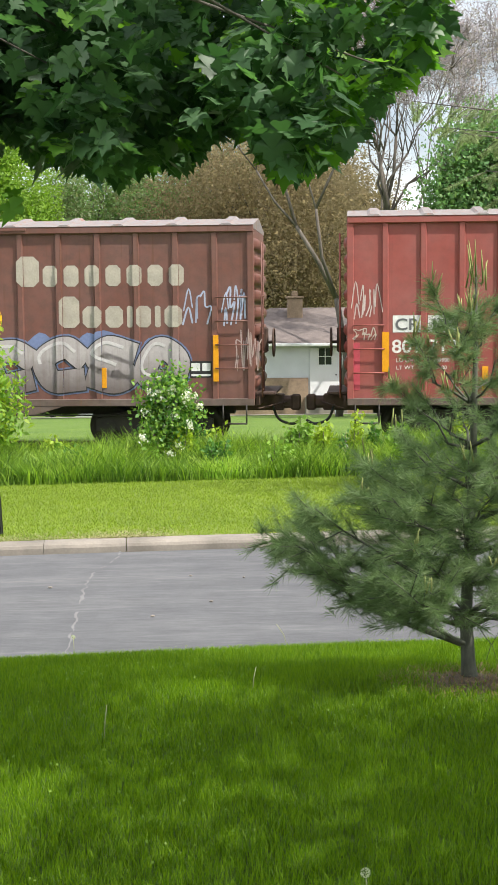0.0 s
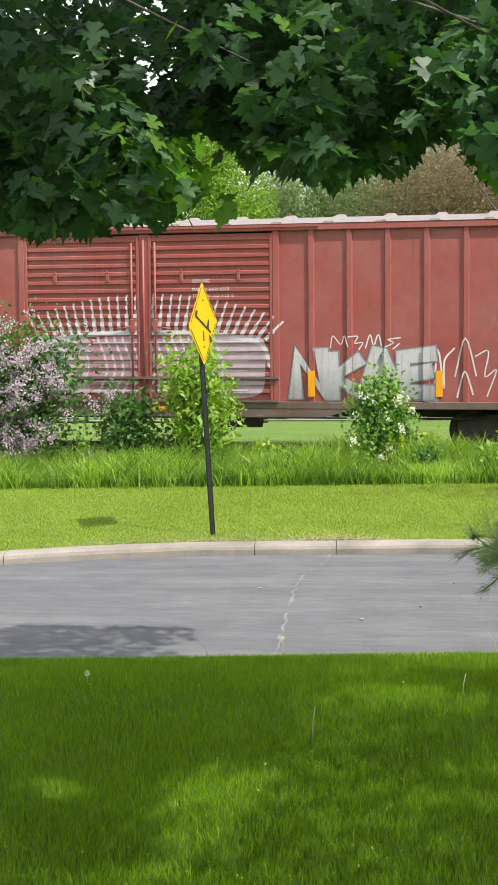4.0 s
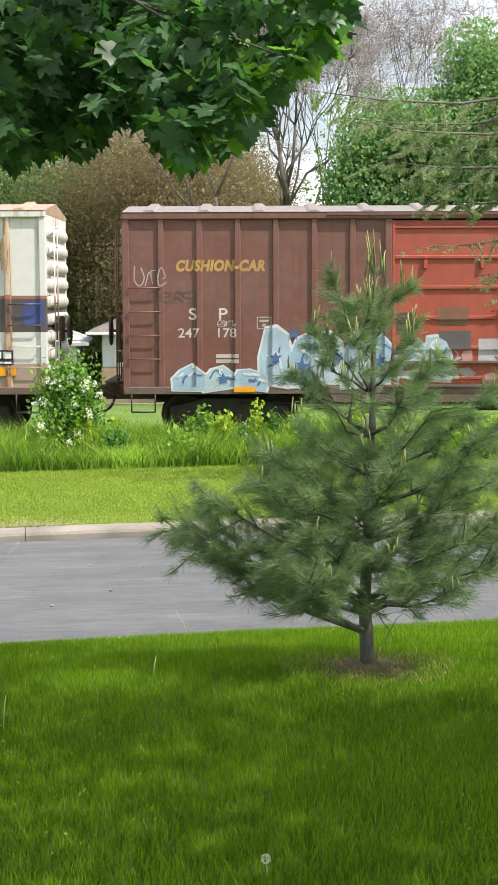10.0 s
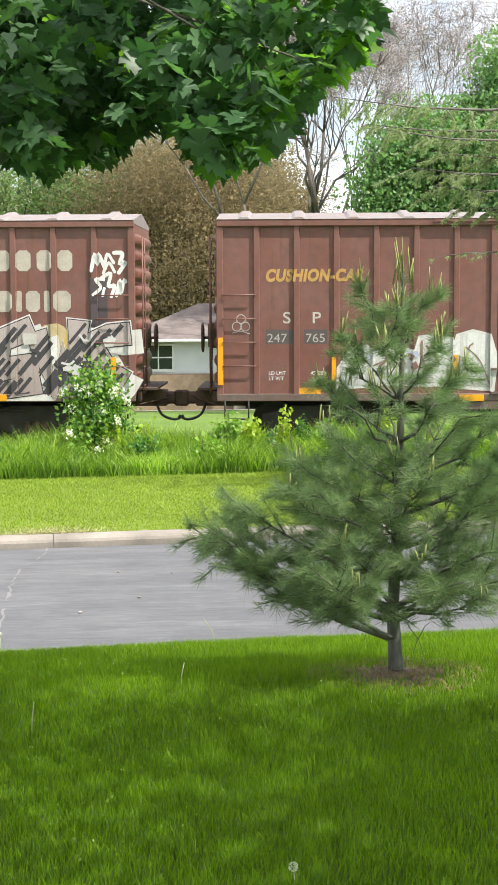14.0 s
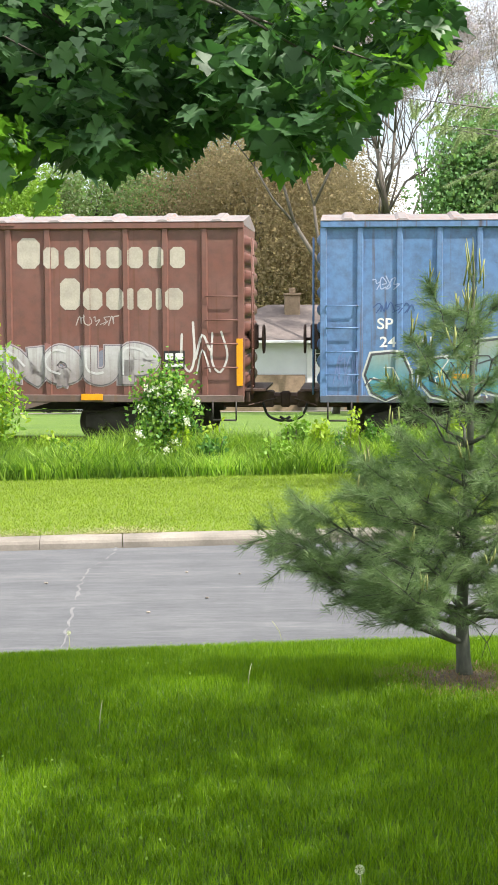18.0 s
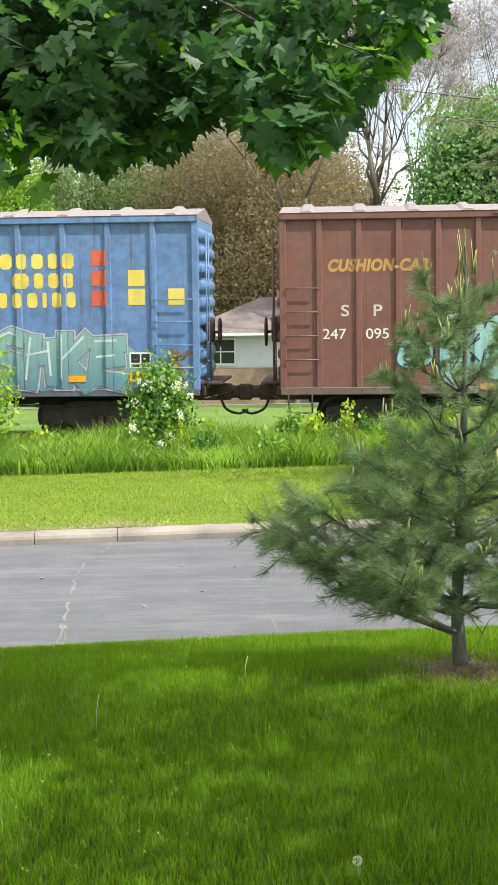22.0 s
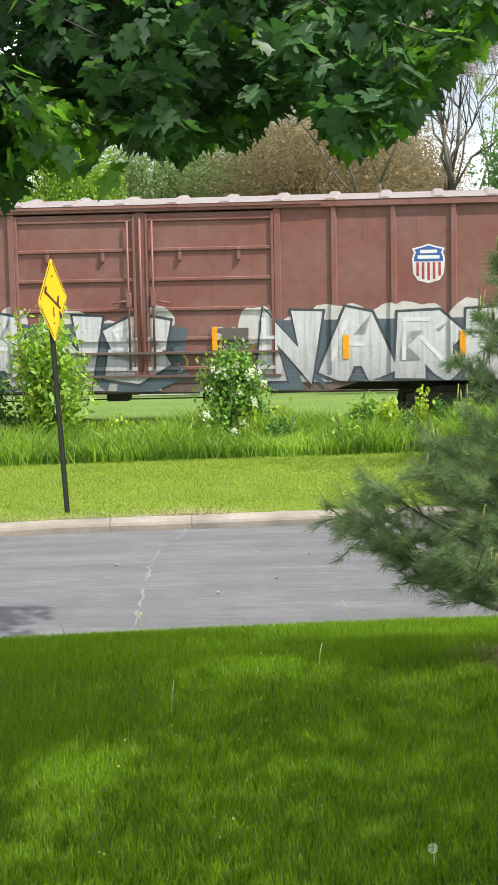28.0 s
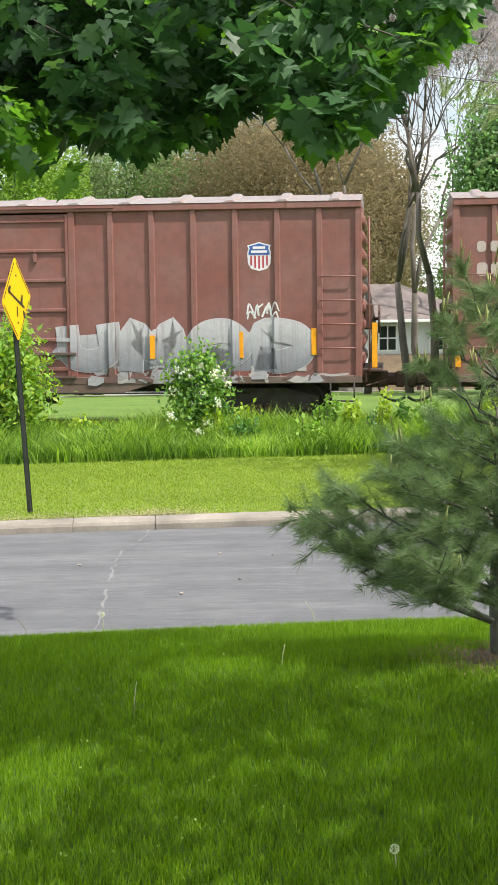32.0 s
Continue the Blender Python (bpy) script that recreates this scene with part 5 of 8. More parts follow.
for k, (x0, x1, z0, z1, n) in enumerate(((14.36, 15.04, 2.85, 3.88, 46), (15.5, 15.92, 2.95, 3.95, 26), (16.28, 16.62, 3.1, 3.92, 22), (16.7, 17.08, 3.1, 3.9, 24), (12.8, 13.3, 3.5, 4.0, 10), (0.45, 1.1, 3.3, 3.95, 8))):
    rust_runs(sk, car, x0, x1, z0, z1, n, 200 + k)
bm = bmesh.new()
box(bm, 14.33, 15.02, 0.0, 0.05, 3.88, 4.1, 0.01)
vent = part("vent", bm, PANEL_GREY, car, "grey louvred vent box")
for k in range(4):
    bm = bmesh.new()
    box(bm, 14.42, 14.58, -0.01, 0.0, 3.92 + 0.04 * k, 3.938 + 0.04 * k)
    part("louvre", bm, BLACK, vent)
for k in range(9):
    bars(sk, car, [(15.98 + 0.01 * (k % 3), 16.42 - 0.06 * (k % 2))], 1.42 + 0.08 * k, 0.022, tint((0.42, 0.38, 0.34)))
bars(sk, car, [(16.73, 17.16, 1.42, 1.71)], 0, 0, BLACK, name="notice")
bars(sk, car, [(16.76, 16.93, 1.55, 1.68), (16.96, 17.13, 1.55, 1.68), (16.76, 17.13, 1.45, 1.49)], 0, 0, WHITE, 0.01)
bars(sk, car, [(17.36, 17.76, 2.2, 2.66)], 0, 0, tint((0.05, 0.07, 0.22)), name="patch")
for z, w in ((3.62, "CLOSE AND LOCK"), (3.52, "DOORS BEFORE"), (3.42, "MOVING CAR")):
    letters(sk, car, w, 9.15, z, 0.08, tint((0.05, 0.04, 0.04)), 0.95)
tangle(sk, car, 7.55, 8.35, 1.62, 1.95, 14, [(0.52, 0.22, 0.06), (0.45, 0.19, 0.06), (0.40, 0.42, 0.42)], 26, 0.22, 0.04)
tangle(sk, car, 7.3, 7.65, 1.5, 2.1, 9, [(0.12, 0.36, 0.46), (0.45, 0.50, 0.52)], 27, 0.14, 0.04)
tangle(sk, car, 4.6, 7.1, 1.0, 2.05, 16, [(0.05, 0.22, 0.55), (0.10, 0.38, 0.55), (0.42, 0.60, 0.60), (0.55, 0.25, 0.10), (0.08, 0.10, 0.14), (0.50, 0.52, 0.50)], 28, 0.2, 0.035, base=0.03)
tangle(sk, car, 11.2, 15.6, 1.0, 2.05, 12, [(0.10, 0.11, 0.13), (0.20, 0.21, 0.24), (0.56, 0.56, 0.38), (0.07, 0.28, 0.52), (0.30, 0.32, 0.36)], 29, 0.2, 0.035, base=0.03)
scrawl(sk, car, 15.75, 16.6, 1.15, 1.3, (0.62, 0.62, 0.62), 0.025, 5, 25)
reflectors(car, [(0.8, 1.15, 0.42, 0.16), (5.0, 1.3, 0.45, 0.13), (13.5, 1.22, 0.42, 0.12), (16.76, 1.21, 0.44, 0.17)], sk)

# 4: brown car with orange-red doors, zebra-striped graffiti
car, sk = boxcar(40.85, 15.47, 5.08, 10.07, 7, 7, BROWN, [RED_DOOR], ROOF_PALE, "brown boxcar with orange-red doors and black-and-white striped graffiti")
letters(sk, car, "CUSHION-CAR", 1.0, 3.2, 0.2, tint((0.46, 0.27, 0.08)), 0.84, 1.1, 0.015, 0.2)
letters(sk, car, "S", 1.24, 2.28, 0.22, tint((0.55, 0.50, 0.45)), 1.2, bold=0.004)
letters(sk, car, "P", 1.8, 2.28, 0.22, tint((0.55, 0.50, 0.45)), 1.2, bold=0.004)
letters(sk, car, "247", 1.04, 1.94, 0.18, tint((0.55, 0.50, 0.45)), 1.1, bold=0.003)
letters(sk, car, "178", 1.75, 1.94, 0.18, tint((0.55, 0.50, 0.45)), 1.1, bold=0.003)
scrawl(sk, car, 0.2, 0.85, 2.9, 3.3, (0.4, 0.34, 0.34), 0.02, 3, 31)
plate_box(sk, car, 2.68, 2.21)
scrawl(sk, car, 0.45, 1.4, 2.6, 2.85, (0.10, 0.07, 0.065), 0.025, 4, 34)
scrawl(sk, car, 1.78, 2.1, 2.13, 2.27, (0.48, 0.44, 0.42), 0.014, 3, 35)
bars(sk, car, [(1.76, 2.2, 1.55 - 0.1 * k, 1.62 - 0.1 * k) for k in range(2)], 0, 0, CREAM)
spiky(sk, car, 0.95, 2.7, 0.9, 1.45, 3, [(0.30, 0.42, 0.52), (0.38, 0.48, 0.52)], (0.58, 0.62, 0.64), (0.08, 0.14, 0.28), 32)
spiky(sk, car, 2.6, 5.2, 1.0, 2.3, 5, [(0.36, 0.47, 0.56), (0.30, 0.42, 0.54), (0.44, 0.53, 0.58)], (0.62, 0.65, 0.66), (0.08, 0.14, 0.28), 33, "pale blue and white jagged graffiti")
stars(sk, car, [(2.9, 1.55), (3.25, 2.0), (3.6, 1.75), (4.1, 1.55), (4.45, 1.85), (4.9, 1.5), (1.9, 1.15), (3.4, 1.4)], 0.13, tint((0.06, 0.13, 0.30)))
spiky(sk, car, 5.3, 6.2, 1.1, 2.1, 2, [(0.36, 0.47, 0.56)], (0.62, 0.65, 0.66), (0.08, 0.14, 0.28), 40)
bm = bmesh.new()
rng = np.random.default_rng(2)
bm2 = [(8.75, 1.5, 0.52, 0.52, 0), (8.75, 2.06, 0.54, 0.2, 1), (8.8, 2.36, 0.1, 0.14, 0)]
for k, (cx, cz, rx, rzz, mi) in enumerate(bm2):
    blob(bm, cx, cz, rx, rzz, rng, mi, 0.004 + 0.004 * k, 0.05, square=2.6)
for k in range(4):
    stroke(bm, [(8.28, 1.2 + 0.2 * k), (9.2, 1.22 + 0.2 * k)], 0.025, 2, 0.018)
sk.lay("graffiti", bm, [tint((0.52, 0.27, 0.08)), tint((0.64, 0.63, 0.58)), tint((0.10, 0.07, 0.06))], car, "orange drum with white dome graffiti")
for x0, x1, zz0, zz1, cc in ((6.0, 6.6, 1.7, 2.05, (0.10, 0.09, 0.09)), (5.2, 5.55, 2.0, 2.4, (0.10, 0.06, 0.05)), (6.75, 7.2, 1.45, 1.9, (0.40, 0.40, 0.42)), (7.7, 8.15, 1.3, 1.9, (0.38, 0.42, 0.46)), (5.95, 6.55, 2.15, 2.5, (0.20, 0.10, 0.06))):
    bars(sk, car, [(x0, x1, zz0, zz1)], 0, 0, tint(cc), name="patch")
tangle(sk, car, 5.15, 7.4, 1.1, 1.75, 26, [(0.50, 0.26, 0.24), (0.42, 0.38, 0.38), (0.22, 0.10, 0.08), (0.30, 0.28, 0.28)], 38, 0.16, 0.025)
tangle(sk, car, 9.25, 10.9, 1.1, 2.0, 34, [(0.55, 0.33, 0.08), (0.10, 0.08, 0.06), (0.40, 0.42, 0.44), (0.58, 0.48, 0.24)], 39, 0.22, 0.035)
scrawl(sk, car, 9.3, 10.0, 2.1, 2.4, (0.7, 0.66, 0.62), 0.035, 4, 34)
company_name(sk, car, 11.12, 2.57, 0.98)
cloud(sk, car, 10.2, 15.1, 1.5, 2.4, 12, [tint((0.52, 0.36, 0.10)), tint((0.50, 0.40, 0.22))], 35)
piece(sk, car, "CANEWS", 10.1, 15.3, 0.86, 2.42, [spray((0.33, 0.27, 0.25), (0.42, 0.36, 0.34), 0.9, 2.2)], (0.03, 0.028, 0.03), (0.66, 0.64, 0.61), 0.30, 0.02, 36, over=1.3, stripes=(0.05, 0.045, 0.05), block=(0.62, 0.60, 0.57), wild=0.09, ragged=0.03, label="black, brown and white striped graffiti")
tangle(sk, car, 10.7, 15.2, 1.0, 2.15, 34, [(0.05, 0.05, 0.05), (0.06, 0.05, 0.05), (0.58, 0.57, 0.55), (0.5, 0.48, 0.44)], 30, 0.17, 0.03, base=0.03)
for px0, px1, pz0, pz1 in ((14.62, 14.95, 2.2, 3.2), (11.1, 11.55, 2.3, 3.0), (10.4, 10.75, 2.2, 2.6)):
    bars(sk, car, [(px0, px1, pz0, pz1)], 0, 0, tint((0.075, 0.055, 0.06)), 0.003, name="paint_swipe")
scrawl(sk, car, 14.66, 15.3, 3.3, 3.75, (0.68, 0.68, 0.66), 0.07, 3, 37)
scrawl(sk, car, 14.7, 15.3, 2.85, 3.3, (0.68, 0.68, 0.66), 0.06, 3, 137)
reflectors(car, [(2.1, 0.9, 0.4, 0.1), (12.6, 0.88, 0.4, 0.12), (15.0, 1.3, 0.1, 0.4)], sk)

# 5: brown car, one dark ribbed door and one maroon
car, sk = boxcar(57.88, 15.54, 5.29, 10.25, 7, 7, BROWN, [BROWN_DARK, MAROON], ROOF_PALE, "brown boxcar with one dark and one maroon ribbed door", ribs="wave")
letters(sk, car, "CUSHION-CAR", 0.92, 3.14, 0.22, tint((0.46, 0.27, 0.08)), 0.84, 1.1, 0.016, 0.2)
letters(sk, car, "S", 1.25, 2.34, 0.22, tint((0.46, 0.42, 0.38)), 1.15, bold=0.003)
letters(sk, car, "P", 1.8, 2.34, 0.22, tint((0.46, 0.42, 0.38)), 1.15, bold=0.003)
bars(sk, car, [(0.93, 1.45, 1.95, 2.22), (1.66, 2.1, 1.95, 2.22)], 0, 0, tint((0.085, 0.07, 0.07)), 0.003, name="dark_patch")
letters(sk, car, "247", 0.95, 1.98, 0.17, tint((0.40, 0.37, 0.34)), 1.1)
letters(sk, car, "765", 1.68, 1.98, 0.17, tint((0.40, 0.37, 0.34)), 1.1)
for r, w, d in ((1.36, "LD LMT", 1.78), (1.26, "LT WT", 1.82)):
    letters(sk, car, w, 0.98, r, 0.07, WHITE, 1.0)
    letters(sk, car, "456200" if r > 1.3 else "63800", d, r, 0.07, WHITE, 1.0)
spiky(sk, car, 2.33, 5.2, 1.1, 2.2, 4, [spray((0.40, 0.40, 0.40), (0.62, 0.63, 0.61), 1.0, 1.7)], (0.60, 0.60, 0.57), (0.26, 0.16, 0.14), 41, "white jagged graffiti blocks", 3)
for px in (2.75, 3.6, 4.5):
    tangle(sk, car, px - 0.12, px + 0.16, 1.3, 1.8, 5, [(0.20, 0.10, 0.085), (0.38, 0.40, 0.50)], int(px * 100), 0.11, 0.05, base=0.03)
company_name(sk, car, 11.18, 2.63, 1.0)
cloud(sk, car, 10.1, 13.9, 1.2, 1.98, 8, [tint((0.20, 0.21, 0.27)), tint((0.26, 0.12, 0.11))], 44)
piece(sk, car, "CNOUP", 10.15, 13.9, 1.18, 1.95, [spray((0.24, 0.20, 0.20), (0.47, 0.46, 0.46), 1.1, 1.8)], (0.18, 0.16, 0.18), (0.40, 0.34, 0.35), 0.40, 0.018, 42, shine=(0.56, 0.55, 0.55), soft=True, ragged=0.02)
scrawl(sk, car, 12.3, 13.1, 2.33, 2.55, (0.42, 0.36, 0.34), 0.02, 5, 45)
scrawl(sk, car, 14.3, 15.2, 1.4, 2.4, (0.60, 0.57, 0.55), 0.04, 3, 43)
bars(sk, car, [(14.0, 14.4, 1.5, 1.85)], 0, 0, BLACK, name="notice")
bars(sk, car, [(14.03, 14.18, 1.68, 1.8), (14.22, 14.37, 1.68, 1.8), (14.03, 14.37, 1.54, 1.6)], 0, 0, WHITE, 0.01)
bm = bmesh.new()
for k, (cx, cz) in enumerate(((0.46, 2.42), (0.38, 2.28), (0.54, 2.28))):
    stroke(bm, [(cx + 0.085 * math.cos(a), cz + 0.085 * math.sin(a)) for a in np.linspace(0, 6.3, 15)], 0.016, 0, 0.004 + 0.0003 * k)
stroke(bm, curve([(0.30, 2.16), (0.46, 2.19), (0.62, 2.14)]), 0.016, 0, 0.005)
sk.lay("graffiti", bm, tint((0.46, 0.42, 0.41)), car, "thin pale clover doodle")
reflectors(car, [(0.02, 1.17, 0.10, 0.9), (1.5, 1.0, 0.48, 0.11), (2.18, 1.25, 0.08, 0.45), (4.48, 1.28, 0.09, 0.45), (4.6, 0.86, 0.46, 0.12), (6.6, 1.62, 0.11, 0.09), (12.4, 0.9, 0.42, 0.12), (15.4, 1.18, 0.12, 0.9)], sk)

# 6: blue car
BLUE_SILL = car_paint("grimy_blue_sill", (0.07, 0.09, 0.13), 0.4, 0.5, 0.25, streak=(0.13, 0.075, 0.05))
GOLD_TEXT = tint((0.36, 0.36, 0.30))
car, sk = boxcar(74.87, 15.45, 5.22, 10.25, 7, 6, BLUE, [BLUE], ROOF_PALE, "blue boxcar with green boulder-like graffiti along its foot", sill_paint=BLUE_SILL, rungs=(0.42, 0.85, 1.3, 1.72))
letters(sk, car, "SP", 1.07, 2.26, 0.21, WHITE, 1.1, bold=0.004)
for w, x in (("24", 1.12), ("71", 1.85), ("22", 2.57)):
    letters(sk, car, w, x, 1.92, 0.2, WHITE, 1.15, bold=0.004)
letters(sk, car, "SECURE BOTH HASP", 6.08, 3.62, 0.07, WHITE, 0.8)
letters(sk, car, "BEFORE MOVING CAR", 6.08, 3.52, 0.07, WHITE, 0.8)
rng = np.random.default_rng(8)
for k, (cx, rx, cz, rzz) in enumerate(((1.3, 0.42, 1.36, 0.42), (2.4, 0.62, 1.36, 0.4), (3.55, 0.74, 1.5, 0.56), (4.85, 0.5, 1.42, 0.5))):
    bm = bmesh.new()
    jag(bm, cx, cz, rx, rzz, np.random.default_rng(k), 0, 0.004 + 0.0003 * k, 8, 0.06)
    jag(bm, cx, cz, rx, rzz, np.random.default_rng(k), 1, 0.008 + 0.0003 * k, 8, 0.025)
    jag(bm, cx, cz, rx, rzz, np.random.default_rng(k), 2 + k % 2, 0.012 + 0.0003 * k, 8, -0.02)
    for j in range(4):
        g = rng.uniform(0, 6.3)
        p = np.array((cx + rng.uniform(-0.2, 0.2), cz + rng.uniform(-0.15, 0.15)))
        stroke(bm, [p, p + 0.6 * np.array((math.cos(g) * rx, math.sin(g) * rzz)), p + 0.85 * np.array((math.cos(g + 0.4) * rx, math.sin(g + 0.4) * rzz))], 0.028, 1 if j % 2 else 0, 0.017 + 0.0003 * j)
    sk.lay("graffiti", bm, [tint((0.56, 0.58, 0.55)), tint((0.06, 0.06, 0.07)), spray((0.05, 0.26, 0.34), (0.33, 0.34, 0.25), 1.2, 2.1), spray((0.06, 0.24, 0.34), (0.20, 0.40, 0.36), 1.2, 2.1)], car, "sea-green angular graffiti with cracked outlines")
tangle(sk, car, 5.3, 10.3, 1.06, 1.95, 420, [(0.06, 0.06, 0.08), (0.10, 0.09, 0.11), (0.30, 0.14, 0.10), (0.44, 0.44, 0.46), (0.20, 0.17, 0.17), (0.24, 0.24, 0.27), (0.34, 0.24, 0.22)], 51, 0.15, 0.026, "crowded grey and rust graffiti over the door foot")
bm = bmesh.new()
rng = np.random.default_rng(57)
stroke(bm, [(5.3 + 0.19 * k, 1.86 + 0.1 * (k % 2) + 0.18 * (k % 5 == 2)) for k in range(14)], 0.05, 0, 0.02)
sk.lay("graffiti", bm, tint((0.62, 0.64, 0.66)), car, "white jagged outline")
for x0, s_ in ((5.45, 52), (8.35, 56)):
    scrawl(sk, car, x0, x0 + 0.75, 2.2, 2.7, (0.66, 0.67, 0.68), 0.025, 6, s_)
    scrawl(sk, car, x0 + 0.1, x0 + 0.8, 2.45, 2.75, (0.66, 0.67, 0.68), 0.022, 4, s_ + 40)
bars(sk, car, [(9.15 + 0.09 * k, 9.22 + 0.09 * k, 2.98, 3.012) for k in range(11)] + [(9.4 + 0.09 * k, 9.47 + 0.09 * k, 2.88, 2.912) for k in range(8)], 0, 0, GOLD_TEXT)
bars(sk, car, [(7.1 + 0.09 * k, 7.17 + 0.09 * k, 2.74, 2.765) for k in range(9)], 0, 0, GOLD_TEXT)
for x0, ws in ((6.3, (0.2, 0.2, 0.06, 0.22, 0.2)), (8.55, (0.26, 0.2, 0.2, 0.06, 0.2, 0.2))):
    scrawl(sk, car, x0, x0 + sum(ws) + 0.2, 0.74, 0.9, (0.42, 0.43, 0.44), 0.035, len(ws), len(ws) + 50)
scrawl(sk, car, 1.0, 1.45, 3.0, 3.25, (0.35, 0.42, 0.62), 0.02, 4, 53)
scrawl(sk, car, 1.0, 1.75, 2.55, 2.8, (0.05, 0.10, 0.25), 0.02, 4, 54)
scrawl(sk, car, 0.3, 0.7, 1.2, 1.9, (0.16, 0.22, 0.42), 0.02, 4, 55)
GOLD = tint((0.68, 0.54, 0.09))
for row, (x0, ws) in enumerate(((11.3, (0.22, 0.24, 0.18, 0.22, 0.18, 0.22)), (11.86, (0.32, 0.18, 0.2, 0.18)), (11.32, (0.17, 0.16, 0.19, 0.2, 0.08, 0.19, 0.17)))):
    x, spans = x0, []
    for w in ws:
        spans.append((x, x + w))
        x += w + 0.1
    bars(sk, car, spans, 3.31 - 0.37 * row, 0.29, GOLD, name="service_lettering")
bars(sk, car, [(13.39, 13.69, 3.35 - 0.38 * k, 3.65 - 0.38 * k) for k in range(3)], 0, 0, tint((0.56, 0.10, 0.05)), name="emblem")
for k in range(2):
    bars(sk, car, [(14.1, 14.42, 2.6 + 0.36 * k, 2.91 + 0.36 * k)], 0, 0, GOLD, name="placard")
bars(sk, car, [(14.87, 15.18, 2.6, 2.91)], 0, 0, GOLD, name="placard")
bars(sk, car, [(14.1, 14.52, 1.4, 1.7)], 0, 0, WHITE, name="notice")
bars(sk, car, [(14.13, 14.3, 1.5, 1.67), (14.33, 14.49, 1.5, 1.67), (14.13, 14.49, 1.42, 1.47)], 0, 0, BLACK, 0.01)
tangle(sk, car, 14.85, 15.2, 1.0, 1.7, 8, [(0.20, 0.11, 0.06), (0.15, 0.10, 0.08)], 58, 0.2, 0.05)
TEAL = spray((0.09, 0.22, 0.28), (0.20, 0.36, 0.34), 1.0, 1.9)
cloud(sk, car, 10.3, 14.0, 0.95, 1.95, 9, [TEAL], 60, "", 0.9)
piece(sk, car, "KCSHKE", 10.2, 14.0, 0.98, 2.1, [TEAL], (0.16, 0.20, 0.24), (0.46, 0.42, 0.45), 0.33, 0.02, 59, over=1.2, shine=(0.46, 0.58, 0.56), wild=0.08, label="teal jagged graffiti with faded pink edge")
reflectors(car, [(2.5, 1.32, 0.5, 0.09), (3.95, 1.3, 0.45, 0.1), (6.85, 1.3, 0.5, 0.12), (9.1, 1.3, 0.48, 0.12), (11.1, 1.12, 0.5, 0.12), (12.85, 1.14, 0.4, 0.12), (14.1, 1.14, 0.5, 0.2)], sk)

# 7: brown car, orange-red doors, mint creatures
car, sk = boxcar(91.87, 16.16, 5.22, 10.34, 7, 7, BROWN, [RED_DOOR], ROOF_PALE, "brown boxcar with orange-red doors and mint-green graffiti")
plate_box(sk, car, 3.22, 2.3)
letters(sk, car, "CUSHION-CAR", 0.9, 3.2, 0.22, tint((0.46, 0.26, 0.07)), 0.86, 1.1, 0.016, 0.2)
letters(sk, car, "S", 1.15, 2.35, 0.22, tint((0.55, 0.52, 0.48)), 1.2, bold=0.003)
letters(sk, car, "P", 1.75, 2.35, 0.22, tint((0.55, 0.52, 0.48)), 1.2, bold=0.003)
letters(sk, car, "247", 0.8, 1.92, 0.2, WHITE, 1.1)
letters(sk, car, "095", 1.62, 1.92, 0.2, WHITE, 1.1)
rng = np.random.default_rng(3)
bm = bmesh.new()
MINT = spray((0.22, 0.46, 0.47), (0.30, 0.56, 0.54), 1.1, 2.0)
for k, (cx, cz, rx, rzz) in enumerate(((2.55, 1.62, 0.34, 0.24), (3.42, 1.74, 0.42, 0.62), (4.42, 1.74, 0.64, 0.64), (4.95, 1.78, 0.3, 0.6), (5.62, 1.95, 0.36, 0.36), (5.7, 1.42, 0.34, 0.22))):
    bm = bmesh.new()
    blob(bm, cx, cz, rx + 0.04, rzz + 0.04, np.random.default_rng(k + 9), 1, 0.004 + 0.0003 * k, 0.1, 26, 3.4)
    blob(bm, cx, cz, rx, rzz, np.random.default_rng(k + 9), 0, 0.009 + 0.0003 * k, 0.1, 26, 3.4)
    for j in range(9):
        q = [(cx + rng.uniform(-0.7, 0.7) * rx, cz + rng.uniform(-0.75, 0.75) * rzz)]
        for _ in range(2):
            q.append((min(max(q[-1][0] + rng.normal() * 0.16, cx - rx * 0.8), cx + rx * 0.8), min(max(q[-1][1] + rng.normal() * 0.16, cz - rzz * 0.8), cz + rzz * 0.8)))
        stroke(bm, curve(q), 0.03, 1, 0.014 + 0.0003 * j)
    for j in range(4):
        blob(bm, cx + rng.uniform(-0.6, 0.6) * rx, cz + rng.uniform(-0.7, 0.7) * rzz, 0.05, 0.07, rng, 1, 0.018 + 0.0003 * j, 0.1, 10)
    sk.lay("graffiti", bm, [tint(MINT), tint((0.03, 0.04, 0.06))], car, "mint-green rounded graffiti with black lines")
tangle(sk, car, 5.9, 10.3, 1.05, 1.95, 120, [(0.10, 0.30, 0.22), (0.13, 0.36, 0.30), (0.40, 0.15, 0.10), (0.28, 0.10, 0.07), (0.05, 0.12, 0.32), (0.40, 0.36, 0.36), (0.45, 0.33, 0.08)], 62, 0.26, 0.035, "worn many-coloured graffiti over the door foot")
tangle(sk, car, 3.0, 10.2, 0.86, 1.0, 60, [(0.40, 0.27, 0.10), (0.10, 0.22, 0.18), (0.16, 0.10, 0.08)], 64, 0.2, 0.03)
tangle(sk, car, 10.5, 15.2, 1.05, 2.05, 16, [(0.04, 0.11, 0.34), (0.10, 0.33, 0.28), (0.30, 0.42, 0.62), (0.52, 0.42, 0.12), (0.03, 0.04, 0.08)], 65, 0.2, 0.03, base=0.03)
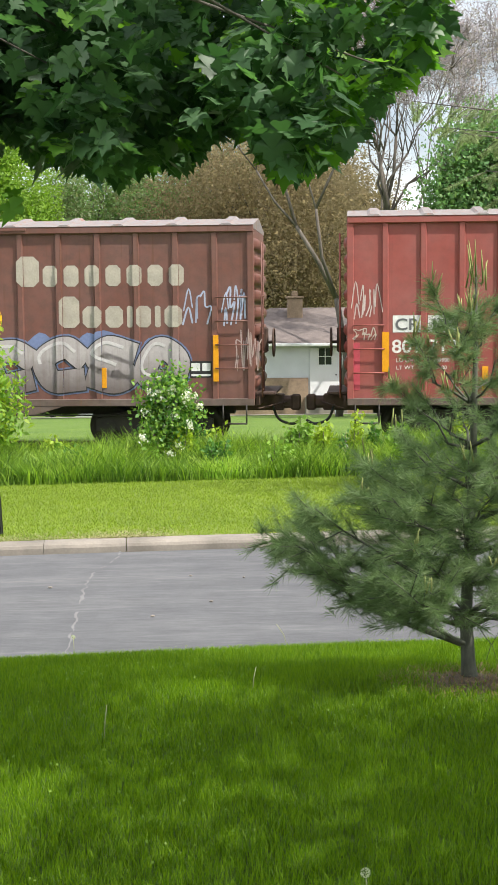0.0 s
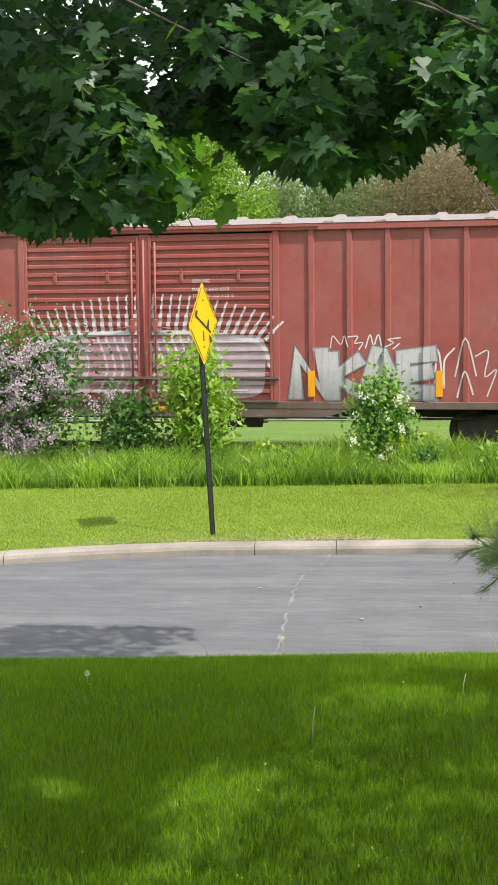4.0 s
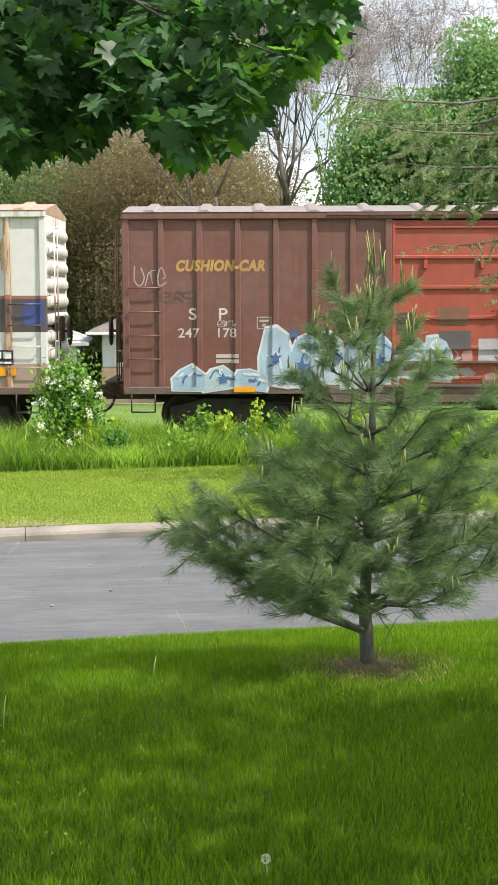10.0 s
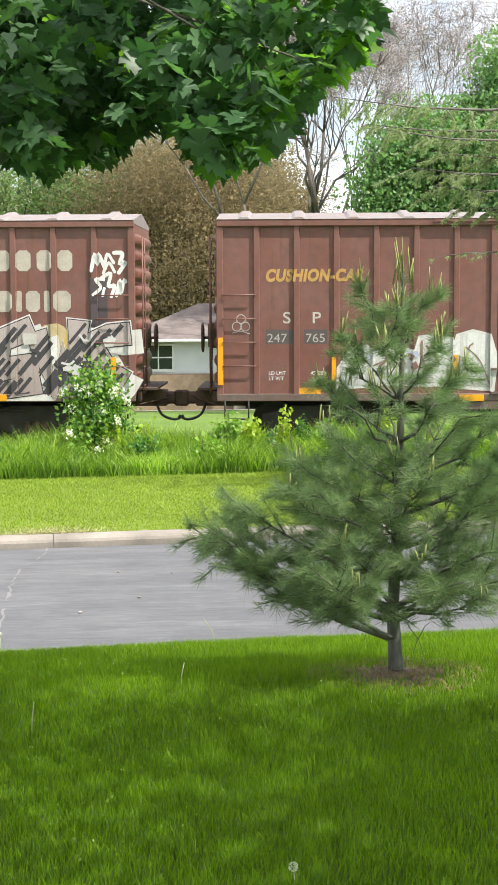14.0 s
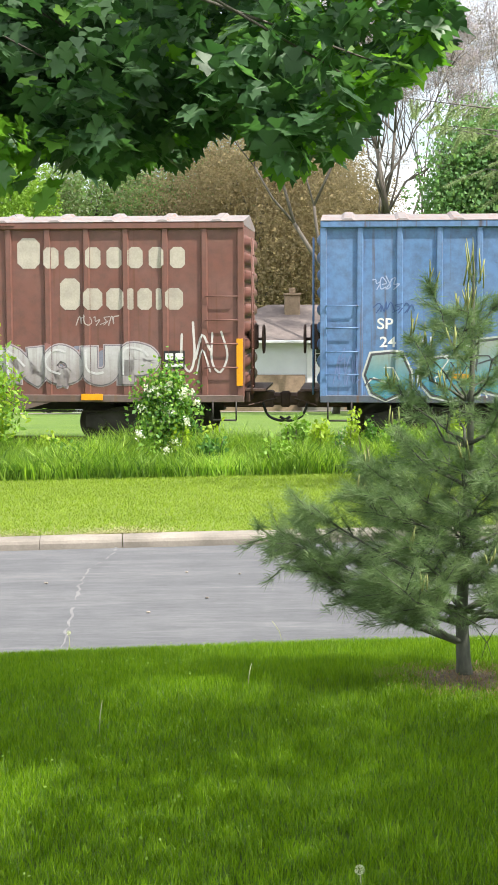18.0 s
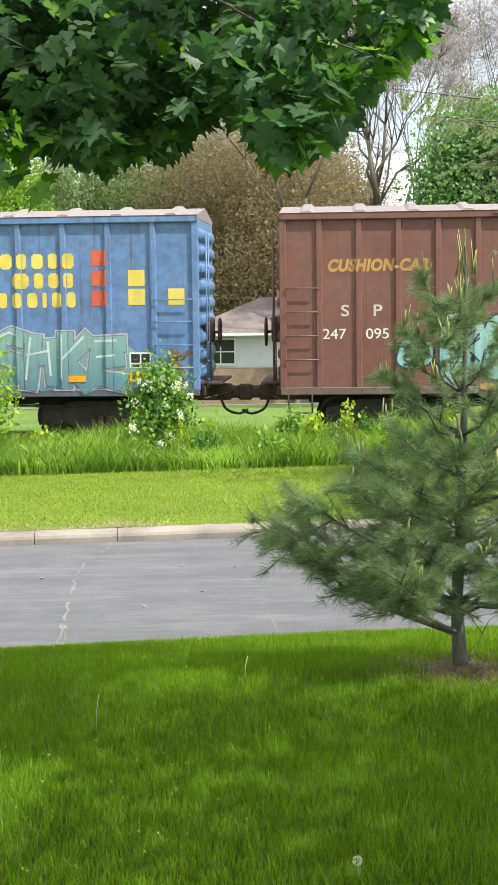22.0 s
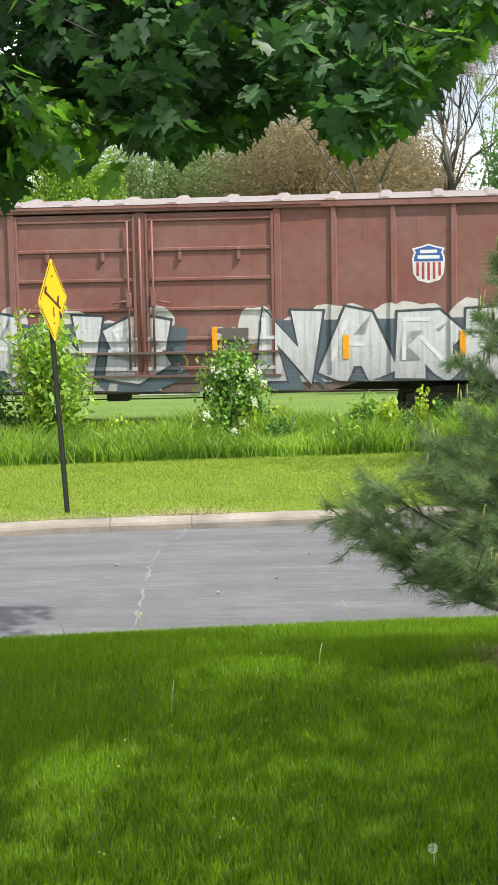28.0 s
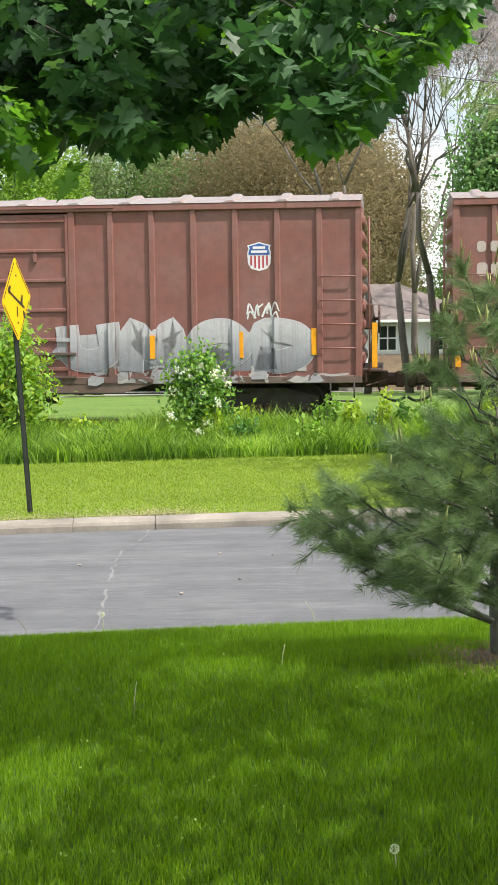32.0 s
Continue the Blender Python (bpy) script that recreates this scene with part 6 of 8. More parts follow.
cloud(sk, car, 9.0, 15.3, 1.3, 2.25, 18, [tint((0.10, 0.30, 0.22)), tint((0.13, 0.36, 0.30)), tint((0.10, 0.30, 0.22)), tint((0.40, 0.17, 0.12))], 66, "", 0.7)
piece(sk, car, "KA", 9.2, 10.5, 0.95, 2.02, [spray((0.06, 0.16, 0.30), (0.16, 0.30, 0.42), 1.0, 1.9)], (0.50, 0.36, 0.10), (0.30, 0.42, 0.55), 0.30, 0.025, 67, over=1.15, shine=(0.35, 0.48, 0.60))
piece(sk, car, "ONOAS", 10.45, 15.3, 0.95, 2.12, [spray((0.02, 0.06, 0.18), (0.07, 0.16, 0.36), 1.0, 1.9), spray((0.04, 0.10, 0.26), (0.14, 0.26, 0.44), 1.0, 1.9)], (0.50, 0.38, 0.12), (0.34, 0.44, 0.56), 0.34, 0.024, 63, shine=(0.30, 0.42, 0.62), wild=0.06, ragged=0.03, label="navy and gold letter graffiti with pale blue edge")
company_name(sk, car, 11.61, 2.62, 0.98)
reflectors(car, [(4.1, 0.88, 0.5, 0.12), (9.9, 0.95, 0.4, 0.1), (12.2, 0.9, 0.42, 0.12)], sk)

# 8: faded brown car, wide bays, silver lettering
car, sk = boxcar(109.36, 16.14, 5.45, 10.53, 5, 5, BROWN2, [BROWN2], ROOF_PALE, "faded oxide-red boxcar with large silver and black graffiti")
bars(sk, car, [(0.95, 3.25, 1.98, 2.28)], 0, 0, tint((0.08, 0.05, 0.05)), name="patch")
letters(sk, car, "SP", 1.38, 2.42, 0.28, tint((0.6, 0.55, 0.5)), 1.15)
letters(sk, car, "253", 1.32, 2.04, 0.2, WHITE, 1.15, 1.15, 0.004).location.y = -0.006
letters(sk, car, "046", 2.42, 2.04, 0.2, WHITE, 1.15, 1.15, 0.004).location.y = -0.006
scrawl(sk, car, 0.3, 1.8, 2.65, 3.35, (0.55, 0.45, 0.42), 0.03, 3, 71)
SILVER_FADE = spray((0.36, 0.37, 0.39), (0.56, 0.58, 0.60), 0.8, 1.7)
for forms, x0, x1, s_ in (("DANS", 3.1, 8.5, 72), ("NARE", 10.1, 15.4, 74)):
    cloud(sk, car, x0, x1, 1.6, 2.36, 10, [tint((0.56, 0.54, 0.52))], s_ + 5)
    bars(sk, car, [(x0 + 0.1, x1 - 0.3, 0.99, 2.05)], 0, 0, tint((0.095, 0.115, 0.135)), 0.006, name="graffiti_ground")
    piece(sk, car, forms, x0, x1, 0.84, 2.24, [SILVER_FADE], (0.05, 0.06, 0.072), None, 0.43, 0.055, s_, over=1.02, block=(0.08, 0.11, 0.135), shine=(0.64, 0.65, 0.67), wild=0.025, ragged=0.02, label="large silver block graffiti with dark outlines")
    bars(sk, car, [(x0 + 0.3, x1 - 0.2, 0.74 if s_ == 72 else 0.87, 0.99)], 0, 0, tint((0.33, 0.33, 0.33)), name="overspray")
bars(sk, car, [(9.4, 10.0, 1.5, 1.92)], 0, 0, tint((0.12, 0.10, 0.10)), name="placard_board")
tangle(sk, car, 7.6, 9.9, 1.1, 1.9, 18, [(0.30, 0.12, 0.10), (0.50, 0.48, 0.50), (0.45, 0.42, 0.10)], 76, 0.12, 0.03)
scrawl(sk, car, 1.2, 3.0, 1.3, 1.85, (0.45, 0.33, 0.30), 0.03, 4, 74)
shield(sk, car, 13.43, 2.70, 0.93)
bm = bmesh.new()
for k, (cx, cz, r) in enumerate(((15.3, 3.1, 0.28), (15.55, 3.2, 0.26), (15.75, 3.0, 0.24), (15.35, 2.88, 0.26), (15.6, 2.85, 0.24), (15.5, 2.58, 0.1), (15.48, 2.44, 0.05))):
    blob(bm, cx, cz, r, r * 0.8, np.random.default_rng(k), 0, 0.004 + 0.0003 * k, 0.1)
    blob(bm, cx, cz, r * 0.9, r * 0.7, np.random.default_rng(k), 1, 0.008 + 0.0003 * k, 0.1)
sk.lay("graffiti", bm, [tint((0.05, 0.05, 0.06)), tint((0.66, 0.66, 0.68))], car, "white speech-cloud graffiti")
scrawl(sk, car, 15.18, 15.82, 2.80, 3.22, (0.03, 0.03, 0.04), 0.032, 4, 75, 0.02)
bars(sk, car, [(12.3, 12.65, 1.75, 2.0)], 0, 0, tint((0.04, 0.07, 0.20)), name="notice")
reflectors(car, [(2.2, 1.3, 0.12, 0.45), (4.42, 1.3, 0.12, 0.45), (5.95, 1.35, 0.11, 0.45), (9.3, 1.5, 0.1, 0.45), (11.8, 1.3, 0.12, 0.45), (14.0, 1.35, 0.12, 0.45), (16.03, 1.12, 0.12, 1.0)], sk)

plate_box(sk, car, 2.42, 2.75)

# 9: faded brown car, white outline tag
car, sk = boxcar(127.22, 15.96, 5.41, 10.36, 7, 7, BROWN2, [BROWN2], ROOF_PALE, "faded oxide-red boxcar with white outline graffiti and grey patches")
letters(sk, car, "SP", 1.02, 2.28, 0.24, WHITE, 1.2, 1.15, 0.003)
for w, x in (("25", 1.05), ("20", 1.8), ("13", 2.52)):
    letters(sk, car, w, x, 1.9, 0.2, WHITE, 1.1, 1.15, 0.003)
for r, w in ((1.12, "LD LMT"), (1.04, "LT WT")):
    letters(sk, car, w, 1.08, r, 0.06, WHITE, 1.0)
piece(sk, car, "SHIRL", 2.3, 6.3, 1.05, 2.1, [BROWN2], (0.60, 0.64, 0.68), None, 0.30, 0.034, 12, over=1.12, wild=0.08, ragged=0.05, label="white outline graffiti")
bm = bmesh.new()
stroke(bm, curve([(3.8, 0.95), (4.6, 0.85), (5.6, 0.93), (6.7, 0.86)]), 0.05, 0, 0.005)
sk.lay("graffiti", bm, tint((0.62, 0.66, 0.70)), car)
bars(sk, car, [(3.0, 3.9, 0.87, 1.12)], 0, 0, tint((0.05, 0.14, 0.12)), name="patch")
BUFF = spray((0.17, 0.18, 0.21), (0.47, 0.47, 0.49), 1.1, 1.95)
cloud(sk, car, 10.2, 15.0, 1.05, 1.9, 10, [BUFF], 84, "", 1.0)
piece(sk, car, "UMOD", 10.1, 15.1, 1.08, 2.08, [BUFF], (0.52, 0.51, 0.53), None, 0.46, 0.012, 85, over=1.05, soft=True, wild=0.03, ragged=0.03, label="pale grey buffed-out graffiti")
tangle(sk, car, 10.5, 15.6, 0.9, 1.2, 60, [(0.28, 0.28, 0.28), (0.40, 0.38, 0.36), (0.14, 0.08, 0.07), (0.33, 0.33, 0.35)], 83, 0.2, 0.03)
scrawl(sk, car, 13.75, 14.4, 2.1, 2.42, (0.68, 0.68, 0.68), 0.035, 4, 82)
shield(sk, car, 14.02, 3.0, 0.69)
bars(sk, car, [(9.0, 9.45, 1.72, 2.05)], 0, 0, tint((0.10, 0.08, 0.08)), name="notice")
bars(sk, car, [(5.85, 6.45, 1.68 + 0.06 * k, 1.71 + 0.06 * k) for k in range(3)], 0, 0, tint((0.5, 0.46, 0.44)))
bars(sk, car, [(5.75, 7.6, 2.02, 2.07)], 0, 0, tint((0.60, 0.58, 0.58)), name="scuff")
reflectors(car, [(0.05, 1.15, 0.11, 0.8), (2.18, 1.3, 0.11, 0.45), (6.6, 1.6, 0.1, 0.42), (9.05 - 0.5, 1.6, 0.1, 0.42), (11.9, 1.35, 0.1, 0.45), (13.6, 1.35, 0.1, 0.5), (15.0, 1.4, 0.1, 0.5), (16.15, 1.15, 0.1, 0.85)], sk)

plate_box(sk, car, 3.2, 2.5)

# 10: the next brown car
car, sk = boxcar(144.88, 15.96, 5.41, 10.4, 7, 7, BROWN2, [BROWN2], ROOF_PALE, "faded oxide-red boxcar at the end of the cut")
bars(sk, car, [(0.45 + 0.24 * k, 0.62 + 0.24 * k, 3.3, 3.5) for k in range(6)] + [(0.45 + 0.26 * k, 0.65 + 0.26 * k, 2.85, 3.1) for k in range(6)], 0, 0, tint((0.45, 0.38, 0.35)), name="company_block")
reflectors(car, [(0.05, 1.15, 0.11, 0.8), (2.18, 1.3, 0.11, 0.45)], sk)

# ---- lawns and grasses ----
rng = np.random.default_rng(11)


def wedge(n, y0, y1, a0, a1, power=1.0):
    """Places strewn over the ground between two distances and two bearings (degrees, to the right)."""
    r = y0 + (y1 - y0) * rng.random(n) ** power
    g = np.radians(rng.uniform(a0, a1, n))
    return np.stack([r * np.tan(g), r], -1)


p = wedge(240000, 4.55, 12.75, -19, 16, 0.95)
u, v = uv(p[:, 0], p[:, 1])
keep = (v < -5.9) & (np.hypot((p[:, 0] - 1.36) / 0.42, (p[:, 1] - 8.9) / 0.6) + rng.normal(size=len(p)) * 0.35 > 0.8)
p = p[keep]
pts = np.stack([p[:, 0], p[:, 1], land(p[:, 0], p[:, 1]) - 0.005], -1)
tuft = np.array([noise.noise((x * 1.7, y * 1.7, 0)) for x, y in p[:, :2]])
lawn = tagged(new("lawn_grass", blades("lawn_grass", pts, 0.068 * (1 + 0.2 * tuft), 0.0044, 0.62, BLADE, rng)), "thick bright green unmown lawn grass", "grass", kind="stuff")

p = np.stack([rng.uniform(-9, 9, 190000), rng.uniform(0.25, 6.2, 190000)], -1)
X, Y = xy(p[:, 0], p[:, 1])
tagged(new("mown_grass", blades("mown_grass", np.stack([X, Y, land(X, Y) - 0.004], -1), 0.036, 0.011, 1.0, BLADE_FAR, rng)), "short yellow-green mown grass verge", "grass", kind="stuff")

n = 4200
p = np.stack([np.concatenate([rng.normal(0.0, 0.32, 1900), rng.normal(-1.5, 0.9, 1600), rng.uniform(-5.2, 5, 700)]), 0.22 + np.abs(rng.normal(0.0, 0.30, n)) * rng.uniform(0.1, 1, n)], -1)
X, Y = xy(p[:, 0], p[:, 1])
tagged(new("grass_clippings", blades("grass_clippings", np.stack([X, Y, land(X, Y) + 0.012], -1), 0.022, 0.008, 4.0, DRY, rng)), "dry pale grass clippings along the kerb", "grass clippings", kind="stuff")

p = np.stack([rng.uniform(-11, 11, 62000), 5.6 + 3.3 * rng.random(62000) ** 1.2], -1)
X, Y = xy(p[:, 0], p[:, 1])
hill = np.array([noise.noise((x * 0.8, y * 0.8, 3)) + 0.8 * noise.noise((x * 2.6, y * 2.6, 8)) for x, y in zip(X, Y)])
pale = (np.array([noise.noise((x * 1.1, y * 1.1, 14)) for x, y in zip(X, Y)]) + rng.normal(0, 0.3, len(X)) > 0.28).astype(int)
tagged(new("tall_grass", blades("tall_grass", np.stack([X, Y, land(X, Y) - 0.01], -1), (0.5 + 0.26 * hill) * np.interp(p[:, 1], [5.6, 6.3], [0.75, 1]), 0.022, 1.0, [TALL, TALL_PALE], rng, pale)), "tall unmown green grass beside the railway", "grass", kind="stuff")

# clover and small weeds among the blades
CLOVER = leafy("clover_leaf", (0.13, 0.26, 0.03), (0.26, 0.38, 0.08), 0.4)
p = wedge(2400, 4.7, 12.4, -18, 15, 0.8)
p = p[np.array([noise.noise((x * 0.9, y * 0.9, 21)) for x, y in p]) > -0.02]
n = len(p)
tagged(new("clover", strewn("clover", np.array([(0, -0.5, 0), (0.42, 0, 0.05), (0, 0.5, 0), (-0.42, 0, 0.05)]), [(0, 1, 2, 3)], np.stack([p[:, 0], p[:, 1], land(p[:, 0], p[:, 1]) + rng.uniform(0.045, 0.075, n)], -1), spin(rng, n, 0.5), rng.uniform(0.008, 0.018, n), CLOVER)), "pale green clover and small weeds in the lawn", "clover", kind="stuff")

# bare mulch round the young pine, with a few weeds
bm = bmesh.new()
c0 = bm.verts.new((1.36, 8.9, float(land(1.36, 8.9)) + 0.03))
ring = []
for k in range(40):
    g = 2 * math.pi * k / 40
    r = 0.62 + 0.3 * noise.noise((math.cos(g) * 2, math.sin(g) * 2, 5))
    x, y = 1.36 + 0.52 * r * math.cos(g), 8.9 + 0.72 * r * math.sin(g)
    ring.append(bm.verts.new((x, y, float(land(x, y)) + 0.006)))
for k in range(40):
    bm.faces.new((c0, ring[k], ring[(k + 1) % 40]))
solid("mulch", bm, MULCH, "ring of brown mulch round the young pine", "mulch", kind="structure")
n = 1100
g, r = rng.uniform(0, 6.3, n), np.sqrt(rng.random(n)) * 0.62
X, Y = 1.36 + r * np.cos(g) * 0.9, 8.9 + r * np.sin(g) * 1.2
tagged(new("dead_needles", blades("dead_needles", np.stack([X, Y, land(X, Y) + 0.02], -1), 0.03, 0.006, 3.0, leafy("dead_needle", (0.20, 0.12, 0.06), (0.38, 0.27, 0.14), 0.05), rng)), "fallen brown needles and bark scraps", "needles", kind="stuff")

# ---- leaves, limbs ----
BARK = plain("grey_bark", (0.13, 0.115, 0.10), 0.9, 0.35, 6, 40, 0.8, 0.02, stretch=(1, 1, 0.25))
BARK_PALE = plain("grey_brown_bark", (0.135, 0.114, 0.098), 0.9, 0.3, 3, 25, 0.6, 0.03, stretch=(1, 1, 0.3))
BARK_PINE = plain("young_pine_bark", (0.105, 0.11, 0.085), 0.85, 0.35, 14, 60, 0.6, 0.006, stretch=(1, 1, 0.4))
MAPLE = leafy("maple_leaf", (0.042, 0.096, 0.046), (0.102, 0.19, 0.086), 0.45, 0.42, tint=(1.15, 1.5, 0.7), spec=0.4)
# brighter copy of the maple leaf, sunlight put into its colour
MAPLE_SUNLIT = leafy("sunlit_maple_leaf", (0.10, 0.23, 0.035), (0.20, 0.37, 0.07), 0.55, 0.5, tint=(1.3, 1.55, 0.6), spec=0.25)
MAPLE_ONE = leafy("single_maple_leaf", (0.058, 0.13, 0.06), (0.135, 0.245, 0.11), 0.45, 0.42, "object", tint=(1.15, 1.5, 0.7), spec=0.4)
NEEDLE = leafy("pine_needle", (0.118, 0.188, 0.086), (0.30, 0.39, 0.188), 0.45, 0.4, tint=(1.15, 1.35, 0.95))
CANDLE = plain("pine_candle", (0.32, 0.34, 0.12), 0.7, 0.2, 20, 80)

# a five-lobed leaf, one unit long, stalk end at the origin
half = [(0.0, 0.05), (0.16, 0.0), (0.30, 0.10), (0.24, 0.17), (0.44, 0.30), (0.52, 0.52), (0.34, 0.48), (0.24, 0.50), (0.27, 0.66), (0.13, 0.70), (0.0, 1.0)]
outline = half + [(-x, y) for x, y in reversed(half[1:-1])]
LEAF = np.array([(0.0, 0.42, 0.0)] + [(x, y - 0.05, -0.05 * abs(x) - 0.10 * (y - 0.3) ** 2) for x, y in outline])
LEAF_F = [(0, k, k % len(outline) + 1) for k in range(1, len(outline) + 1)]
DIAMOND = np.array([(0, -0.5, 0), (0.33, 0, 0.06), (0, 0.5, 0), (-0.33, 0, 0.06)])
DIAMOND_F = [(0, 1, 2, 3)]


def hanging(rng, n, droop=0.7):
    """Turns of leaves that hang from their stalks and face more or less outward."""
    a, b, c = rng.uniform(0, 2 * np.pi, n), rng.normal(-droop, 0.45, n), rng.normal(0, 0.5, n)
    y = np.stack([np.cos(a) * np.cos(b), np.sin(a) * np.cos(b), np.sin(b)], -1)
    s = np.stack([-np.sin(a), np.cos(a), 0 * a], -1)
    z = np.cross(s, y)
    x = s * np.cos(c)[:, None] + z * np.sin(c)[:, None]
    return np.stack([x, y, np.cross(x, y)], -1)


# the maple over the lawn: its trunk stands outside the view, its boughs hang into it
maple = thing("maple_tree", "broad maple with dense dark leaves hanging over the lawn", "tree")
bm = bmesh.new()
tz = float(land(-3.9, 2.2))
tube(bm, [(-3.9, 2.2, tz - 0.1), (-3.88, 2.2, tz + 0.5), (-3.8, 2.25, 3.2), (-3.5, 2.4, 5.2), (-3.2, 2.6, 7.4), (-3.0, 2.7, 9.3)], [0.30, 0.24, 0.20, 0.17, 0.11, 0.03], 12)
part("trunk", bm, BARK, maple)
LOW_B = [-34, -22, -18, -16, -13, -11.2, -10.6, -10.0, -9.0, -7.8, -6, -4.4, -3, -2.2, -1.6, -0.4, 0.5, 0.9, 2.5, 3.6, 4.5, 5.2, 5.9, 6.6, 7.3, 8.0, 8.6, 9.4]
LOW_E = [2.2, 2.6, 3.2, 2.6, 3.0, 3.0, 5.0, 7.2, 5.8, 5.2, 4.8, 4.9, 4.8, 4.9, 5.7, 6.3, 5.8, 4.9, 4.7, 5.2, 5.9, 7.0, 8.0, 8.3, 8.9, 10.0, 12.0, 14]


def low_edge(bearing):
    return np.interp(bearing, LOW_B, LOW_E)


tips = []
for k in range(30):
    g = radians(rng.uniform(-32, 7.0))
    r = rng.uniform(4.3, 7.0)
    el = float(low_edge(math.degrees(g))) + rng.uniform(0.4, 8)
    tips.append(Vector((r * math.tan(g), r, 3 + r * math.tan(radians(el)) + 0.08)))


def shade(x, y):
    """How closely the unseen leaves added above the view shade the lawn, along the sun's rays."""
    left = np.where(y < 11.6, np.clip((-0.35 - x) / 1.1, 0, 1) * np.interp(y, [5.8, 6.9, 8, 11], [0.25, 0.9, 1, 0.75]), -1)
    band = np.exp(-((y - 7.3 + 0.25 * x) / 1.05) ** 2)
    near = np.interp(y, [5.6, 6.3, 8.4], [0.38, 0.28, 0.05])
    far = np.where(y < 11.6, np.interp(x, [-3, -2.0, -1.0], [0.9, 0.6, 0.05]), np.interp(x, [-3.0, -2.0], [0.85, -0.3]))
    right = np.clip((x - 0.1) / 1.0, 0, 1) * np.clip((8.3 - y) / 1.2, 0, 1) * 0.95
    return np.maximum.reduce([left, 0.56 * band, near, right, np.where(y > 8.4, far, -1)]) - np.where(y > 11.6, 0.2, 0)


# unseen leaves added above the view, set by shade() to darken the lawn
n2 = 76000
gx, gy = rng.uniform(-4.5, 5.0, n2), rng.uniform(3.5, 13.8, n2)
hq = (3.0 + 0.235 * gy) / 1.09 + 2.6 * rng.random(n2)
Q = np.stack([gx + hq * SUN.x / SUN.z, gy + hq * SUN.y / SUN.z, land(gx, gy) + hq], -1)
soft = np.array([noise.noise((a * 1.1, b * 0.9, 4)) + 0.6 * noise.noise((a * 2.7, b * 2.3, 6)) for a, b in zip(gx, gy)])
# the added leaves are left open where the sun is to reach the outer sprays
c = (Q[:, 2] - 3.65) / SUN.z
sx_, sy_ = Q[:, 0] - c * SUN.x, Q[:, 1] - c * SUN.y
brg = np.degrees(np.arctan2(sx_, sy_))
opening = ((brg > -3) & (brg < 9.3) & (sy_ > 4.1) & (sy_ < 5.7)) | (np.hypot(sx_ + 0.9, sy_ - 4.7) < 0.5)
Q = Q[(rng.random(n2) < shade(gx, gy) + np.where(gy > 9, 0.18, 0.26) * soft) & (Q[:, 2] > 3.3 + 0.235 * np.maximum(Q[:, 1], 0)) & ~(opening & (rng.random(n2) < 0.97))]
# further unseen leaves, added to shade the left-hand boughs
n3 = 5200
brg, r3, e3 = np.radians(rng.uniform(-16, -3.0, n3)), rng.uniform(4.0, 7.6, n3), rng.uniform(3.9, 4.7, n3)
up3 = rng.uniform(2.3, 3.6, n3)
Q3 = np.stack([r3 * np.tan(brg) + up3 * SUN.x / SUN.z, r3 + up3 * SUN.y / SUN.z, e3 + up3], -1)
lit = np.hypot(r3 * np.tan(brg) - (e3 - 3.5) * SUN.x / SUN.z + 0.92, r3 - (e3 - 3.5) * SUN.y / SUN.z - 4.7) < 0.5
Q = np.concatenate([Q, Q3[~lit & (Q3[:, 2] > 3.3 + 0.235 * np.maximum(Q3[:, 1], 0))]])
for k in range(22):
    tips.append(Vector(Q[rng.integers(len(Q))]))
for t in tips:
    bm = bmesh.new()
    root = Vector((-3.6, 2.35, min(8.6, max(3.4, t.z + rng.uniform(-0.3, 0.8)))))
    mid = root.lerp(t, 0.5) + Vector((rng.normal() * 0.2, rng.normal() * 0.2, 0.35))
    q = [root, root.lerp(mid, 0.5) + Vector((0, 0, 0.12)), mid, mid.lerp(t, 0.5) + Vector((rng.normal() * 0.1, rng.normal() * 0.1, 0.1)), t]
    tube(bm, q, [0.034, 0.022, 0.013, 0.008, 0.003], 5)
    part("bough", bm, BARK, maple)

# leaves: near the eye's reach thick and well formed, above it the looser unseen roof added for shade
n = 33000
bearing = rng.uniform(-30, 8.0, n)
r = rng.uniform(4.2, 7.4, n)
rag = np.array([noise.noise((b * 0.55, d * 1.3, 2.0)) + 0.6 * noise.noise((b * 1.4, d * 2.0, 7.0)) for b, d in zip(bearing, r)])
el = low_edge(bearing) + 0.75 + 1.0 * np.abs(rag) + np.abs(rng.normal(0, 4.6, n)) + rng.normal(0, 0.15, n)
P = np.stack([r * np.tan(np.radians(bearing)), r, 3 + r * np.tan(np.radians(el))], -1)
clump = np.array([noise.noise((a * 2.4, b * 2.4, c * 2.4)) for a, b, c in P])
P = P[(clump > np.interp(bearing, [-4, 2, 5], [-0.2, -0.08, 0.05])) & (el < np.interp(bearing, [-9, -3, 1, 10], [15, 13.5, 13.5, 14])) & (bearing < 7.6 + 2.0 * clump)]
# leaves thinned along the sun's path so that it lights the lower spray
c = (P[:, 2] - 3.4) / SUN.z
lane = np.hypot(P[:, 0] - c * SUN.x + 0.95, P[:, 1] - c * SUN.y - 4.7) < 0.42
P = P[~(lane & (rng.random(len(P)) < 0.88))]
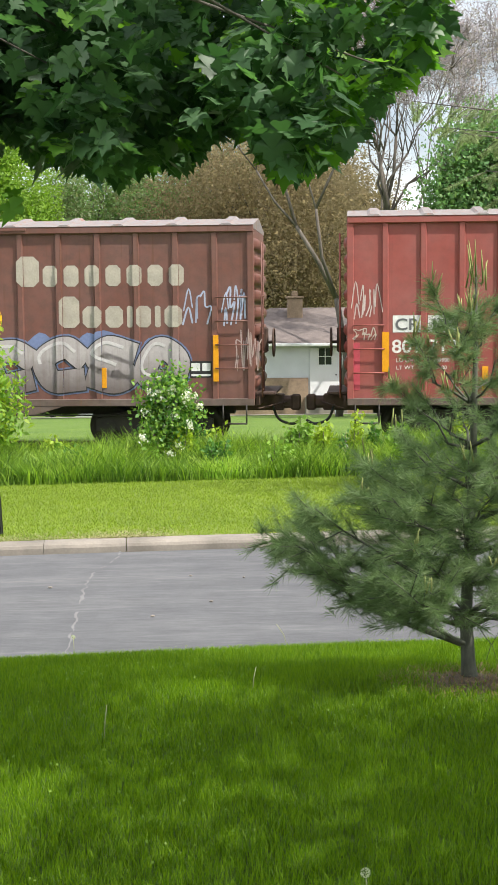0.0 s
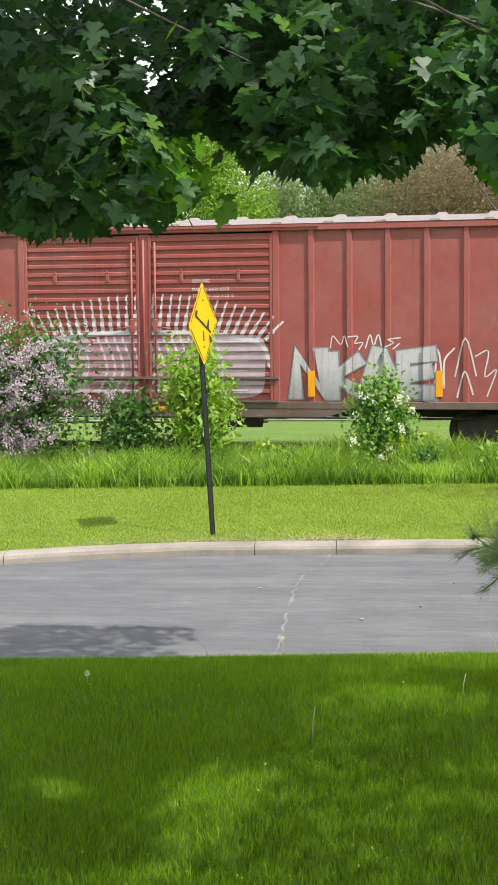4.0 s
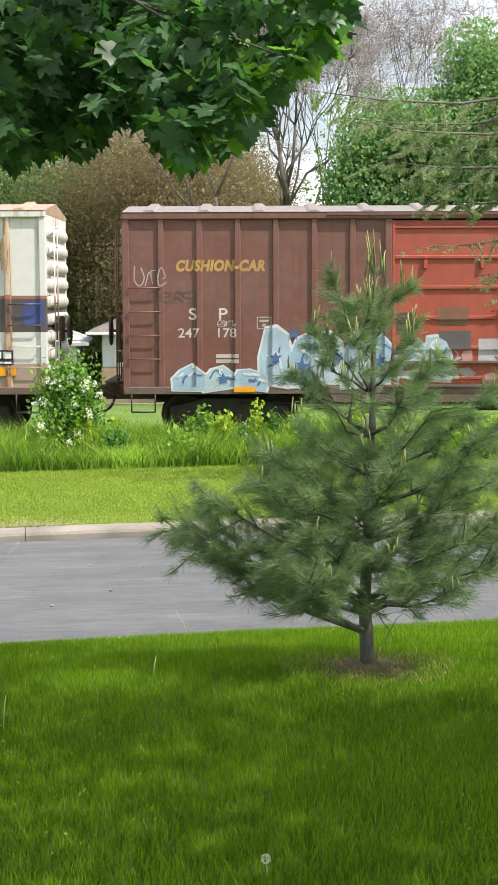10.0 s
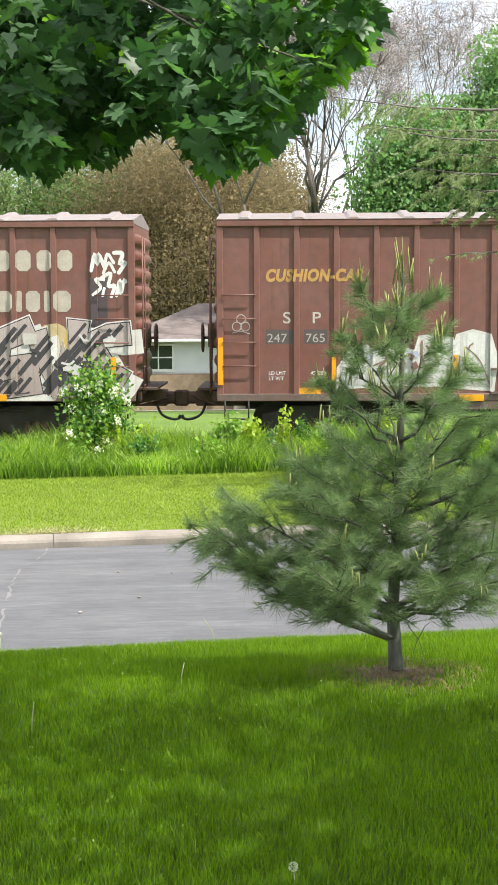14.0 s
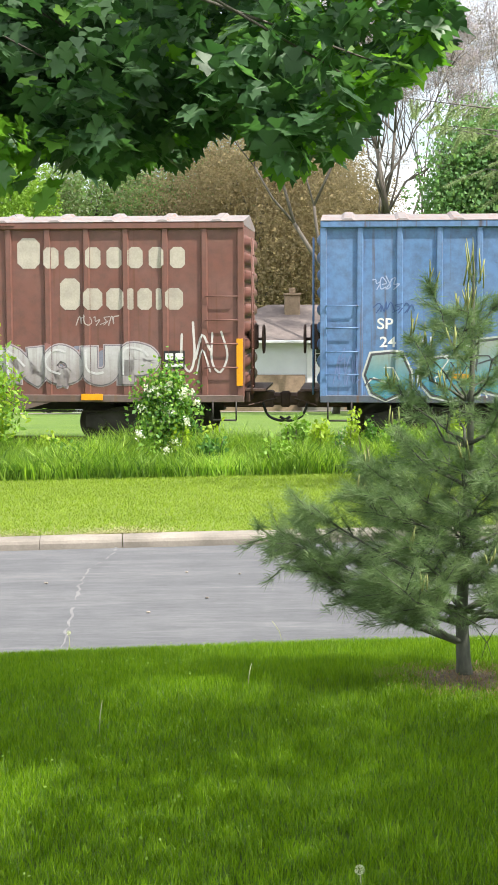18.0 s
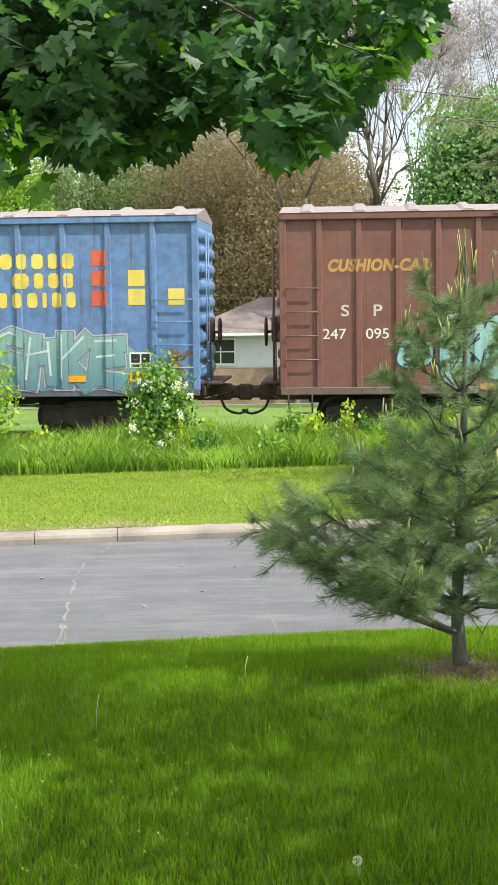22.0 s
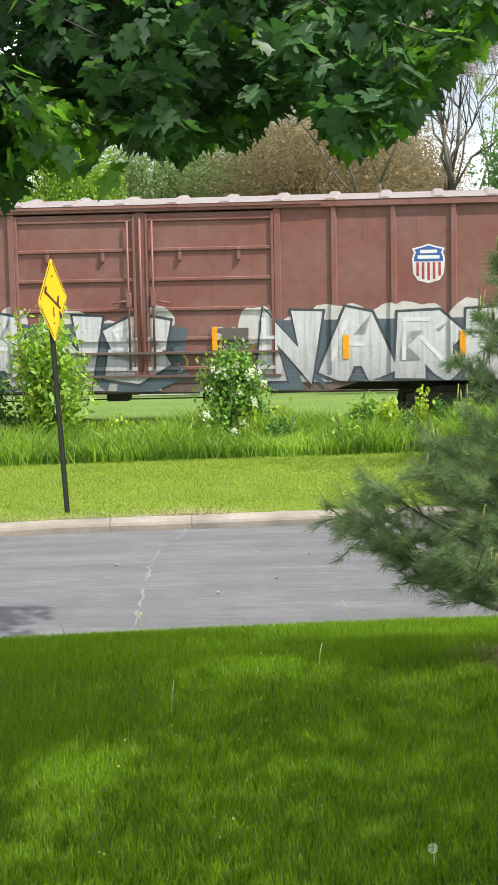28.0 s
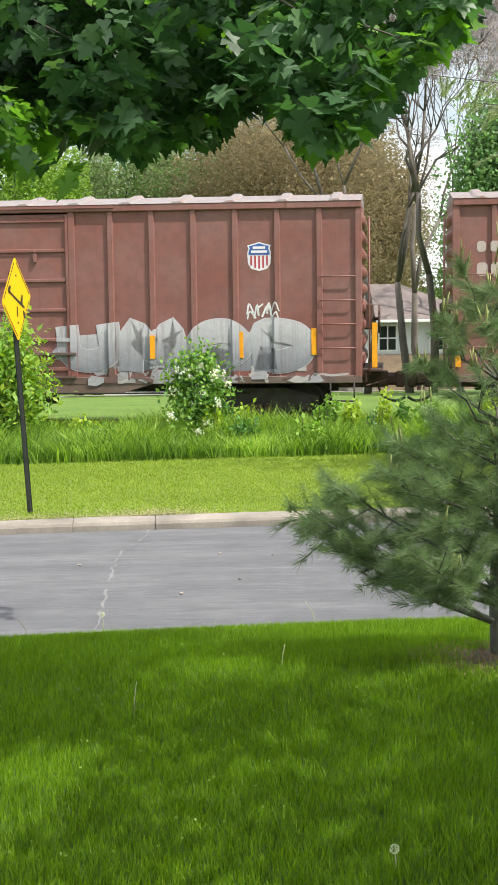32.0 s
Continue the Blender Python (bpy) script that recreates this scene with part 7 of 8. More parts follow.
# gaps between the boughs, through which the sky and the trees behind show
pb, pe = np.degrees(np.arctan2(P[:, 0], P[:, 1])), np.degrees(np.arctan2(P[:, 2] - 3, P[:, 1]))
P = P[~((pb > -12.2) & (pb < -8.2) & (pe > 3.6) & (pe < 8.8) & (P[:, 1] < 5.0))]
pb, pe = np.degrees(np.arctan2(P[:, 0], P[:, 1])), np.degrees(np.arctan2(P[:, 2] - 3, P[:, 1]))
gap = np.array([noise.noise((b * 0.75, e * 1.0, 31.0)) + 0.7 * noise.noise((b * 2.1, e * 2.4, 33.0)) for b, e in zip(pb, pe)])
P = P[~((gap > np.interp(pb, [-12, -4, 2, 8], [0.72, 0.54, 0.38, 0.24])) & (pe > low_edge(pb) + 1.2) & (rng.random(len(P)) < 0.97))]
near_i = set(np.argsort(P[:, 1] + 0.4 * np.abs(P[:, 0]))[:260].tolist())
turns = hanging(rng, len(P))
sizes = rng.uniform(0.055, 0.118, len(P))
# share of sun-coloured leaves grows to the right, painting in the lit side
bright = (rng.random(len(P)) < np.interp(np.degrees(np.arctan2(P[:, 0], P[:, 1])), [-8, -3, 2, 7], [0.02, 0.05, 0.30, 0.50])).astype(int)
tq = hanging(rng, len(Q), 0.3)
ob = part("upper_foliage", strewn("upper_foliage", DIAMOND * np.array((1.25, 1, 1)), DIAMOND_F, Q, tq, rng.uniform(0.09, 0.145, len(Q)), MAPLE), None, maple)
tagged(ob, kind="stuff")
one = mesh_np("leaf", LEAF, LEAF_F, MAPLE_ONE, smooth=True)
one_sunlit = mesh_np("leaf", LEAF, LEAF_F, MAPLE_SUNLIT, smooth=True)
# the hanging boughs sway each by itself, about where they leave the trunk
SWAYING = []
ROOT = np.array((-3.6, 2.35, 4.6))
which = np.digitize(np.degrees(np.arctan2(P[:, 0], P[:, 1])), (-14, -8.8, -4.6, -1.0, 3.0))
for k in range(6):
    spray = thing("leafy_bough", "", "")
    spray.parent = maple
    spray.location = ROOT
    ids = np.nonzero(which == k)[0]
    rest = np.array([i for i in ids if i not in near_i])
    me = strewn("foliage", LEAF, LEAF_F, P[rest] - ROOT, turns[rest], sizes[rest], [MAPLE, MAPLE_SUNLIT], bright[rest])
    tagged(part("foliage", me, None, spray), kind="stuff")
    for i in ids:
        if i in near_i:
            ob = part("leaf", one, None, spray)
            ob.matrix_basis = Matrix.Translation(Vector(P[i] - ROOT)) @ Matrix(turns[i].tolist()).to_4x4() @ Matrix.Scale(float(sizes[i]), 4)
    SWAYING.append((spray, k))
# one lower spray, well lit and mostly of sun-coloured leaves, that the wind carries to and fro
n3 = 190
bb, rr = rng.normal(-9.9, 0.8, n3), rng.normal(4.7, 0.22, n3)
ee = 6.5 + rng.normal(0, 0.7, n3) - 0.55 * (bb + 9.6)
P3 = np.stack([rr * np.tan(np.radians(bb)), rr, 3 + rr * np.tan(np.radians(ee))], -1)
spray = thing("leafy_bough", "", "")
spray.parent = maple
spray.location = ROOT
bm = bmesh.new()
tube(bm, [(0, 0, 0), (1.2, 1.1, -0.1), (2.2, 1.9, -0.55), tuple(P3.mean(0) - ROOT)], [0.03, 0.02, 0.012, 0.004], 5)
part("twig", bm, BARK, spray)
t3 = hanging(rng, n3)
for i in range(n3):
    ob = part("leaf", one if rng.random() < 0.3 else one_sunlit, None, spray)
    ob.matrix_basis = Matrix.Translation(Vector(P3[i] - ROOT)) @ Matrix(t3[i].tolist()).to_4x4() @ Matrix.Scale(rng.uniform(0.06, 0.115), 4)
SWAYING.append((spray, 6))


# ---- the young pine on the lawn ----
def needles(tufts, ways, rng, per=26, length=0.105, width=0.0019, wide=1.6, droop=0.12):
    """Tufts of needles: thin three-cornered slivers that spray forward from the twig."""
    n = len(tufts) * per
    base = np.repeat(np.asarray(tufts), per, 0)
    way = np.repeat(np.asarray(ways), per, 0)
    d = rng.normal(size=(n, 3))
    d -= way * (d * way).sum(1, keepdims=True)
    d /= np.linalg.norm(d, axis=1, keepdims=True)
    spread = rng.uniform(0.12, wide, n)[:, None]
    out = way * np.cos(spread) + d * np.sin(spread)
    out[:, 2] -= droop
    ln = (length * rng.uniform(0.7, 1.15, n))[:, None]
    side = np.cross(out, rng.normal(size=(n, 3)))
    side /= np.linalg.norm(side, axis=1, keepdims=True)
    b = base - way * rng.uniform(0, 0.05, n)[:, None]
    sag = np.zeros((n, 3))
    sag[:, 2] = -0.1 * droop
    v = np.stack([b - side * width, b + side * width, b + out * ln * 0.6 + side * width, b + out * ln + sag], 1)
    return v.reshape(-1, 3), (np.array([[0, 1, 2], [0, 2, 3]])[None] + (np.arange(n) * 4)[:, None, None]).reshape(-1, 3)


PINE = Vector((1.37, 8.9, float(land(1.37, 8.9))))
pine = thing("pine_tree", "young white pine with soft needles and pale new candles", "tree", m=Matrix.Translation(PINE))
bm = bmesh.new()
tube(bm, [(0, 0, -0.05), (-0.015, 0, 0.12), (-0.03, 0, 0.4), (-0.01, 0, 0.9), (0.01, 0, 1.5), (0.02, 0, 2.1), (0.02, 0, 2.55)], [0.058, 0.045, 0.038, 0.031, 0.022, 0.013, 0.006], 12)
part("trunk", bm, BARK_PINE, pine)
rp = np.random.default_rng(4)
tufts, ways, candles = [], [], []


def reach(h, side):
    """How far the crown goes at a height, to the left (-1) or right (1)."""
    return float(np.interp(h, [0.25, 0.5, 0.85, 1.3, 1.85, 2.2, 2.5], [0.98, 1.30, 1.12, 0.70, 0.54, 0.38, 0.12] if side < 0 else [0.5, 0.82, 1.06, 1.0, 0.62, 0.36, 0.12]))


def tuft_line(a, e, w, n):
    for m in np.linspace(0.3, 1.0, n):
        tufts.append(a.lerp(e, float(m)) + Vector(rp.normal(size=3)) * 0.012), ways.append((w + Vector((0, 0, 0.25)) + Vector(rp.normal(size=3)) * 0.35).normalized())


# height, branches, lift, the least and most of the branch that carries twigs
whorls = [(0.22, 2, 0.50, 0.42), (0.33, 5, 0.36, 0.5), (0.42, 8, 0.34, 0.40), (0.60, 8, 0.40, 0.40), (0.78, 8, 0.45, 0.40), (0.98, 8, 0.5, 0.36), (1.20, 7, 0.60, 0.44), (1.44, 6, 0.75, 0.48), (1.72, 6, 1.0, 0.46), (2.02, 5, 1.4, 0.42)]
for h, count, lift, bare in whorls:
    turn0 = rp.uniform(0, 6.3)
    for k in range(count):
        g = turn0 + 2 * math.pi * k / count + rp.normal() * 0.2
        if h < 0.3:
            g = (3.05, 3.9)[k]
        side = -1 if math.cos(g) < 0 else 1
        ln = reach(h + 0.25, side) * (0.6 + 0.4 * abs(math.cos(g))) * rp.uniform(0.8, 1.08)
        ln *= (0.93 if h < 0.8 else 0.86 if h < 1.7 else 0.72) * (1.06 if side > 0 else 1.0)
        d = Vector((math.cos(g), math.sin(g), 0))
        pts = [Vector((-0.02, 0, h)) + d * (ln * f) + Vector((0, 0, ln * lift * f * (0.55 + 0.6 * f))) for f in (0, 0.25, 0.5, 0.75, 1.0)]
        for q in pts[1:]:
            q += Vector(rp.normal(size=3)) * 0.022
        bm = bmesh.new()
        r0 = 0.007 + 0.011 * ln if h > 0.3 else (0.027, 0.016)[k]
        tube(bm, pts, [r0, r0 * 0.75, r0 * 0.5, r0 * 0.3, 0.003], 6)
        for f in np.arange(bare, 1.0, (0.044 if h < 0.7 and side < 0 else 0.054) / max(ln, 0.3)):
            i = min(3, int(f * 4))
            a = pts[i].lerp(pts[i + 1], f * 4 - i)
            for s in (-1, 1):
                if rp.random() < (0.25 if h < 1.1 else 0.4):
                    continue
                w = (d * 0.6 + Vector((-d.y, d.x, 0)) * s * rp.uniform(0.35, 1.2) + Vector((0, 0, rp.uniform(-0.5 if h < 0.65 else -0.25, 1.2)))).normalized()
                tl = rp.uniform(0.10, 0.42) * (1.2 - 0.55 * f) * (0.55 + 0.45 * ln)
                e = a + w * tl
                tube(bm, [a, a.lerp(e, 0.5), e], [0.0045, 0.0035, 0.002], 4)
                tuft_line(a, e, w, 5)
        w = (pts[4] - pts[3]).normalized()
        tuft_line(pts[3], pts[4], w, 4)
        if rp.random() < (0.25 if h < 0.9 else 0.6 if h < 1.3 else 0.95):
            for _ in range(3 + (h > 1.2)):
                candles.append((pts[4] + Vector(rp.normal(size=3)) * 0.022, rp.uniform(0.06, 0.11) * (0.7 + 0.4 * h)))
        part("branch", bm, BARK_PINE, pine)
for z in np.arange(2.12, 2.5, 0.06):
    tufts.append(Vector((0.02, 0, z))), ways.append(Vector((0, 0, 1)))
for k in range(8):
    candles.append((Vector((0.02 + rp.normal() * 0.045, rp.normal() * 0.05, 2.46 + rp.uniform(-0.07, 0.03))), rp.uniform(0.14, 0.27)))
v, f = needles(tufts, ways, rp, 36, 0.095, 0.0008, 1.4, 0.03)
ob = part("needles", mesh_np("needles", v, f, NEEDLE), None, pine)
tagged(ob, kind="stuff")
for a, ln in candles:
    bm = bmesh.new()
    lean = Vector((rp.normal() * 0.18, rp.normal() * 0.18, 1)).normalized()
    tube(bm, [a, a + lean * ln * 0.6, a + lean * ln], [0.005, 0.0055, 0.002], 5)
    part("candle", bm, CANDLE, pine)
bm = bmesh.new()
for d in ((0.10, 0.02), (0.16, -0.02)):
    tube(bm, [(0.03, 0, 0.36), (0.09, d[1], 0.27), (0.13, d[1], 0.22), (d[0], d[1], 0.12)], [0.004, 0.003, 0.0025, 0.0015], 5)
tube(bm, [(0.13, 0, 0.22), (0.17, 0, 0.30), (0.21, 0, 0.33)], [0.0025, 0.002, 0.0015], 5)
part("dead_twig", bm, BARK_PINE, pine)


# ---- shrubs by the track ----
def shrub(name, label, x, y, wide, high, mats, count, leaf, seed, bloom=None, blooms=0, stems=9, slim=1.0, deep=None):
    r = np.random.default_rng(seed)
    z0 = float(land(x, y))
    t = thing(name, label, "shrub", m=Matrix.Translation((x, y, z0)))
    deep = deep or wide * 0.8
    heads = []
    for k in range(stems):
        g, q = r.uniform(0, 6.3), r.uniform(0.15, 1)
        hx, hy, hz = math.cos(g) * wide / 2 * q * 0.75, math.sin(g) * deep / 2 * q * 0.75, high * (1 - 0.5 * q * q) * r.uniform(0.72, 0.95)
        bm = bmesh.new()
        tube(bm, [(hx * 0.1, hy * 0.1, -0.03), (hx * 0.45 + r.normal() * 0.03, hy * 0.45, hz * 0.5), (hx, hy, hz)], [0.016, 0.011, 0.004], 5)
        part("stem", bm, BARK, t)
        heads.append((hx, hy, hz))
    heads = np.array(heads)
    i = r.integers(len(heads), size=count)
    along = r.random(count) ** 0.55
    P = heads[i] * along[:, None] + r.normal(size=(count, 3)) * np.array((wide, deep, high)) * 0.085
    P = P[P[:, 2] > 0.03]
    shape = DIAMOND * np.array((slim, 1, 1))
    ob = part("foliage", strewn("foliage", shape, DIAMOND_F, P, spin(r, len(P), 0.25), leaf * r.uniform(0.6, 1.25, len(P)), mats, r.integers(len(mats), size=len(P)) if len(mats) > 1 else None), None, t)
    tagged(ob, kind="stuff")
    for k in range(blooms):
        j = r.integers(len(P))
        c = P[j] * np.array((1.1, 1.0, 1.0)) + np.array((0, -abs(P[j][1]) - deep * 0.15, 0.03))
        m = bloom[1]
        B = c + r.normal(size=(m, 3)) * bloom[2]
        ob = part("blossom", strewn("blossom", DIAMOND, DIAMOND_F, B, spin(r, m), bloom[3] * r.uniform(0.6, 1.2, m), bloom[0]), None, t)
    return t


SHRUB = leafy("shrub_leaf", (0.06, 0.17, 0.03), (0.13, 0.28, 0.06), 0.3)
SHRUB_L = leafy("light_shrub_leaf", (0.15, 0.30, 0.04), (0.28, 0.44, 0.08), 0.35)
SHRUB_D = leafy("dark_shrub_leaf", (0.05, 0.11, 0.03), (0.10, 0.19, 0.05), 0.3)
WEED = leafy("yellow_green_weed", (0.26, 0.38, 0.03), (0.40, 0.52, 0.06), 0.4)
PETAL = leafy("white_petal", (0.72, 0.72, 0.68), (0.82, 0.82, 0.80), 0.25)
LILAC = leafy("lilac_petal", (0.44, 0.35, 0.41), (0.60, 0.51, 0.56), 0.3, tint=(1.2, 1.1, 1.2))
shrub("flowering_shrub", "leafy green shrub with white snowball blossoms", -1.38, 25.3, 1.55, 2.0, [SHRUB, SHRUB_L], 5600, 0.085, 3, (PETAL, 30, 0.04, 0.055), 20, 22)
shrub("lilac_bush", "broad lilac bush in pale purple bloom", -8.1, 25.6, 4.6, 3.1, [SHRUB_D, SHRUB], 10000, 0.10, 4, (LILAC, 40, 0.06, 0.055), 290, 32, deep=1.3)
shrub("green_shrub", "dense dark green shrub among tall grass", -5.75, 25.5, 1.7, 1.75, [SHRUB, SHRUB_D], 3400, 0.095, 5, None, 0, 14)
shrub("box_elder_sapling", "light green sapling with drooping narrow leaves", -4.6, 25.2, 2.0, 2.7, [SHRUB_L, WEED, SHRUB_L], 3600, 0.15, 6, None, 0, 22, 0.6)
shrub("weed_clump", "light green leafy weed in the grass", -3.3, 25.3, 0.4, 0.62, [SHRUB_L], 160, 0.10, 7, None, 0, 6)
shrub("weed_clump", "light green leafy weed in the grass", 0.72, 25.4, 0.55, 0.85, [SHRUB_L], 240, 0.10, 8, None, 0, 7)
shrub("weed_clump", "yellow-green leafy weed in the grass", 0.1, 25.6, 0.5, 0.55, [SHRUB_L], 200, 0.09, 9, None, 0, 6)
shrub("weed_clump", "tall leafy weed with pale flower head", 1.65, 25.0, 0.3, 0.75, [SHRUB], 130, 0.08, 10, (PETAL, 14, 0.04, 0.03), 3, 5)
shrub("weed_clump", "light green leafy weed in the grass", 3.3, 25.2, 0.6, 0.8, [SHRUB_L], 260, 0.10, 12, None, 0, 7)
rw = np.random.default_rng(70)
for k in range(40):
    x = -10 + 20 * (k + rw.random()) / 40
    shrub("weed_clump", "broad-leaved green weed in the tall grass", x, rw.uniform(24.3, 26.2) - 0.08 * x, rw.uniform(0.4, 1.1), rw.uniform(0.45, 0.95), [(SHRUB_L, SHRUB_L, WEED, WEED, SHRUB)[k % 5]], 300, 0.10, 80 + k, None, 0, 6)
shrub("weed_clump", "light green leafy weed in the grass", 4.8, 25.4, 0.7, 0.7, [SHRUB_L], 260, 0.10, 13, None, 0, 7)


# ---- trees beyond the track ----
def tree(name, label, x, y, high, wide, mats, count, leaf, seed, trunk=0.22, limbs=11, low=0.25, bark=None, clumps=26, loose=0.11, base=None):
    r = np.random.default_rng(seed)
    z0 = float(land(x, y)) if base is None else base
    t = thing(name, label, "tree", m=Matrix.Translation((x, y, z0)))
    bm = bmesh.new()
    tube(bm, [(0, 0, -0.2), (r.normal() * 0.1, 0, high * 0.25), (r.normal() * 0.2, 0, high * 0.55), (r.normal() * 0.3, 0, high * 0.9)], [trunk, trunk * 0.8, trunk * 0.5, 0.03], 8)
    part("trunk", bm, bark or BARK, t)
    heads = []
    for k in range(clumps):
        g, q, h = r.uniform(0, 6.3), math.sqrt(r.random()), r.uniform(low, 0.95)
        f = (h - low * 0.6) / (1.04 - low * 0.6)
        w = wide * math.sqrt(max(0.0, f * (1 - f))) * (0.35 + 0.65 * q)
        c = Vector((math.cos(g) * w, math.sin(g) * w, h * high))
        heads.append(c)
        if k < limbs * 2:
            a = Vector((0, 0, high * max(0.15, h - 0.25)))
            m = a.lerp(c, 0.5) + Vector((0, 0, high * 0.03))
            bm = bmesh.new()
            tube(bm, [a, m, c], [trunk * 0.3, trunk * 0.17, 0.02], 5)
            part("limb", bm, bark or BARK, t)
    heads = np.array(heads)
    i = r.integers(len(heads), size=count)
    blobs = np.clip(r.normal(size=(count, 3)), -1.45, 1.45) * np.array((wide, wide, high * 0.75)) * loose * r.uniform(0.6, 1.3, len(heads))[i][:, None]
    P = heads[i] + blobs
    core = r.random(count) < 0.25
    P[core] = P[core] * np.array((0.8, 0.8, 0.92)) + np.array((0, 0, high * 0.03))
    ob = part("crown", strewn("crown", DIAMOND, DIAMOND_F, P, spin(r, count, 0.15), leaf * r.uniform(0.6, 1.3, count) * np.where(core, 1.7, 1), mats, r.integers(len(mats), size=count) if len(mats) > 1 else None), None, t)
    tagged(ob, kind="stuff")
    return t


SPRING = leafy("spring_green_leaf", (0.15, 0.27, 0.035), (0.26, 0.40, 0.06), 0.4)
GREEN = leafy("green_leaf", (0.14, 0.235, 0.09), (0.215, 0.32, 0.135), 0.5, tint=(1.3, 1.4, 0.8))
OLIVE = leafy("olive_leaf", (0.16, 0.205, 0.10), (0.23, 0.275, 0.14), 0.5, tint=(1.3, 1.3, 0.9))
RUSSET = leafy("russet_bud", (0.20, 0.175, 0.105), (0.345, 0.285, 0.19), 0.7, 0.8, tint=(1.2, 1.15, 0.95), spec=0.1)
# paler than such leaves are: distance haze is put into the colour
HAZED_GREEN = leafy("hazed_green_leaf", (0.17, 0.32, 0.14), (0.29, 0.46, 0.22), 0.5, 0.7, tint=(1.3, 1.45, 0.9), spec=0.15)
UNDER = leafy("deep_green_leaf", (0.07, 0.14, 0.055), (0.14, 0.235, 0.10), 0.4)
BUD = leafy("grey_bud", (0.28, 0.24, 0.235), (0.40, 0.345, 0.32), 0.3)
tree("spring_tree", "bright yellow-green tree in new leaf", -14.2, 80, 16.5, 7.5, [SPRING], 40000, 0.15, 1, clumps=36)
tree("spring_tree", "bright yellow-green tree in new leaf", -23, 82, 15.5, 9, [SPRING, GREEN], 14000, 0.24, 2)
tree("ash_tree", "dull green tree behind the houses", -8.6, 84, 13.0, 8, [GREEN, OLIVE], 46000, 0.15, 3, clumps=40, loose=0.12)
tree("ash_tree", "dull olive green tree behind the houses", -4.2, 86, 12.8, 7.5, [OLIVE, GREEN], 46000, 0.15, 4, clumps=40, loose=0.12)
tree("budding_tree", "russet-brown tree coming into bud", 0.9, 82, 14.2, 12.0, [RUSSET], 96000, 0.125, 5, loose=0.125, clumps=80)
tree("budding_tree", "olive-brown tree coming into bud", -2.2, 90, 14.4, 10.0, [RUSSET, OLIVE], 50000, 0.15, 15, loose=0.125, clumps=50)
tree("budding_tree", "russet-brown tree coming into bud", 3.4, 92, 14.6, 10.0, [RUSSET], 50000, 0.15, 16, loose=0.125, clumps=50)
tree("budding_tree", "russet-brown tree coming into bud", 5.0, 86, 12.6, 7.5, [RUSSET], 48000, 0.125, 6, loose=0.125, clumps=34)
tree("leafy_tree", "full green tree with rounded crown", 9.4, 52, 10.6, 5.4, [HAZED_GREEN, GREEN], 70000, 0.14, 7, clumps=60)
tree("leafy_tree", "tall full green tree with rounded crown", 13.5, 52, 13.0, 6.2, [HAZED_GREEN, GREEN], 80000, 0.15, 8, clumps=64)
tree("leafy_tree", "full green tree with rounded crown", 28, 82, 19, 9, [GREEN], 7000, 0.34, 9)
tree("leafy_tree", "dark green tree with low crown", 8.6, 49.5, 6.4, 4.4, [UNDER, GREEN], 36000, 0.13, 10, low=0.08, clumps=40)
tree("leafy_tree", "dark green tree with low crown", 11.4, 49, 6.6, 4.8, [UNDER, GREEN], 36000, 0.13, 17, low=0.08, clumps=40)
for k, (x, y, h, w, m) in enumerate(((-30, 92, 12, 10, [GREEN]), (-18, 94, 12, 11, [OLIVE, GREEN]), (-11, 95, 13, 10, [GREEN]), (-5.5, 97, 13, 9, [OLIVE]), (-1, 96, 12.5, 10, [RUSSET, OLIVE]), (6, 97, 11.0, 9, [OLIVE, RUSSET]), (15, 95, 10, 10, [GREEN]), (24, 96, 11, 11, [HAZED_GREEN]), (36, 95, 13, 12, [GREEN]))):
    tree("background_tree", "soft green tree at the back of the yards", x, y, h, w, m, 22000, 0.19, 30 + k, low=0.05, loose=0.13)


TWIG = plain("grey_twig", (0.34, 0.295, 0.30), 0.9, 0.2, 3, 20)


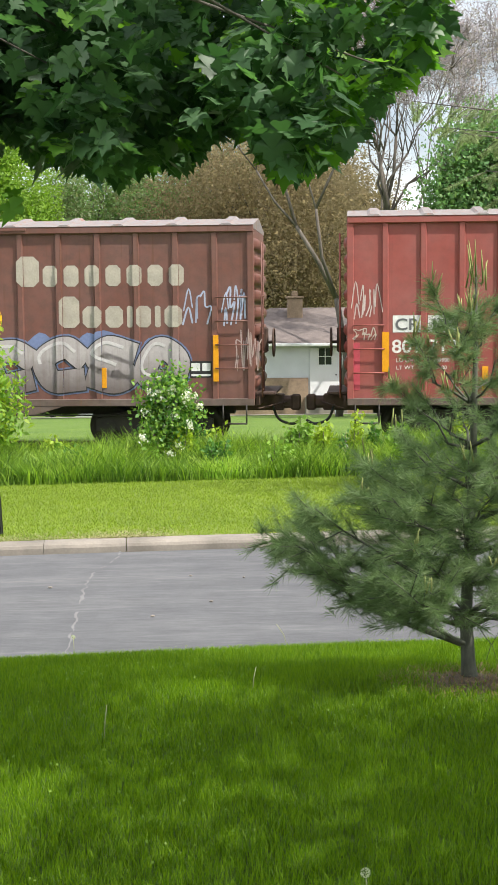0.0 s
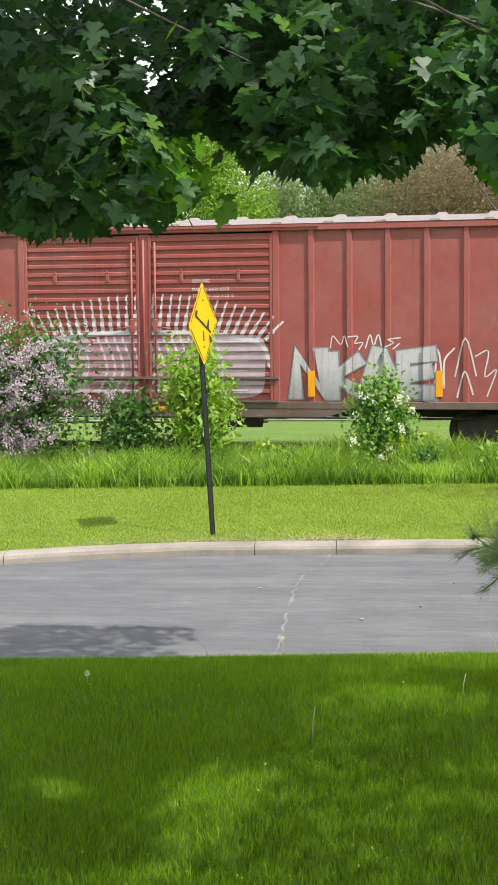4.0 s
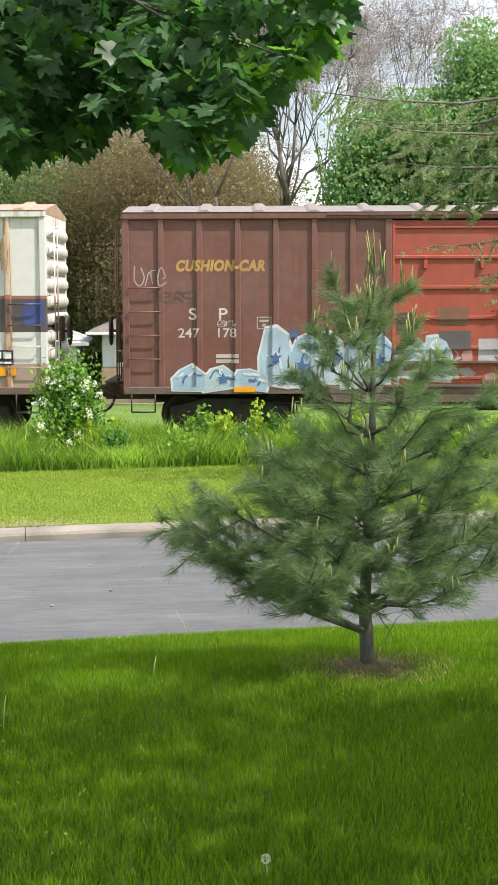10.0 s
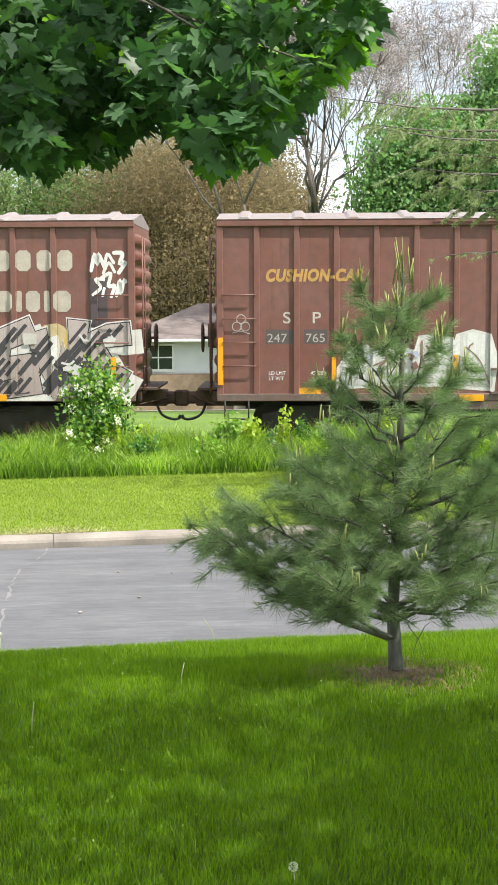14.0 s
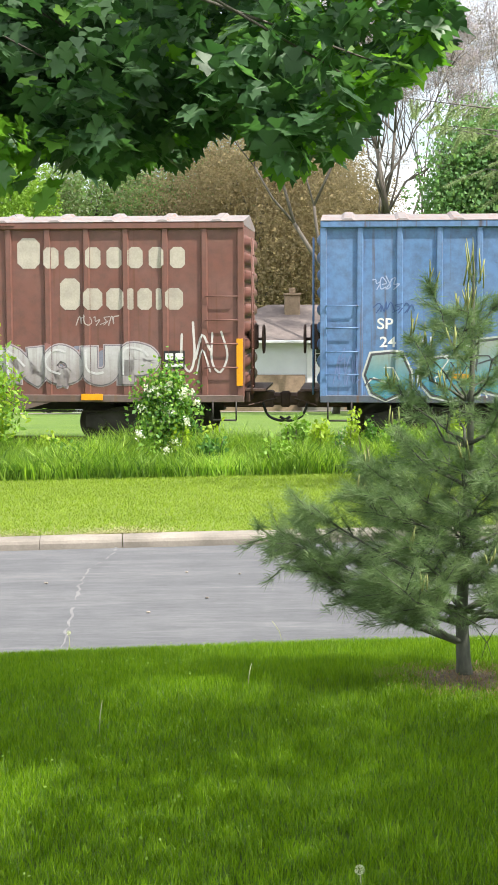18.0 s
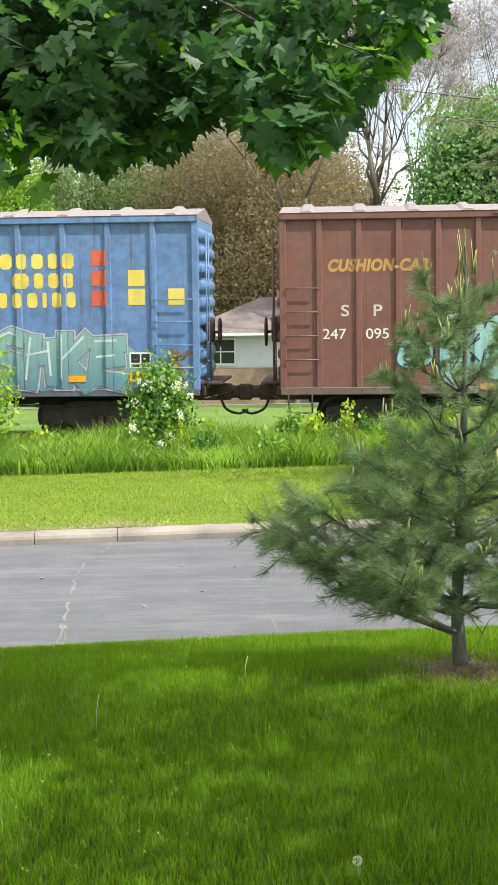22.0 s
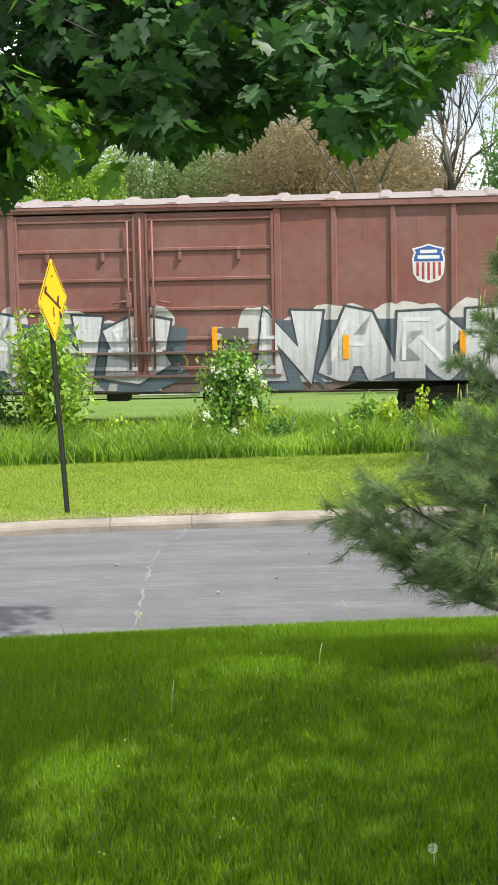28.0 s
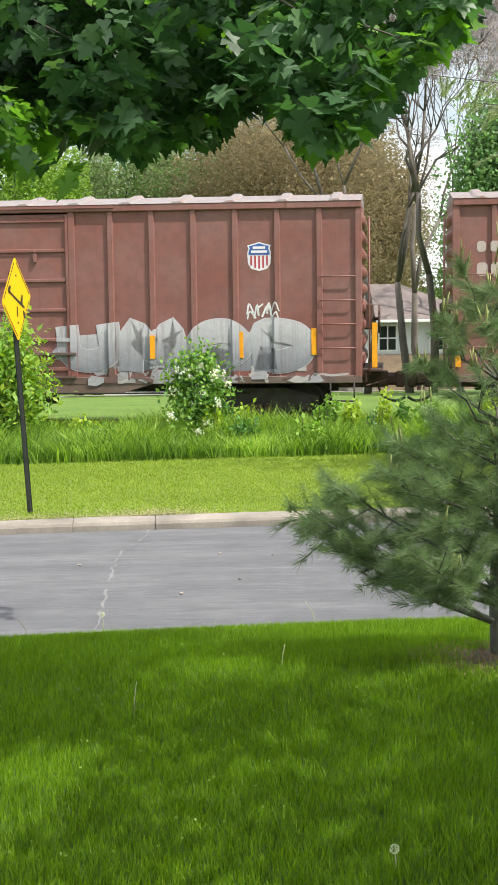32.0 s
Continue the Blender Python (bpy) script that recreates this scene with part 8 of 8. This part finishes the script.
def bare_tree(name, label, x, y, high, seed, lean, stems, spread=0.36, depth=6):
    """A tall tree almost without leaves: forking limbs, fine twigs, a haze of buds."""
    r = np.random.default_rng(seed)
    t = thing(name, label, "tree", m=Matrix.Translation((x, y, float(land(x, y)))))
    wood, twigs, ends = bmesh.new(), [], []

    def grow(p, d, ln, rad, level, bm):
        q = p + d * ln * 0.5 + Vector(r.normal(size=3)) * ln * 0.05
        e = q + (d + Vector(r.normal(size=3)) * 0.16 + Vector((0, 0, 0.06))).normalized() * ln * 0.5
        tube(bm, [p, q, e], [rad, rad * 0.85, rad * 0.68], 7 if level < 3 else 4)
        if level >= depth:
            ends.append(e)
            ends.append(q)
            return
        for k in range(2 if level < 2 else 3):
            nd = (d + Vector(r.normal(size=3)) * (spread * (0.55 if level < 2 else 1)) + Vector((0, 0, 0.12))).normalized()
            grow(e, nd, ln * r.uniform(0.66, 0.84), rad * (0.66 if k == 0 else 0.5), level + 1, bm)
    for k, (dx, dy, rad) in enumerate(stems):
        bm = bmesh.new()
        grow(Vector((dx, dy, -0.2)), Vector((lean * 0.5 + dx * 0.07, dy * 0.1, 1)).normalized(), high * 0.29, rad, 0, bm)
        part("trunk", bm, BARK_PALE, t)
    E = np.array([tuple(e) for e in ends])
    i = r.integers(len(E), size=len(E) * 3)
    P = E[i] + r.normal(size=(len(i), 3)) * 0.45
    ob = part("bud_haze", strewn("bud_haze", DIAMOND * np.array((0.5, 1, 1)), DIAMOND_F, P, spin(r, len(P)), 0.13 * r.uniform(0.5, 1.2, len(P)), BUD), None, t)
    tagged(ob, kind="stuff")
    v, f = needles([Vector(e) for e in E], [Vector((0, 0.3, 0.9)).normalized()] * len(E), r, 7, 0.8, 0.007)
    ob = part("twig_spray", mesh_np("twig_spray", v, f, TWIG), None, t)
    tagged(ob, kind="stuff")
    return t


bare_tree("bare_tree", "tall bare grey tree with several leaning trunks", 5.4, 56, 16.0, 3, 0.1, ((-1.9, 0, 0.16), (-0.2, 0.3, 0.18), (0.6, -0.2, 0.19), (1.7, 0.4, 0.15)))
bare_tree("bare_tree", "tall bare grey tree with forking trunk", 6.9, 66, 17.5, 8, 0.1, ((-0.3, 0, 0.19), (1.0, 0.3, 0.15)))


# ---- the spruce by the road, of which boughs hang into view ----
SPRUCE_N = leafy("spruce_needle", (0.24, 0.31, 0.15), (0.40, 0.47, 0.25), 0.5, tint=(1.2, 1.3, 0.9))
sx, sy = 6.75, 21.0
spruce = thing("spruce_tree", "old spruce with drooping grey-green boughs", "tree", m=Matrix.Translation((sx, sy, float(land(sx, sy)))))
bm = bmesh.new()
tube(bm, [(0, 0, -0.1), (0.02, 0, 2), (0, 0.03, 5), (0.02, 0, 9.5)], [0.26, 0.21, 0.15, 0.02], 10)
part("trunk", bm, BARK, spruce)
rs = np.random.default_rng(21)
tf, wy = [], []
boughs = [(5.8, -4.5, -0.1, 0.2), (5.6, -4.0, 0.5, 0.1), (5.4, -3.8, -0.5, 0.1), (5.0, -3.4, -0.3, 0.0), (4.8, -3.0, 0.3, 0.0), (5.3, -2.8, 0.6, 0.0), (4.6, -2.6, 0.2, -0.1), (4.1, -2.3, -0.2, -0.1)]
around = [(h, math.cos(g) * (3.6 - h * 0.28) * (0.5 if math.cos(g) < 0 else 1), math.sin(g) * (3.6 - h * 0.28), -0.1) for h, g in zip(np.linspace(2.2, 8.6, 30), np.arange(30) * 2.4)]
boughs += [b for b in around if b[1] > -0.4 or b[0] > 5.2]
sparse = [(4.3, -2.7, -0.3, -0.5), (4.0, -1.9, 0.4, -0.6), (3.6, -1.7, -0.2, -0.5)]
boughs = [b for b in boughs if b[0] > 4.5 or b[1] > -0.4] + sparse
for h, ex, ey, tip in boughs:
    a, e = Vector((0, 0, h)), Vector((ex, ey, h + tip - 0.35))
    m = a.lerp(e, 0.5) + Vector((0, 0, -0.25))
    bm = bmesh.new()
    line = [a, a.lerp(m, 0.5), m, m.lerp(e, 0.5) + Vector((0, 0, -0.05)), e]
    tube(bm, line, [0.035, 0.028, 0.02, 0.012, 0.004], 5)
    for f in np.arange(0.2, 1.0, 0.05 if (h, ex, ey, tip) in sparse else 0.026):
        i = min(3, int(f * 4))
        p = line[i].lerp(line[i + 1], f * 4 - i)
        drop = rs.uniform(0.05, 0.42) * (1.1 - 0.4 * f)
        q = p + Vector((rs.normal() * 0.2 - 0.15, rs.normal() * 0.25, -drop))
        tube(bm, [p, p.lerp(q, 0.5) + Vector((0, 0, 0.03)), q], [0.007, 0.005, 0.002], 4)
        for w in np.arange(0.15, 1.05, 0.35 if (h, ex, ey, tip) in sparse else 0.1):
            tf.append(p.lerp(q, w)), wy.append((q - p).normalized())
    part("bough", bm, BARK, spruce)
v, f = needles(tf, wy, rs, 22, 0.06, 0.0034)
tagged(part("needles", mesh_np("needles", v, f, SPRUCE_N), None, spruce), kind="stuff")

# ---- the yellow diamond sign ----
sign = thing("warning_sign", "yellow diamond road sign on a leaning dark steel post", "road sign", m=Matrix.Translation((-3.18, 18.75, float(land(-3.18, 18.75)))))
top = Vector((-0.17, 0.0, 3.1))
bm = bmesh.new()
q = [(-0.035, 0.02), (-0.02, 0.02), (-0.016, -0.015), (0.016, -0.015), (0.02, 0.02), (0.035, 0.02), (0.03, 0.026), (0.016, 0.026), (0.012, -0.009), (-0.012, -0.009), (-0.016, 0.026), (-0.03, 0.026)]
A, B = [bm.verts.new((x, y, -0.15)) for x, y in q], [bm.verts.new((top.x + x, top.y + y, top.z)) for x, y in q]
for i in range(len(q)):
    j = (i + 1) % len(q)
    bm.faces.new((A[i], A[j], B[j], B[i]))
bm.faces.new(list(reversed(A))), bm.faces.new(B)
bmesh.ops.recalc_face_normals(bm, faces=bm.faces)
part("post", bm, POST, sign)
PLATE = Matrix.Translation((-0.095, -0.03, 2.76)) @ Matrix.Rotation(radians(80), 4, "Z") @ Matrix.Rotation(radians(-3.5), 4, "Y")


def plate(bm, s, y0, y1, rad=0.05, mi=0):
    """A diamond with rounded corners, standing on its corner, s from the centre to a corner."""
    pts = []
    for k in range(4):
        a = math.pi / 2 * k
        c = Vector((math.cos(a), math.sin(a))) * (s - rad * 1.414)
        for d in (-0.785, -0.4, 0, 0.4, 0.785):
            pts.append(c + Vector((math.cos(a + d), math.sin(a + d))) * rad)
    A, B = [bm.verts.new((p.x, y0, p.y)) for p in pts], [bm.verts.new((p.x, y1, p.y)) for p in pts]
    bm.faces.new(A).material_index = mi
    bm.faces.new(list(reversed(B))).material_index = mi
    for i in range(len(pts)):
        j = (i + 1) % len(pts)
        bm.faces.new((A[i], B[i], B[j], A[j])).material_index = mi
    bmesh.ops.recalc_face_normals(bm, faces=bm.faces)


SIGN_YELLOW = plain("sign_yellow", (0.86, 0.50, 0.005), 0.3, 0.05, 4, 50, 0.03)
bm = bmesh.new()
plate(bm, 0.545, 0.0, 0.004)
panel = part("panel", bm, SIGN_YELLOW, sign)
panel.matrix_basis = PLATE
bm = bmesh.new()
for k in range(4):
    a, b = (Vector((math.cos(math.pi / 2 * (k + d)), 0, math.sin(math.pi / 2 * (k + d)))) * 0.505 for d in (0, 1))
    e = (b - a).normalized()
    a, b = a + e * 0.05, b - e * 0.05
    n_ = Vector((e.z, 0, -e.x)) * 0.008
    bm.faces.new([bm.verts.new(p + Vector((0, -0.003, 0))) for p in (a - n_, b - n_, b + n_, a + n_)])
part("border", bm, BLACK, panel)
bm = bmesh.new()


def dark(pts):
    bm.faces.new([bm.verts.new((x, -0.004, z)) for x, z in pts])


dark([(-0.30, 0.115), (0.26, -0.145), (0.275, -0.115), (-0.285, 0.14)])
dark([(-0.30, 0.10), (-0.25, 0.09), (-0.20, 0.17), (-0.23, 0.20), (-0.29, 0.17)])
dark([(0.12, -0.05), (0.20, -0.09), (0.22, 0.03), (0.18, 0.05), (0.15, 0.0)])
dark([(-0.02, -0.08), (0.02, -0.10), (0.02, -0.22), (-0.02, -0.22)])
dark([(0.20, -0.15), (0.26, -0.18), (0.30, -0.26), (0.22, -0.26)])
part("pictogram", bm, BLACK, panel)
for z in (-0.3, 0.3):
    bm = bmesh.new()
    rod(bm, (0, -0.012, z), (0, 0.02, z), 0.012, n=6)
    part("bolt", bm, POST, panel)

# ---- marks on the road ----
bm = bmesh.new()
line = [(-0.07, -0.06), (-0.16, -0.8), (-0.36, -1.6), (-0.43, -2.3), (-0.46, -3.2), (-0.49, -4.2), (-0.52, -5.5)]
pts = curve(line, 26)
for i in range(len(pts) - 1):
    if noise.noise((pts[i][1] * 5.3, 7.7, 0)) < -0.28:
        continue
    quad = []
    for p, s in ((pts[i], -1), (pts[i + 1], -1), (pts[i + 1], 1), (pts[i], 1)):
        w = 0.006 + 0.035 * max(0, noise.noise((p[1] * 3.1, 2.2 + s, 0))) + 0.016 * noise.noise((p[1] * 17, 4.4 * s, 0))
        u_, v_ = p[0] + s * max(w, 0.003) + 0.03 * noise.noise((p[1] * 5, 0, 4)), p[1]
        x, y = xy(u_, v_)
        quad.append(bm.verts.new((x, y, float(road_z(u_, v_)) + 0.005)))
    bm.faces.new(quad)
solid("road_crack", bm, CRACK, "pale filled crack running across the asphalt", "crack", kind="structure")
rm = np.random.default_rng(6)
for k in range(6):
    u_, v_ = rm.uniform(-5, 5), rm.uniform(-5, -0.4)
    if k < 2:
        u_, v_ = ((0.72, -2.05), (1.3, -2.25))[k]
    x, y = xy(u_, v_)
    bm = bmesh.new()
    bmesh.ops.create_icosphere(bm, subdivisions=1, radius=rm.uniform(0.012, 0.022))
    for w in bm.verts:
        w.co = Vector((w.co.x * 1.3, w.co.y, w.co.z * 0.6)) * rm.uniform(0.85, 1.15)
    bmesh.ops.translate(bm, verts=bm.verts, vec=(x, y, float(road_z(u_, v_)) + 0.012))
    solid("pebble", bm, CONCRETE, "pale pebble lying on the asphalt", "pebble", "pebbles on the road")

# ---- seed heads and stalks in the lawn ----
FLUFF = leafy("seed_fluff", (0.55, 0.55, 0.52), (0.75, 0.75, 0.72), 0.4)
STALK = plain("dry_stalk", (0.40, 0.42, 0.22), 0.8, 0.2, 20, 80)
for k, (x, y, h, puff) in enumerate(((0.42, 5.12, 0.09, 1), (0.02, 8.6, 0.16, 0), (0.33, 11.9, 0.22, 0), (-1.45, 12.0, 0.2, 1), (-0.75, 7.4, 0.2, 0), (-1.9, 11.0, 0.18, 0), (-1.2, 6.0, 0.08, 0), (-2.3, 8.8, 0.1, 1))):
    z = float(land(x, y))
    t = thing("dandelion" if puff else "grass_stalk", "white dandelion seed head on a thin stalk" if puff else "pale dry grass stalk standing in the lawn", "dandelion" if puff else "stalk", m=Matrix.Translation((x, y, z)))
    bm = bmesh.new()
    lean = rm.uniform(-0.5, 0.2) if not puff else rm.uniform(-0.1, 0.1)
    if k == 2:
        lean = -0.45
    tube(bm, [(0, 0, -0.02), (lean * h * 0.4, 0, h * 0.6), (lean * h, 0, h)], [0.003, 0.0028, 0.0022], 5)
    part("stalk", bm, STALK, t)
    if puff:
        m = 160
        d = rm.normal(size=(m, 3))
        d /= np.linalg.norm(d, axis=1, keepdims=True)
        c = np.array((lean * h, 0, h))
        part("seed_head", strewn("seed_head", DIAMOND, DIAMOND_F, c + d * 0.017, spin(rm, m), rm.uniform(0.004, 0.009, m), FLUFF), None, t)

# ---- houses beyond the track ----
SIDING = plain("white_siding", (0.66, 0.69, 0.72), 0.6, 0.06, 1.5, 30, 0.1)
SHINGLE = plain("brown_shingle", (0.165, 0.135, 0.125), 0.9, 0.2, 3, 14, 0.5, 0.02)
SHINGLE_G = plain("grey_shingle", (0.44, 0.43, 0.43), 0.9, 0.15, 3, 14, 0.4, 0.02)
BRICK = plain("tan_brick", (0.30, 0.215, 0.15), 0.9, 0.2, 4, 20, 0.3)
GLASS = plain("dark_window_glass", (0.02, 0.025, 0.03), 0.08, 0.2, 2, 10, 0.0)
TRIM = plain("white_trim", (0.74, 0.75, 0.76), 0.5, 0.05, 2, 30, 0.05)


def hip_roof(bm, x0, x1, y0, y1, ze, zr, inset):
    ym = (y0 + y1) / 2
    e = [bm.verts.new(p) for p in ((x0, y0, ze), (x1, y0, ze), (x1, y1, ze), (x0, y1, ze))]
    d = [bm.verts.new(p) for p in ((x0, y0, ze - 0.14), (x1, y0, ze - 0.14), (x1, y1, ze - 0.14), (x0, y1, ze - 0.14))]
    r = [bm.verts.new(p) for p in ((x0 + inset, ym, zr), (x1 - inset, ym, zr))]
    for f in ((e[0], e[1], r[1], r[0]), (e[2], e[3], r[0], r[1]), (e[1], e[2], r[1]), (e[3], e[0], r[0]), (d[3], d[2], d[1], d[0])):
        bm.faces.new(f)
    for i in range(4):
        bm.faces.new((d[i], d[(i + 1) % 4], e[(i + 1) % 4], e[i]))


gz = -1.98
house = thing("house", "low white-sided house with brown shingle roof and brick base", "house")
bm = bmesh.new()
box(bm, -2.0, 9.4, 68.0, 76, gz, 1.36)
part("wall", bm, SIDING, house)
bm = bmesh.new()
hip_roof(bm, -2.7, 10.0, 67.35, 76.6, 1.44, 3.05, 3.9)
roof = part("roof", bm, SHINGLE, house)
bm = bmesh.new()
box(bm, 1.98, 2.72, 70.6, 71.3, 1.9, 3.5, 0.03)
box(bm, 1.92, 2.78, 70.54, 71.36, 3.5, 3.6, 0.02)
box(bm, 2.2, 2.5, 70.8, 71.1, 3.6, 3.85, 0.03)
part("chimney", bm, BRICK, roof)
bm = bmesh.new()
box(bm, -2.75, 10.05, 67.28, 67.35, 1.3, 1.43, 0.02)
part("gutter", bm, TRIM, house)
for x0, x1 in ((-2.05, 2.86), (4.5, 9.45)):
    bm = bmesh.new()
    box(bm, x0, x1, 67.88, 68.0, gz, -0.18, 0.01)
    part("brick_base", bm, BRICK, house)
bm = bmesh.new()
box(bm, 2.94, 4.3, 67.93, 68.0, -1.02, 1.2, 0.01)
door = part("door", bm, TRIM, house)
for i in range(2):
    for j in range(2):
        bm = bmesh.new()
        box(bm, 3.36 + 0.31 * i, 3.63 + 0.31 * i, 67.915, 67.93, 0.42 + 0.4 * j, 0.78 + 0.4 * j)
        part("pane", bm, GLASS, door)
bm = bmesh.new()
rod(bm, (4.15, 67.88, -0.05), (4.15, 67.93, -0.05), 0.035, n=8)
part("door_handle", bm, POST, door)
for x0, x1 in ((-1.36, -0.1), (4.85, 5.6), (7.2, 8.4)):
    bm, bars_ = bmesh.new(), []
    for a, b, c_, d in ((x0 - 0.08, x0, -0.05, 1.2), (x1, x1 + 0.08, -0.05, 1.2), (x0, x1, 1.12, 1.2), (x0, x1, -0.05, 0.03), (x0, x1, 0.54, 0.6), ((x0 + x1) / 2 - 0.03, (x0 + x1) / 2 + 0.03, 0.03, 1.12)):
        bars_.append((a, b, c_, d))
    box(bm, x0 - 0.1, x1 + 0.1, 67.95, 68.0, -0.11, -0.05, 0.01)
    w = part("window", bm, TRIM, house)
    for a, b, c_, d in bars_:
        bm = bmesh.new()
        box(bm, a, b, 67.93, 68.0, c_, d)
        part("frame_bar", bm, TRIM, w)
    for a, b in ((x0, (x0 + x1) / 2 - 0.03), ((x0 + x1) / 2 + 0.03, x1)):
        for c_, d in ((0.03, 0.54), (0.6, 1.12)):
            bm = bmesh.new()
            box(bm, a, b, 67.97, 67.985, c_, d)
            part("pane", bm, GLASS, w)
bm = bmesh.new()
box(bm, 2.7, 4.6, 66.8, 67.9, gz, -1.05, 0.02)
part("front_step", bm, CONCRETE, house)

garage = thing("garage", "small white garage with pale grey shingle roof", "garage")
bm = bmesh.new()
box(bm, -8.45, -3.2, 68, 74, gz, 0.86)
part("wall", bm, SIDING, garage)
for k in range(11):
    bm = bmesh.new()
    box(bm, -8.46, -3.19, 67.975, 68.0, gz + 0.25 * k, gz + 0.25 * k + 0.2)
    part("siding_board", bm, SIDING, garage)
bm = bmesh.new()
hip_roof(bm, -9.2, -2.6, 67.4, 74.6, 0.96, 2.25, 3.0)
roof = part("roof", bm, SHINGLE_G, garage)
for k in range(6):
    bm = bmesh.new()
    f = (k + 0.5) / 6
    z = 0.98 + f * 1.25
    box(bm, -9.2 + 3.0 * f + 0.05, -2.6 - 3.0 * f - 0.05, 67.4 + 3.6 * f - 0.1, 67.4 + 3.6 * f, z, z + 0.03)
    part("shingle_course", bm, TRIM, roof)
shrub("yard_shrub", "dark green shrub at the garage corner", -8.9, 66.5, 1.6, 2.2, [SHRUB_D], 900, 0.3, 41, None, 0, 7)
shrub("yard_shrub", "yellow-green shrub by the garage", -8.0, 66.0, 1.2, 1.0, [SHRUB_L], 500, 0.28, 42, None, 0, 6)

drive = sheet("driveway", np.arange(-60, 61, 4), [44.2, 45.5, 47.2], lambda u, v: np.interp(v, LIE_V, LIE_Z) + rise(u, v), CONCRETE, "pale concrete street before the houses", 0.02)
bm = bmesh.new()
rod(bm, (3.55, 58, -1.95), (3.55, 58, -0.3), 0.06, n=8)
solid("marker_post", bm, TRIM, "short white post standing in the grass", "post")


# ---- what moves ----
# metres that the train has gone, second by second
GONE = [0.0, 4.337, 8.631, 12.877, 17.071, 21.213, 25.306, 29.352, 33.358, 37.331, 41.282, 45.219, 49.154, 53.099, 57.067, 61.07, 65.12, 69.23, 73.41, 77.673, 82.026, 86.477, 91.032, 95.695, 100.466, 105.343, 110.322, 115.393, 120.543, 125.755, 131.007, 136.272, 141.517]


def motions():
    seconds = np.arange(33.0)
    for car, at, wheels in CARS:
        walk(car, [(t, Matrix.Translation(TRACK + ALONG * (at - g)) @ Matrix.Rotation(TRACK_TURN, 4, "Z")) for t, g in zip(seconds, GONE)])
        for wheel, bx in wheels:
            rows = []
            for t in np.linspace(0, 32, 321):
                turn = -float(np.interp(t, seconds, GONE)) / 0.42
                rows.append((float(t), Matrix.Translation((bx, 0, 0.42)) @ Matrix.Rotation(turn, 4, "Y")))
            walk(wheel, rows)
    for spray, k in SWAYING:
        rows = []
        for t in np.linspace(0, 32, 65):
            a = 0.16 * math.sin(1.9 * t + 1.7 * k) + 0.12 * math.sin(0.83 * t + 2.9 * k)
            b = 0.12 * math.sin(1.4 * t + 2.3 * k) + 0.08 * math.sin(3.1 * t + k)
            if k == 6:
                a += float(np.interp(t, [0, 9, 15, 24, 32], [4.6, 4.6, 0.6, 0.0, 1.2]))
            rows.append((float(t), pose(*ROOT, b, 0.5 * b, a)))
        walk(spray, rows)


motions()
